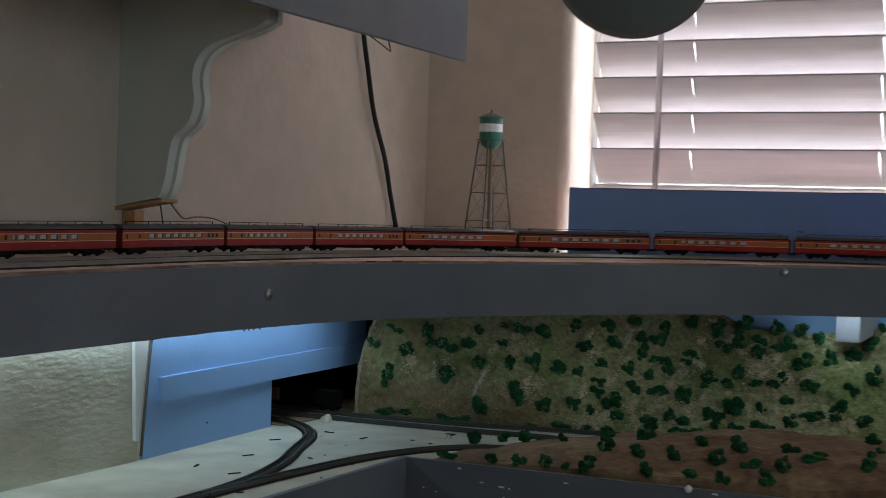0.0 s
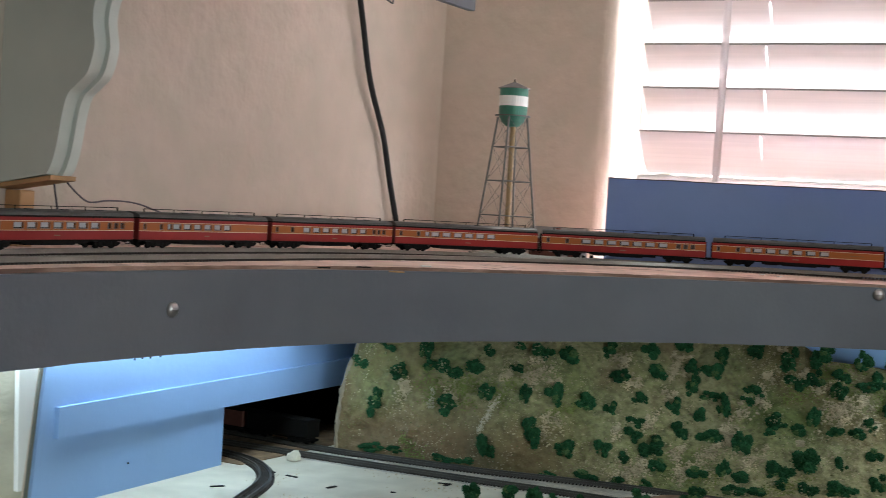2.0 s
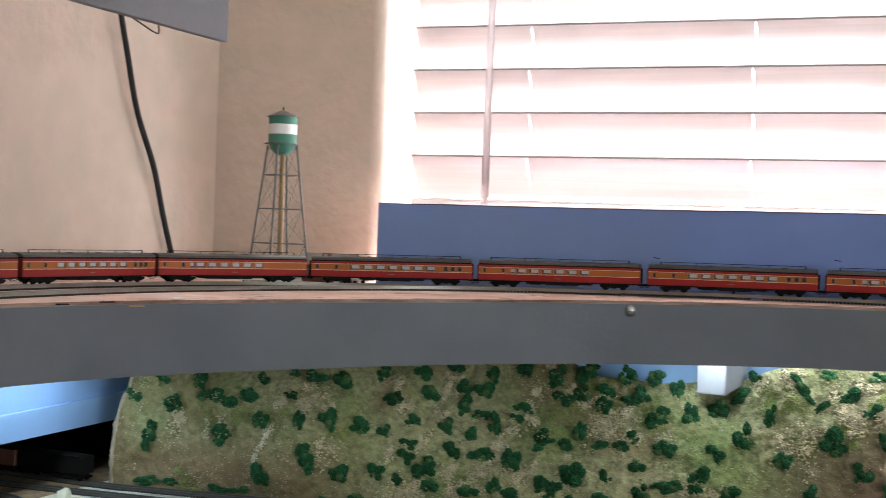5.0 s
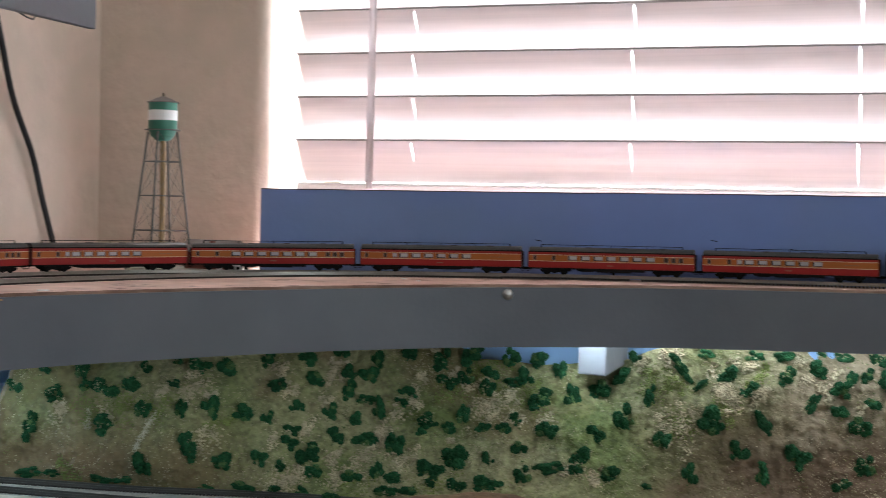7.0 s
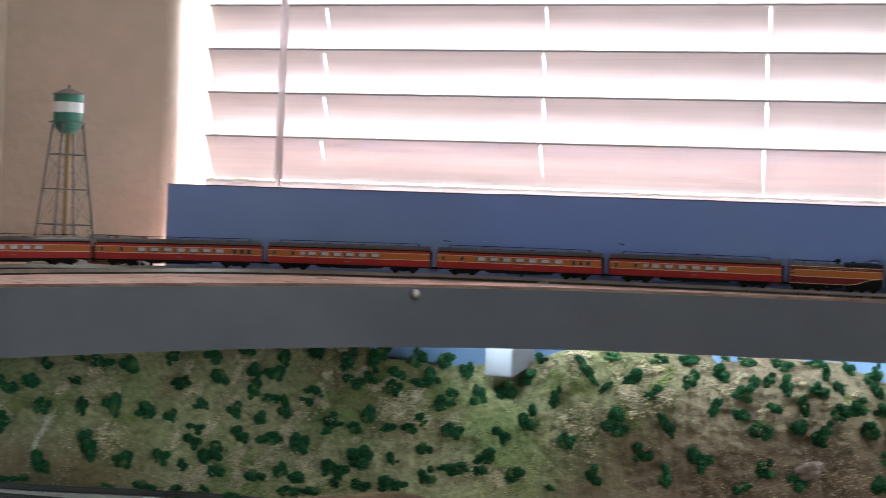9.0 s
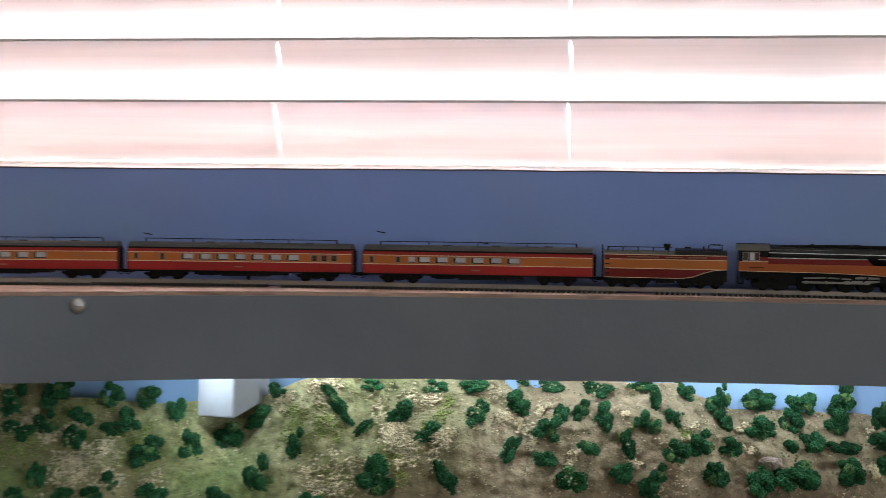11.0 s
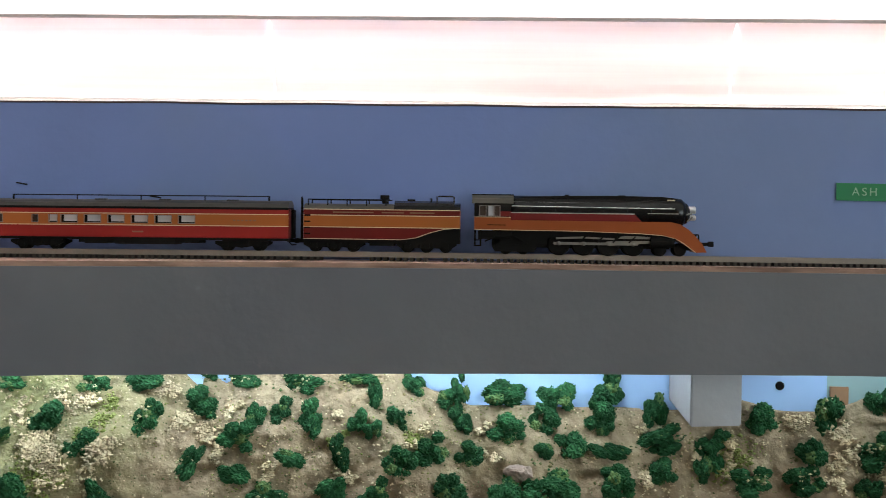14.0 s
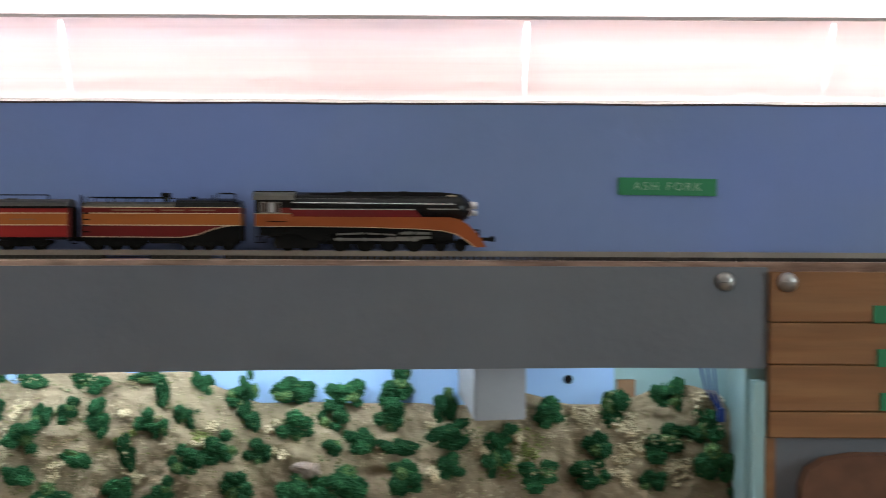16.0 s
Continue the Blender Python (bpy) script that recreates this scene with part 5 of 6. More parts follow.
for _ in range(22):
    x = rng3.uniform(0.16, 0.60)
    y = 1.1122 + 0.0245 * (x - 0.14) + 0.0003
    w = rng3.uniform(0.0005, 0.003)
    part("paint_chip", B(x - w, x + w, y - 0.0006, y, 0, 0.0006 + rng3.uniform(0, 0.0012)), WHITE, low).location = (0, 0, rng3.uniform(0.975, LZ + 0.002))

side = thing("blue_panel", "sky-blue painted panel under the upper deck", "panel")
side.matrix_world = Matrix.Translation((-0.0585, 0.99, 0)) @ pose(0, 0, 0, 0, 0, 4.6) @ Matrix.Translation((-WX - 0.008, -0.99, 0))
part("main_board", prism(bmesh.new(), [(0.971, LZ), (1.222, LZ), (1.222, 1.067), (1.47, 1.067), (1.47, 1.200), (0.989, 1.200)], WX + 0.002, WX + 0.008, "x"), SKYBLUE, side)
part("overlay_strip", prism(bmesh.new(), [(0.993, 1.067), (1.465, 1.067), (1.465, 1.093), (0.993, 1.090)], WX + 0.008, WX + 0.0125, "x"), SKYBLUE, side, "raised blue strip")
bm = bmesh.new()
lathe(bm, [(0.0008, 0), (0.0008, 0.001)], 8, pose(WX + 0.008, 1.085, 1.036, 0, 90, 0))
part("screw", bm, DARK, side)
whole("corner_post", prism(bmesh.new(), [(0.953, 1.035), (0.957, 1.035), (0.976, 1.20), (0.944, 1.20)], west(0.96) + 0.005, west(0.96) + 0.009, "x"), WHITE, "white-painted corner strip beside the blue panel", "trim")
bm = bmesh.new()
tube(bm, [(-0.0465, 0.955, 1.022), (-0.0465, 0.962, 1.10), (-0.0465, 0.974, 1.19)], 0.0015, 8)
whole("dark_hose", bm, mat("grey_hose", (0.10, 0.10, 0.085), 0.6), "dark grey hose running up the corner strip", "hose", smooth=True)
whole("textured_wall_board", prism(bmesh.new(), [(west(-0.4) + 0.0005, -0.4), (west(-0.4) + 0.004, -0.4), (west(0.962) + 0.004, 0.962), (west(0.962) + 0.0005, 0.962)], LZ, 1.186, "z"), PALE_WALL, "pale textured wall board under the deck", "wall", "structure")

# tunnel behind the wall opening
bm = bmesh.new()
for a in ((-0.42, WX - 0.1, 0.968, 0.98, 1.0, 1.2), (-0.42, WX - 0.1, 1.50, 1.512, 1.0, 1.2), (-0.432, -0.42, 0.968, 1.512, 1.0, 1.2), (-0.42, WX - 0.1, 0.98, 1.50, 1.188, 1.2), (-0.42, WX - 0.1, 0.98, 1.50, 1.0, 1.012), (WX - 0.1, WX - 0.004, 1.490, 1.4995, 1.0, 1.1995)):
    box(bm, *a)
whole("tunnel_box", bm, DARK, "dark tunnel behind the opening in the wall", "tunnel", "structure")


def freight(x, y, yaw, color, label):
    c = thing("freight_car", label, "train car")
    c.matrix_world = pose(x, y, LZ + 0.0044, 0, 0, yaw)
    part("body", box_on(bmesh.new(), -0.038, 0.038, 0.0095, 0.0065, 0.022, 0.0006), color, c)
    part("roof", prism(bmesh.new(), arch(0.0098, 0.022, 0.0245), -0.0385, 0.0385, "x"), DARK, c)
    part("underframe", box_on(bmesh.new(), -0.036, 0.036, 0.006, 0.004, 0.0064), DARK, c)
    for u in (-0.026, 0.026):
        truck(c, u)


freight(-0.185, 1.357, -3, SHEDWOOD, "brown boxcar standing in the dark tunnel")
freight(-0.104, 1.352, -5, DARK, "dark tank car standing at the tunnel mouth")

TR_A = spline([(-0.40, 1.362), (-0.20, 1.358), (-0.05, 1.347), (0.0, 1.350), (0.10, 1.361), (0.15, 1.372), (0.20, 1.384), (0.27, 1.396), (0.40, 1.404)], 0.0033)
TR_B = spline([(-0.40, 1.300), (-0.2, 1.304), (-0.05, 1.309), (0.02, 1.312), (0.12, 1.319), (0.20, 1.327), (0.30, 1.330), (0.42, 1.33), (0.6, 1.335)], 0.0033)
TR_C = spline([(-0.20, 1.262), (-0.11, 1.262), (-0.052, 1.240), (-0.005, 1.185), (0.03, 1.10), (0.062, 1.02), (0.085, 0.92), (0.090, 0.80), (0.085, 0.5), (0.085, 0.1)], 0.0033)
TR_D = spline([(0.30, 1.262), (0.22, 1.245), (0.155, 1.205), (0.118, 1.13), (0.102, 1.04), (0.094, 0.93), (0.092, 0.86)], 0.0033)
laid_track("lower_main_track", TR_A, LZ, "dark model track running along the foot of the hill", rail=DARKRAIL)
laid_track("second_track", TR_B, LZ, "dark model track running beside the main track into the tunnel", rail=DARKRAIL)
laid_track("curved_track", TR_C, LZ, "tightly curved model track from the tunnel", rail=DARKRAIL)
laid_track("siding_track", TR_D, LZ, "model track curving past the deck corner", rail=DARKRAIL)

whole("tunnel_dirt", B(-0.41, -0.064, 1.232, 1.486, LZ + 0.0002, LZ + 0.0008), BROWN, "brown dirt spread under the tracks at the tunnel mouth", "ground", "structure")
bm = bmesh.new()
rings = []
for k in range(61):
    x = -0.062 + 0.36 * k / 60
    far = min(TR_A, key=lambda p: abs(p.x - x)).y + 0.011 + 0.001 * noise.noise((x * 70, 0, 1))
    near = min(TR_B, key=lambda p: abs(p.x - x)).y - 0.010 + 0.0012 * noise.noise((x * 80, 3, 1))
    rings.append([bm.verts.new((x, y, z)) for y, z in ((near, LZ), (near + 0.001, LZ + 0.0007), (far - 0.001, LZ + 0.0007), (far, LZ))])
for p, q in zip(rings, rings[1:]):
    for k in range(3):
        bm.faces.new((p[k], p[k + 1], q[k + 1], q[k]))
whole("track_bed", bm, BALLAST, "grey ballast strip under the two tracks", "track bed", "structure")

rng2 = random.Random(3)
bm = bmesh.new()
for k in range(26):
    x, y, a = rng2.uniform(-0.03, 0.13), rng2.uniform(0.75, 1.30), rng2.uniform(0, 180)
    if k % 3 == 0:
        box(bm, -0.006, 0.006, -0.0012, 0.0012, 0, 0.0008, m=pose(x, y, LZ + 0.0001, 0, 0, a))
    else:
        w = rng2.uniform(0.0008, 0.003)
        box(bm, -w, w, -w * 0.6, w * 0.6, 0, 0.0007, m=pose(x, y, LZ + 0.0001, 0, 0, a))
tagged(whole("deck_debris", bm, DARK, "dark scraps and flecks lying on the deck", "debris"), kind="stuff")
# ---- hill ----
def lerp_table(table, x):
    for (a, u), (b, v) in zip(table, table[1:]):
        if x <= b:
            k = min(max((x - a) / (b - a), 0), 1)
            k = k * k * (3 - 2 * k)
            return u + (v - u) * k
    return table[-1][1]


FOOT = ((-0.06, 1.366), (0.1, 1.376), (0.2, 1.394), (0.3, 1.408), (0.42, 1.418), (0.56, 1.45), (0.7, 1.465), (1.1, 1.475))
RIDGE = ((-0.06, 1.178), (0.24, 1.172), (0.33, 1.150), (0.37, 1.1335), (0.435, 1.131), (0.50, 1.138), (0.55, 1.1535), (0.64, 1.1570), (0.71, 1.1575), (0.785, 1.1552), (0.805, 1.1475),
         (0.825, 1.1405), (0.93, 1.140), (0.955, 1.1455), (0.985, 1.141), (1.0, 1.141), (1.04, 1.151), (1.055, 1.148), (1.066, 1.136))
STEEP = ((-0.06, 3.2), (0.14, 2.5), (0.19, 1.5), (0.26, 0.85), (0.42, 0.8), (0.52, 0.8), (0.62, 0.5), (1.1, 0.4))
BACK = ((-0.06, 1.50), (0.3, 1.535), (0.5, 1.545), (0.65, 1.556), (1.1, 1.558))


def hill_y(x, z):
    s = min(max((z - 1.015) / (lerp_table(RIDGE, x) - 1.015), 0), 1)
    f = lerp_table(FOOT, x)
    return f + (lerp_table(BACK, x) - f) * s ** lerp_table(STEEP, x)


def lumps(x, y, z, k):
    return noise.noise((x * k, y * k, z * k))


def hill_point(x, s):
    top = lerp_table(RIDGE, x)
    z = LZ + (top - LZ) * s
    y = hill_y(x, z)
    d = 0.010 * lumps(x, 0.3, z, 14) + 0.007 * lumps(x, 1.3, z * 0.6, 38) + 0.0034 * lumps(x, 2.3, z, 100) + 0.0016 * lumps(x, 4.3, z, 260)
    fade = min(1, s * 8)
    return Vector((x, y - d * fade, z + (0.0018 * lumps(x, 5, 0, 30)) * s))


bm = bmesh.new()
NX, NS = 620, 90
grid = []
for j in range(NS + 1):
    s = j / NS
    grid.append([bm.verts.new(hill_point(-0.051 + 1.118 * i / NX, s)) for i in range(NX + 1)])
for j in range(NS):
    for i in range(NX):
        bm.faces.new((grid[j][i], grid[j][i + 1], grid[j + 1][i + 1], grid[j + 1][i]))
backs = [bm.verts.new((v.co.x, max(v.co.y + 0.002, 1.5610), v.co.z - 0.004)) for v in grid[-1]]
for i in range(NX):
    bm.faces.new((grid[-1][i], grid[-1][i + 1], backs[i + 1], backs[i]))
ends = [bm.verts.new((-0.051, 1.49, LZ)), bm.verts.new((-0.051, 1.49, grid[-1][0].co.z - 0.004))]
col = [r[0] for r in grid]
bm.faces.new(col + [ends[1], ends[0]])
whole("scenery_hill", bm, SOIL, "tan plaster hillside with moss and gravel patches", "hill", "structure", smooth=True)


def mound_z(x, y):
    u = min(max((x - 0.19) / 0.25, 0), 1)
    v = min(max((y - 1.135) / 0.05, 0), 1)
    w = 1 - min(max((y - 1.24 - 0.10 * u) / 0.08, 0), 1)
    h = 0.030 * (u ** 0.6) * (0.35 + 0.65 * v) * (0.25 + 0.75 * w)
    return LZ + 0.0015 + h + 0.006 * u * lumps(x, y, 0, 16) + 0.0025 * u * lumps(x, y, 1, 60)


bm = bmesh.new()
NX, NY = 200, 60
grid = []
for j in range(NY + 1):
    row = []
    for i in range(NX + 1):
        x = 0.165 + 1.28 * i / NX
        y0 = 1.1195 + 0.0245 * (x - 0.14) + 0.006
        y1 = 1.25 + 0.235 * min(1, max(0, (x - 0.2) / 0.42))
        y = y0 + (y1 - y0) * j / NY
        row.append(bm.verts.new((x, y, mound_z(x, y))))
    grid.append(row)
for j in range(NY):
    for i in range(NX):
        bm.faces.new((grid[j][i], grid[j][i + 1], grid[j + 1][i + 1], grid[j + 1][i]))
rim = [r[0] for r in grid][::-1] + grid[0][1:]
low_rim = [bm.verts.new((v.co.x, v.co.y, LZ)) for v in rim]
for i in range(len(rim) - 1):
    bm.faces.new((rim[i], rim[i + 1], low_rim[i + 1], low_rim[i]))
whole("front_mound", bm, BROWN, "low red-brown dirt mound along the deck front", "mound", "structure", smooth=True)

# sky boards behind the hill
sk = thing("lower_sky_board", "sky-blue board behind the hill under the deck", "backdrop")
part("west_board", B(0.05, 0.470, 1.562, 1.566, LZ, 1.2034), SKYLIT, sk)
part("pale_patch", B(0.466, 0.505, 1.5595, 1.5615, 1.08, 1.2034), SKYPALE, sk, "pale greenish painted patch")
part("east_board", B(0.470, 1.005, 1.562, 1.566, LZ, 1.2034), SKYLIT, sk)
part("end_board", B(1.005, 1.07, 1.562, 1.566, LZ, 1.2034), SKYPALE, sk, "pale greenish end board")
part("brown_card", B(1.0062, 1.0155, 1.5595, 1.5615, 1.14, 1.1528), CARD, sk, "scrap of brown card")
bm = bmesh.new()
lathe(bm, [(0.0024, 0), (0.0018, 0.001)], 10, pose(0.981, 1.562, 1.1525, 90, 0, 0))
part("knot", bm, DARK, sk)
whole("end_wall_board", box(box(bmesh.new(), 1.0635, 1.0745, 1.518, 1.5615, LZ, 1.2034), 1.066, 1.0714, 1.5085, 1.518, LZ, 1.1575), SKYPALE, "pale greenish end wall of the lower scene", "wall", "structure")

for x, y, x0, x1, deep, zb, turn in ((0.4987, 1.510, -0.0292, 0.0, 0.042, 1.1265, -18), (0.9315, 1.530, 0.0, 0.0272, 0.030, 1.1345, 15)):
    bm = prism(bmesh.new(), [(0, zb), (0, 1.2033), (deep, 1.2033), (deep, zb + 0.010)], x0, x1, "x")
    bmesh.ops.bevel(bm, geom=bm.edges[:], offset=0.0008, segments=2, affect="EDGES")
    arm = whole("support_arm", bm, ARMPAINT, "dull white painted square arm carrying the upper deck", "support", group="deck supports")
    arm.matrix_world = pose(x, y, 0, 0, 0, turn)
wires = thing("wire_bundle", "thin blue wires with a blue clip hanging under the deck", "wires")
bm = bmesh.new()
for dx in (0.0, 0.004, 0.008):
    tube(bm, [(1.040 + dx, 1.538, 1.203), (1.043 + dx, 1.537, 1.17), (1.048 + dx * 0.6, 1.536, 1.15), (1.054 + dx * 0.2, 1.535, 1.140)], 0.0006, 6)
part("wire", bm, BLUECLIP, wires)
part("clip", B(1.0535, 1.0570, 1.532, 1.537, 1.1345, 1.1415, bevel=0.0008), BLUECLIP, wires, "dark blue plastic clip")

# strip lights under the deck, just behind the fascia
# bend strip and last north strip are added, only to brighten the hill
for n, a in (("west", (-0.050, -0.042, 0.57, 1.34)), ("north", (0.535, 0.917, 1.5245, 1.5335)), ("short", (0.46, 0.50, 1.491, 1.503)), ("bend", (0.142, 0.382, 1.296, 1.308)), ("north", (0.985, 1.05, 1.519, 1.530))):
    st = thing("led_strip", "white led strip light under the deck, assumed or added as fill", "strip light", "strip lights")
    zt = {"west": 1.152, "short": 1.170, "bend": 1.1945}.get(n, 1.1765 if a[1] - a[0] > 0.2 else 1.1945)
    part("strip_body", B(a[0] - 0.003, a[1] + 0.003, a[2] - 0.003, a[3] + 0.003, zt, 1.1955 if n == "west" else 1.2034), WHITE, st)
    part("diffuser", B(a[0], a[1], a[2], a[3], zt - 0.0015, zt), LED, st)
    if n == "bend":
        st.matrix_world = pose(0.262, 1.302, 0, 0, 0, 46) @ pose(-0.262, -1.302, 0)

# ---- shrubs ----
rng = random.Random(7)


def shrub_mesh(k):
    """A torn clump of green foam: an uneven heap of crumbly lobes with loose flakes round the outline. About 2 wide and 2 high."""
    r = random.Random(100 + k)
    bm = bmesh.new()
    lobes = []
    for _ in range(11 + k % 4):
        a, q = r.uniform(0, 6.28), r.uniform(0.05, 0.74) ** 0.7
        lobes.append((Vector((q * math.cos(a), r.uniform(-0.35, 0.35), q * math.sin(a) * (1.0 if math.sin(a) < 0 else 0.95))), r.uniform(0.22, 0.40)))
    for c, rad in lobes:
        made = bmesh.ops.create_icosphere(bm, subdivisions=3, radius=1.0)["verts"]
        for v in made:
            d = v.co.normalized()
            u = d * 2.6 + c * 7
            v.co = c + d * rad * (1 + 0.30 * noise.noise(u) + 0.34 * noise.noise(u * 2.9) + 0.22 * noise.noise(u * 6.5))
    for c, rad in lobes:
        for _ in range(int(170 * rad)):
            d = Vector((r.gauss(0, 1), r.gauss(0, 1), r.gauss(0, 1))).normalized()
            p = c + d * rad * r.uniform(0.95, 1.22)
            u = d.orthogonal().normalized()
            v = d.cross(u)
            s = r.uniform(0.035, 0.085)
            a0 = r.uniform(0, 6.28)
            ring = [bm.verts.new(p + s * r.uniform(0.6, 1.3) * (math.cos(a0 + q * 1.571) * u + math.sin(a0 + q * 1.571) * v)) for q in range(4)]
            tip, root = bm.verts.new(p + d * s * 0.9), bm.verts.new(p - d * s * 0.9)
            for q in range(4):
                bm.faces.new((ring[q], ring[(q + 1) % 4], tip))
                bm.faces.new((ring[(q + 1) % 4], ring[q], root))
    return mesh_of("foliage", bm, LEAF)


SHRUBS = [shrub_mesh(k) for k in range(12)]


def shrub(p, w, h, lean=0.0, label="dark green foam model shrub on the hillside"):
    ob = new("shrub", SHRUBS[rng.randrange(12)])
    turn = pose(0, 0, 0, rng.uniform(-12, 12), lean + rng.uniform(-8, 8), rng.uniform(-25, 25) + 180 * rng.randrange(2))
    ob.matrix_world = Matrix.Translation(p) @ turn @ Matrix.Diagonal((w * 0.60, min(w, h) * 0.56, h * 0.62, 1))
    return tagged(ob, label, "shrub", "model shrubs")


# x, z on the slope, width and height in millimetres, lean in degrees
FIRST_BED = [(-0.039, 1.099, 16, 14, 0), (-0.018, 1.117, 22, 9, 0), (-0.015, 1.065, 16, 22, 0), (-0.013, 1.022, 21, 9, 0), (0.003, 1.094, 17, 16, 0), (0.011, 1.023, 16, 6, 0), (0.023, 1.114, 13, 22, 0), (0.034, 1.102, 15, 12, 0), (0.05, 1.101, 24, 17, 0), (0.062, 1.021, 21, 7, 0), (0.063, 1.07, 24, 20, 0), (0.077, 1.104, 22, 15, 0), (0.083, 1.119, 12, 13, 0), (0.084, 1.022, 16, 6, 0), (0.094, 1.083, 15, 17, 0), (0.106, 1.041, 19, 19, 0), (0.107, 1.126, 12, 8, 0), (0.114, 1.108, 16, 8, 0), (0.128, 1.121, 19, 19, 0)]
SECOND_BED = [(0.132, 1.085, 11, 18, 0), (0.146, 1.055, 19, 22, 0), (0.154, 1.12, 20, 20, 0), (0.155, 1.087, 16, 24, 0), (0.163, 1.018, 18, 6, 0), (0.172, 1.042, 19, 17, 0), (0.179, 1.084, 18, 14, 0), (0.179, 1.128, 15, 14, 0), (0.196, 1.02, 25, 10, 0), (0.199, 1.107, 19, 12, 0), (0.201, 1.079, 11, 14, 0), (0.204, 1.046, 14, 14, 0), (0.217, 1.128, 17, 16, 0), (0.221, 1.089, 15, 11, 0), (0.223, 1.04, 13, 9, 0), (0.223, 1.069, 15, 10, 0), (0.224, 1.02, 13, 10, 0), (0.225, 1.059, 15, 12, 0), (0.23, 1.11, 16, 24, -25)]
THIRD_BED = [(0.242, 1.135, 16, 13, 0), (0.243, 1.05, 19, 18, 0), (0.249, 1.019, 13, 9, 0), (0.25, 1.084, 13, 18, 0), (0.253, 1.034, 14, 12, 0), (0.255, 1.117, 15, 16, 0), (0.259, 1.102, 14, 19, 0), (0.262, 1.063, 18, 15, 0), (0.274, 1.078, 13, 13, 0), (0.274, 1.116, 18, 16, 0), (0.277, 1.094, 16, 10, 0), (0.277, 1.129, 14, 18, 0), (0.286, 1.06, 22, 15, 0), (0.287, 1.031, 18, 12, 0), (0.292, 1.086, 14, 23, 0), (0.307, 1.136, 19, 18, 0), (0.309, 1.036, 12, 20, 0), (0.31, 1.093, 13, 10, 0), (0.315, 1.1, 12, 21, 60)]
FOURTH_BED = [(0.32, 1.057, 18, 23, 0), (0.324, 1.023, 20, 10, 0), (0.327, 1.034, 20, 10, 0), (0.338, 1.129, 18, 25, 0), (0.34, 1.071, 12, 10, 0), (0.341, 1.08, 18, 15, 0), (0.344, 1.024, 18, 11, 0), (0.348, 1.113, 21, 13, 0), (0.355, 1.041, 22, 18, 0), (0.358, 1.031, 13, 8, 0), (0.359, 1.074, 14, 12, 0), (0.363, 1.117, 15, 16, 0), (0.363, 1.138, 22, 19, 0), (0.371, 1.084, 12, 20, 0), (0.375, 1.049, 24, 22, 0), (0.382, 1.028, 15, 17, 0), (0.386, 1.121, 18, 12, 0), (0.387, 1.107, 15, 17, 0), (0.394, 1.075, 15, 11, 0)]
FIFTH_BED = [(0.401, 1.135, 14, 18, 0), (0.404, 1.052, 11, 16, 0), (0.407, 1.114, 17, 10, 0), (0.409, 1.032, 24, 16, 0), (0.409, 1.076, 14, 11, 0), (0.418, 1.083, 14, 13, 0), (0.418, 1.12, 17, 20, 0), (0.428, 1.059, 14, 12, 0), (0.428, 1.136, 18, 15, 0), (0.436, 1.04, 15, 15, 0), (0.436, 1.102, 23, 19, 0), (0.45, 1.075, 20, 16, 0), (0.451, 1.125, 15, 17, 0), (0.46, 1.047, 25, 11, 0), (0.467, 1.104, 14, 22, 0), (0.484, 1.047, 12, 10, 0), (0.486, 1.06, 20, 16, 0), (0.49, 1.109, 18, 18, 0), (0.494, 1.076, 17, 14, 0)]
SIXTH_BED = [(0.51, 1.124, 14, 21, 60), (0.512, 1.045, 18, 16, 0), (0.516, 1.087, 19, 28, 0), (0.52, 1.144, 13, 11, 0), (0.538, 1.11, 11, 18, 0), (0.546, 1.036, 10, 7, 0), (0.553, 1.072, 16, 15, 0), (0.562, 1.136, 11, 26, -45), (0.58, 1.048, 14, 18, 0), (0.58, 1.119, 8, 22, 50), (0.584, 1.148, 15, 8, 0), (0.594, 1.094, 23, 22, 0), (0.605, 1.133, 19, 16, 0), (0.619, 1.067, 17, 18, 0), (0.625, 1.121, 17, 14, 0), (0.628, 1.148, 15, 10, 0), (0.639, 1.093, 12, 22, -40), (0.64, 1.048, 14, 24, 0), (0.653, 1.149, 18, 10, 0)]
SEVENTH_BED = [(0.655, 1.132, 15, 17, 0), (0.668, 1.065, 20, 20, 0), (0.678, 1.108, 11, 21, -35), (0.684, 1.138, 18, 16, 0), (0.685, 1.153, 10, 6, 0), (0.703, 1.104, 17, 10, 0), (0.704, 1.15, 18, 8, 0), (0.705, 1.124, 19, 14, 0), (0.707, 1.045, 15, 10, 0), (0.712, 1.133, 10, 12, 0), (0.72, 1.091, 18, 16, 0), (0.724, 1.137, 12, 12, 0), (0.725, 1.061, 15, 17, 0), (0.732, 1.113, 9, 20, -62), (0.734, 1.151, 18, 10, 0), (0.741, 1.132, 14, 18, -15), (0.753, 1.051, 17, 17, 0), (0.753, 1.096, 12, 18, -60), (0.757, 1.115, 11, 18, 0)]
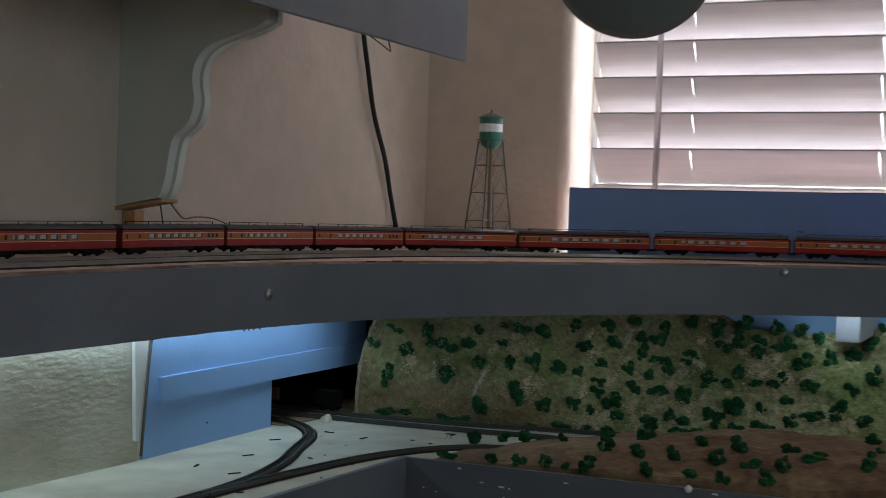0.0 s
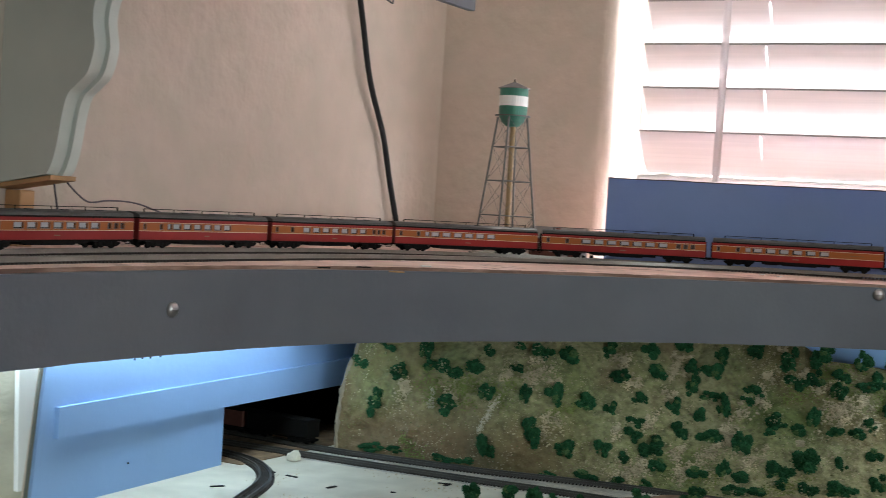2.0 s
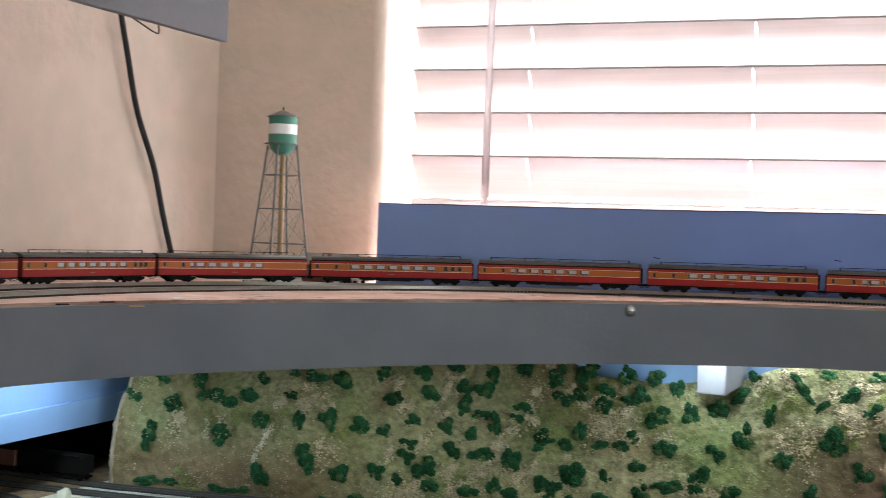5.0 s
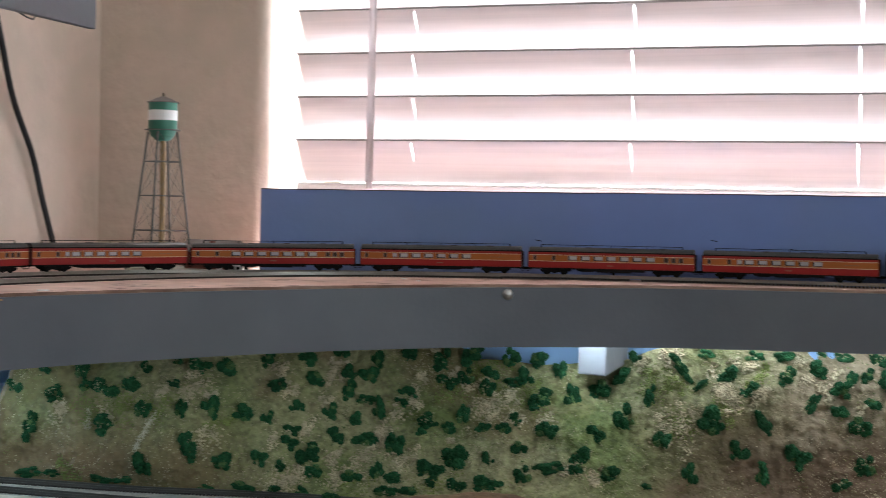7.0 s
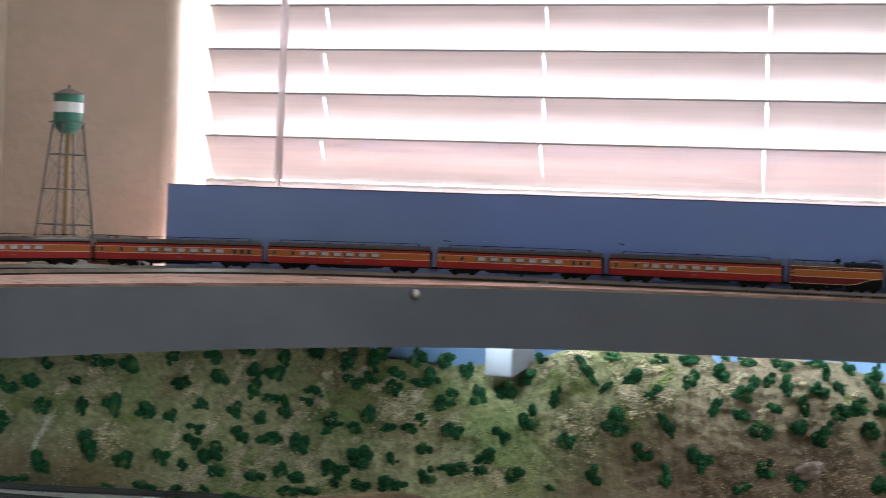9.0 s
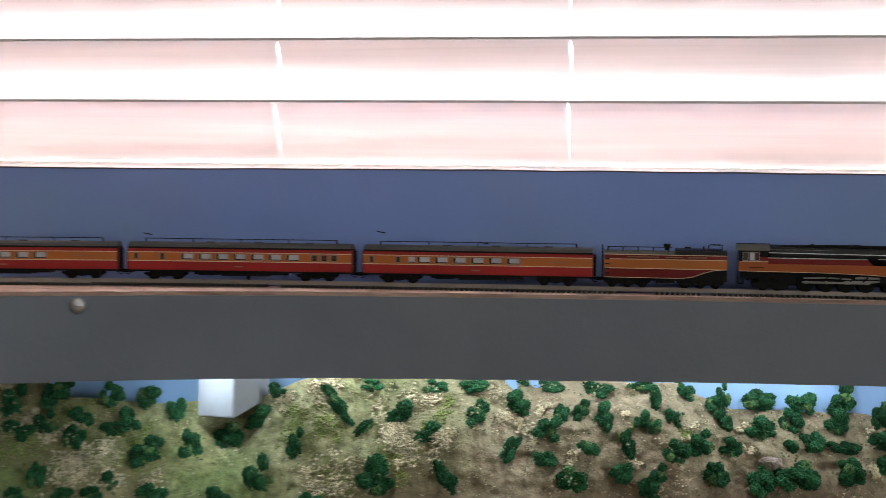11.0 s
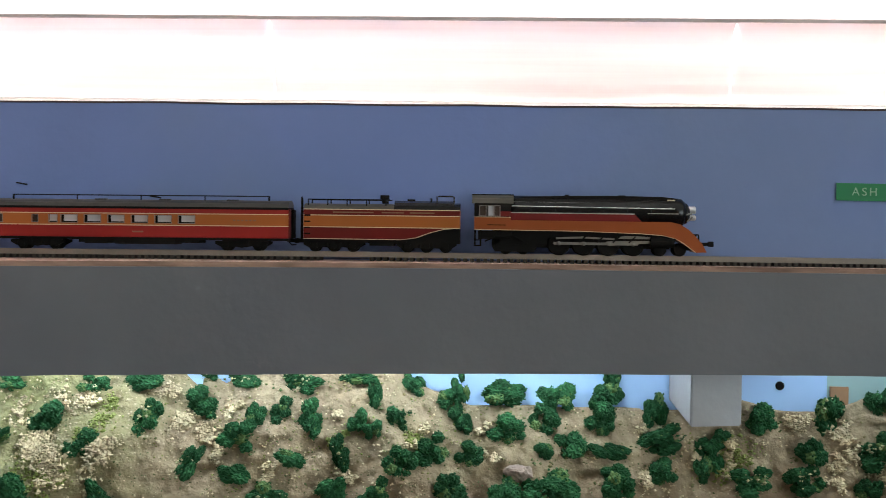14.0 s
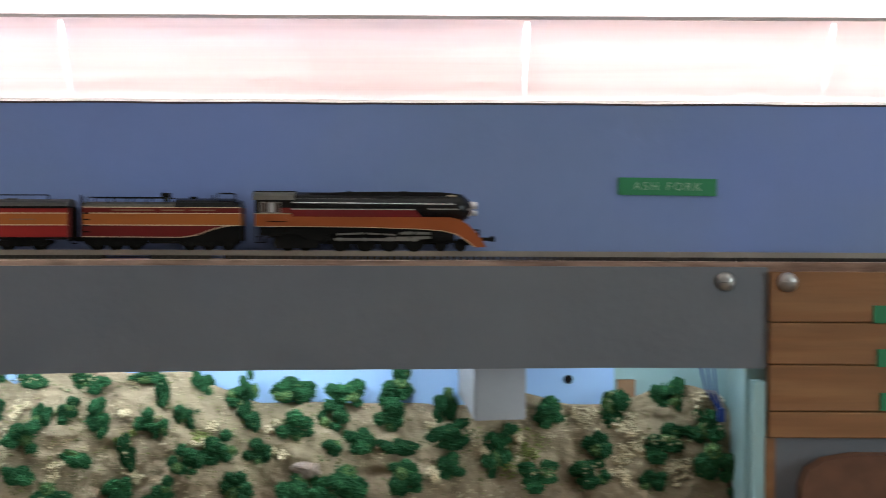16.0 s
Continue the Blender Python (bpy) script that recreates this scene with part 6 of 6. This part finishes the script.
EIGHTH_BED = [(0.762, 1.153, 18, 8, 0), (0.765, 1.134, 10, 11, 0), (0.771, 1.088, 15, 13, 0), (0.773, 1.129, 9, 9, 0), (0.773, 1.144, 7, 15, 0), (0.775, 1.098, 14, 14, 0), (0.785, 1.134, 12, 12, 0), (0.787, 1.113, 15, 15, 0), (0.791, 1.152, 9, 15, -45), (0.802, 1.119, 16, 15, 0), (0.809, 1.098, 18, 17, 0), (0.809, 1.144, 11, 10, 0), (0.816, 1.149, 8, 16, 0), (0.818, 1.133, 12, 14, 0), (0.822, 1.055, 18, 17, 0), (0.822, 1.117, 15, 11, 0), (0.829, 1.075, 17, 13, 0), (0.839, 1.146, 23, 12, 0), (0.841, 1.13, 18, 14, 0)]
NINTH_BED = [(0.843, 1.094, 18, 20, 0), (0.85, 1.056, 17, 14, 0), (0.857, 1.079, 15, 10, 0), (0.86, 1.134, 13, 15, 0), (0.861, 1.119, 12, 9, 0), (0.864, 1.098, 26, 19, 0), (0.867, 1.147, 18, 12, 0), (0.873, 1.12, 16, 14, 0), (0.883, 1.078, 23, 15, 0), (0.889, 1.136, 14, 15, 0), (0.891, 1.152, 20, 13, 0), (0.895, 1.119, 10, 22, 65), (0.896, 1.107, 14, 10, 0), (0.897, 1.1, 15, 15, 0), (0.917, 1.136, 11, 18, 0), (0.92, 1.11, 14, 12, 0), (0.922, 1.125, 24, 13, 0), (0.943, 1.114, 14, 20, 0), (0.948, 1.126, 15, 10, 0)]
TENTH_BED = [(0.962, 1.108, 17, 9, 0), (0.965, 1.106, 20, 13, 0), (0.971, 1.137, 16, 14, 0), (0.991, 1.107, 17, 14, 0), (0.993, 1.12, 14, 14, 0), (1.003, 1.139, 16, 22, 0), (1.023, 1.102, 14, 11, 0), (1.028, 1.122, 23, 16, 0), (1.033, 1.145, 16, 18, 0), (1.05, 1.129, 17, 19, 0), (1.055, 1.109, 20, 19, 0), (1.065, 1.097, 10, 7, 0)]
MOUND_BED = [(0.223, 1.227, 15, 14), (0.261, 1.228, 9, 10), (0.295, 1.262, 15, 11), (0.325, 1.174, 13, 15), (0.226, 1.128, 13, 10), (0.175, 1.142, 22, 7), (0.256, 1.128, 12, 11), (0.282, 1.129, 10, 12), (0.321, 1.13, 19, 13), (0.302, 1.129, 10, 7), (0.342, 1.241, 22, 17), (0.361, 1.162, 16, 11), (0.379, 1.131, 13, 11), (0.394, 1.164, 13, 13), (0.407, 1.211, 14, 11), (0.45, 1.182, 17, 15), (0.434, 1.162, 14, 14), (0.466, 1.161, 18, 9), (0.494, 1.158, 11, 14), (0.49, 1.208, 15, 9), (0.516, 1.18, 25, 9), (0.485, 1.134, 12, 15), (0.447, 1.133, 12, 10), (0.419, 1.132, 14, 9)]
MOUND_REST = [(0.552, 1.274, 14, 10), (0.564, 1.173, 15, 15), (0.562, 1.254, 8, 7)]
STRAW_WEST = [(0.016, 1.077, 13), (0.058, 1.076, 11), (0.109, 1.102, 8), (0.131, 1.104, 16), (0.154, 1.098, 8), (0.155, 1.064, 15), (0.197, 1.123, 11), (0.212, 1.061, 8), (0.213, 1.102, 10), (0.229, 1.027, 13), (0.234, 1.032, 18), (0.236, 1.072, 13), (0.24, 1.121, 11), (0.241, 1.111, 8), (0.242, 1.094, 6), (0.264, 1.046, 10), (0.273, 1.027, 15), (0.288, 1.041, 15), (0.295, 1.06, 8), (0.3, 1.061, 13), (0.304, 1.073, 13), (0.316, 1.089, 13), (0.323, 1.094, 8), (0.323, 1.115, 8), (0.329, 1.136, 8), (0.33, 1.051, 12), (0.353, 1.121, 6), (0.364, 1.061, 6), (0.376, 1.106, 10), (0.391, 1.096, 13), (0.404, 1.092, 20), (0.411, 1.102, 10)]
STRAW_MIDDLE = [(0.415, 1.086, 10), (0.446, 1.082, 10), (0.485, 1.053, 10), (0.497, 1.043, 10), (0.529, 1.137, 10), (0.551, 1.146, 13), (0.553, 1.078, 13), (0.562, 1.085, 18), (0.576, 1.093, 13), (0.597, 1.125, 13), (0.603, 1.119, 9), (0.609, 1.121, 18), (0.616, 1.102, 10), (0.621, 1.146, 10), (0.635, 1.115, 13), (0.637, 1.119, 7), (0.663, 1.144, 7), (0.675, 1.129, 9), (0.683, 1.122, 9), (0.69, 1.114, 6), (0.699, 1.134, 4), (0.703, 1.138, 4), (0.721, 1.106, 6), (0.725, 1.11, 4), (0.754, 1.136, 5), (0.761, 1.104, 7), (0.792, 1.121, 4), (0.799, 1.13, 4), (0.829, 1.129, 4), (0.832, 1.114, 4), (0.909, 1.107, 6), (0.911, 1.129, 4)]
STRAW_EAST = [(0.912, 1.124, 4), (0.943, 1.118, 6), (0.953, 1.116, 7), (0.955, 1.125, 4), (0.989, 1.135, 7), (1.002, 1.135, 6), (1.007, 1.106, 6), (1.009, 1.114, 6), (1.011, 1.134, 7), (1.013, 1.123, 9), (1.03, 1.11, 12), (1.048, 1.146, 10)]
MOSS_WEST = [(0.027, 1.024, 16), (0.042, 1.088, 24), (0.071, 1.085, 21), (0.109, 1.09, 16), (0.163, 1.077, 10), (0.29, 1.024, 20), (0.353, 1.104, 15), (0.362, 1.028, 15), (0.375, 1.128, 21), (0.391, 1.122, 19), (0.422, 1.101, 13), (0.43, 1.102, 15), (0.542, 1.123, 21), (0.556, 1.119, 12), (0.567, 1.085, 15), (0.606, 1.101, 15), (0.64, 1.131, 12), (0.755, 1.124, 7), (0.796, 1.125, 6), (0.958, 1.114, 12)]
DECK_BED = [(0.154, 1.251, 14, 14), (0.173, 1.284, 14, 13), (0.210, 1.290, 10, 9)]
HILL_BEDS = (FIRST_BED, SECOND_BED, THIRD_BED, FOURTH_BED, FIFTH_BED, SIXTH_BED, SEVENTH_BED, EIGHTH_BED, NINTH_BED, TENTH_BED)


def on_hill(x, z):
    top = lerp_table(RIDGE, x)
    return hill_point(x, min(max((z - LZ) / (top - LZ), 0.02), 0.99))


for bed in HILL_BEDS:
    for x, z, w, h, lean in bed:
        p = on_hill(x, z)
        over = max(0.0, z - h * 0.0005 - lerp_table(RIDGE, x) + 0.002)
        shrub((x, p.y - 0.0015, z - 0.5 * over), w * 0.001, h * 0.001 + over, lean)
for x, y, w, h in MOUND_BED + MOUND_REST:
    shrub((x, y, mound_z(x, y) + h * 0.0004), w * 0.001, h * 0.001, label="dark green foam model shrub on the dirt mound")
for x, y, w, h in DECK_BED:
    shrub((x, y, LZ + h * 0.0004), w * 0.001, h * 0.001, label="dark green foam model shrub beside the track")
for k in range(18):
    x = 0.60 + 0.021 * k + rng.uniform(-0.008, 0.008)
    y = 1.145 + 0.02 * (k % 3) + rng.uniform(0, 0.09)
    shrub((x, y, mound_z(x, y) + 0.003), 0.013, 0.011, label="dark green foam model shrub on the dirt mound")


def crumbs(name, spots, size, material, label, seed):
    """Loose crumbs, each a small uneven lump, at the places that spots gives."""
    r = random.Random(seed)
    verts, faces = [], []
    for c in spots(r):
        k = len(verts)
        q = size * r.uniform(0.45, 1.5)
        for d in ((1, 0, 0), (-1, 0, 0), (0, 1, 0), (0, -1, 0), (0, 0, 1), (0, 0, -1)):
            f = q * r.uniform(0.55, 1.25)
            verts.append((c.x + d[0] * f * 1.25 + r.uniform(-0.3, 0.3) * q, c.y + d[1] * f + r.uniform(-0.3, 0.3) * q, c.z + d[2] * f + r.uniform(-0.3, 0.3) * q))
        for a in (0, 1):
            for b in (2, 3):
                for e in (4, 5):
                    faces.append((k + a, k + b, k + e) if (a + b + e) % 2 else (k + b, k + a, k + e))
    me = bpy.data.meshes.new(name)
    me.from_pydata(verts, [], faces)
    me.materials.append(material)
    return tagged(new(name, me), label, "ground cover", kind="stuff")


def heaped(beds, each, flat=1.0):
    """Crumbs in uneven heaps round the given places on the slope."""
    def spots(r):
        for x, z, rad in beds:
            for _ in range(max(2, int(rad * 0.5))):
                cx, cz, cr = x + r.gauss(0, rad * 0.00045), z + r.gauss(0, rad * 0.0004), rad * r.uniform(0.00012, 0.00030)
                for _ in range(each):
                    a, b = cx + r.gauss(0, cr), cz + r.gauss(0, cr)
                    if -0.054 < a < 1.06 and LZ + 0.002 < b < lerp_table(RIDGE, a):
                        yield on_hill(a, b) + Vector((0, -0.0006 - abs(r.gauss(0, 0.0009)) * flat, 0))
    return spots


def strewn(count, k, cut):
    def spots(r):
        for _ in range(count):
            x, s = r.uniform(-0.05, 1.055), r.uniform(0.02, 1.0)
            if noise.noise((x * 11 + k, s * 2.2, k)) + 0.6 * noise.noise((x * 45, s * 9, k)) + r.uniform(-0.3, 0.3) > cut:
                yield hill_point(x, s) + Vector((0, -0.0005, 0))
    return spots


ALL_STRAW = STRAW_WEST + STRAW_MIDDLE + STRAW_EAST
crumbs("straw_heaps", heaped(ALL_STRAW, 30), 0.0010, PALE_STRAW, "pale straw-coloured foam crumbs heaped on the hillside", 5)
crumbs("straw_litter", strewn(22000, 3.1, 0.08), 0.00048, PALE_STRAW, "fine straw-coloured litter strewn over the hillside", 15)
crumbs("moss_heaps", heaped(MOSS_WEST, 34, 0.5), 0.0008, LEAF_LIGHT, "yellow-green moss crumbs in patches on the hillside", 6)
crumbs("moss_litter", strewn(12000, 7.7, 0.16), 0.00042, LEAF_LIGHT, "fine yellow-green moss strewn over the hillside", 16)
crumbs("dark_moss", strewn(9000, 12.4, 0.14), 0.00038, DULLGREEN, "fine dark green moss strewn over the hillside", 8)


def skirts(r):
    for bed in HILL_BEDS:
        for x, z, w, h, lean in bed:
            for _ in range(int(w * 1.3)):
                a, b = x + r.gauss(0, w * 0.00042), z - h * 0.00028 + r.gauss(0, h * 0.0003)
                if -0.054 < a < 1.06 and LZ + 0.001 < b < lerp_table(RIDGE, a):
                    yield on_hill(a, b) + Vector((0, -0.0008, 0))


crumbs("leaf_litter", skirts, 0.0006, mat("mixed_litter", (0.28, 0.25, 0.13), 0.95, vary=0.4, scale=200, second=(0.10, 0.15, 0.06), second_scale=90, spec=0.1), "tan and green litter lying round the shrubs", 17)


def tips(r):
    """Straw bits caught on the tops of some shrubs."""
    for n, bed in enumerate(HILL_BEDS):
        for m, (x, z, w, h, lean) in enumerate(bed):
            if (n * 5 + m * 3) % 6:
                continue
            p = on_hill(x, z)
            for _ in range(int(w * 0.7)):
                yield Vector((x + r.gauss(0, w * 0.00024), p.y - min(w, h) * 0.00050, z + h * 0.00016 + r.gauss(0, h * 0.00018)))


crumbs("caught_straw", tips, 0.0007, mat("pale_tip", (0.33, 0.33, 0.19), 0.95, vary=0.3, scale=200, spec=0.1), "pale straw bits caught on the shrubs", 18)


def streaks(r):
    for (x0, z0), (x1, z1) in (((0.040, 1.083), (0.040, 1.064)), ((0.108, 1.084), (0.102, 1.070)), ((0.102, 1.070), (0.096, 1.050))):
        for _ in range(240):
            q = r.random()
            yield on_hill(x0 + (x1 - x0) * q + r.gauss(0, 0.0015), z0 + (z1 - z0) * q + r.gauss(0, 0.001)) + Vector((0, -0.0008, 0))


crumbs("pale_scree", streaks, 0.0006, mat("white_scree", (0.60, 0.54, 0.40), 0.95, vary=0.2, scale=200), "pale scree running down the cliff", 9)
bm = bmesh.new()
bmesh.ops.create_icosphere(bm, subdivisions=3, radius=1.0)
for v in bm.verts:
    v.co *= 1 + 0.42 * noise.noise(v.co * 1.5 + Vector((3, 1, 2))) + 0.20 * noise.noise(v.co * 4.3) + 0.07 * noise.noise(v.co * 11)
    v.co = Vector((v.co.x * 0.0075, v.co.y * 0.005, v.co.z * 0.0048))
rock = whole("boulder", bm, mat("pink_rock", (0.30, 0.235, 0.195), 0.95, vary=0.3, scale=160, bump=0.8, bump_scale=260), "pinkish grey model boulder on the slope", "rock")
rock.location = (0.848, hill_y(0.848, 1.108) - 0.003, 1.108)
copy_thing(rock, Matrix.Translation((0.763, hill_y(0.763, 1.066) - 0.004, 1.064)) @ pose(0, 0, 0, 8, 20, 150) @ Matrix.Diagonal((1.6, 1.4, 1.75, 1.0)))


def foot_strip(r):
    for _ in range(3600):
        x = r.uniform(-0.05, 0.42)
        if noise.noise((x * 40, 2, 5)) + r.uniform(-0.4, 0.4) > 0.0:
            yield Vector((x, lerp_table(FOOT, x) - abs(r.gauss(0, 0.005)) - 0.001, LZ + 0.0008))


def deck_dust(r):
    for _ in range(1600):
        x, y = r.uniform(-0.02, 0.30), r.uniform(1.14, 1.32)
        if noise.noise((x * 22, y * 22, 8)) + r.uniform(-0.1, 0.1) > 0.18:
            yield Vector((x, y, LZ + 0.0003))


crumbs("foot_moss", foot_strip, 0.0007, DULLGREEN, "green moss crumbs along the foot of the hill", 21)
crumbs("deck_dust", deck_dust, 0.0005, PALE_STRAW, "pale crumbs and dust on the deck", 22)

# ---- small leftovers ----
for y, drop in ((0.866, 0.004), (0.8725, 0.0025), (0.880, 0.0035), (0.889, 0.003)):
    bm = tube(bmesh.new(), [(0.1195, y, 1.1620), (0.1200, y + 0.0005, 1.1540), (0.1205, y + 0.0012, 1.1528 - 0.3 * drop)], 0.0004, 6)
    whole("wire_end", bm, CABLE, "short black wire end poking out under the fascia", "wire", group="wire ends under the fascia")
bm = bmesh.new()
bmesh.ops.create_icosphere(bm, subdivisions=2, radius=1.0)
for v in bm.verts:
    v.co *= 1 + 0.35 * noise.noise(v.co * 1.9)
    v.co = Vector((v.co.x * 0.007, v.co.y * 0.006, v.co.z * (0.009 if v.co.z > 0 else 0.001)))
chip = whole("plaster_chip", bm, DECK, "broken piece of pale plaster on the deck", "debris")
chip.location = (-0.0452, 1.287, LZ + 0.0008)
# raw plaster lip where the hill has been cut off
bm = bmesh.new()
rings = []
for j in range(61):
    p = hill_point(-0.0505, j / 60)
    r = 0.0017 + 0.0013 * noise.noise((0, p.z * 90, 2)) + 0.0008 * noise.noise((0, p.z * 300, 5))
    rings.append([bm.verts.new((p.x + r * 1.3 * math.cos(a * math.pi / 4), p.y + r * math.sin(a * math.pi / 4), p.z)) for a in range(8)])
for p, q in zip(rings, rings[1:]):
    for k in range(8):
        bm.faces.new((p[k], p[(k + 1) % 8], q[(k + 1) % 8], q[k]))
bm.faces.new(rings[0][::-1])
bm.faces.new(rings[-1])
whole("plaster_lip", bm, mat("raw_plaster", (0.34, 0.28, 0.20), 0.95, vary=0.25, scale=120, bump=0.6, bump_scale=200), "rough pale plaster lip at the cut edge of the hill", "hill edge", "structure", smooth=True)
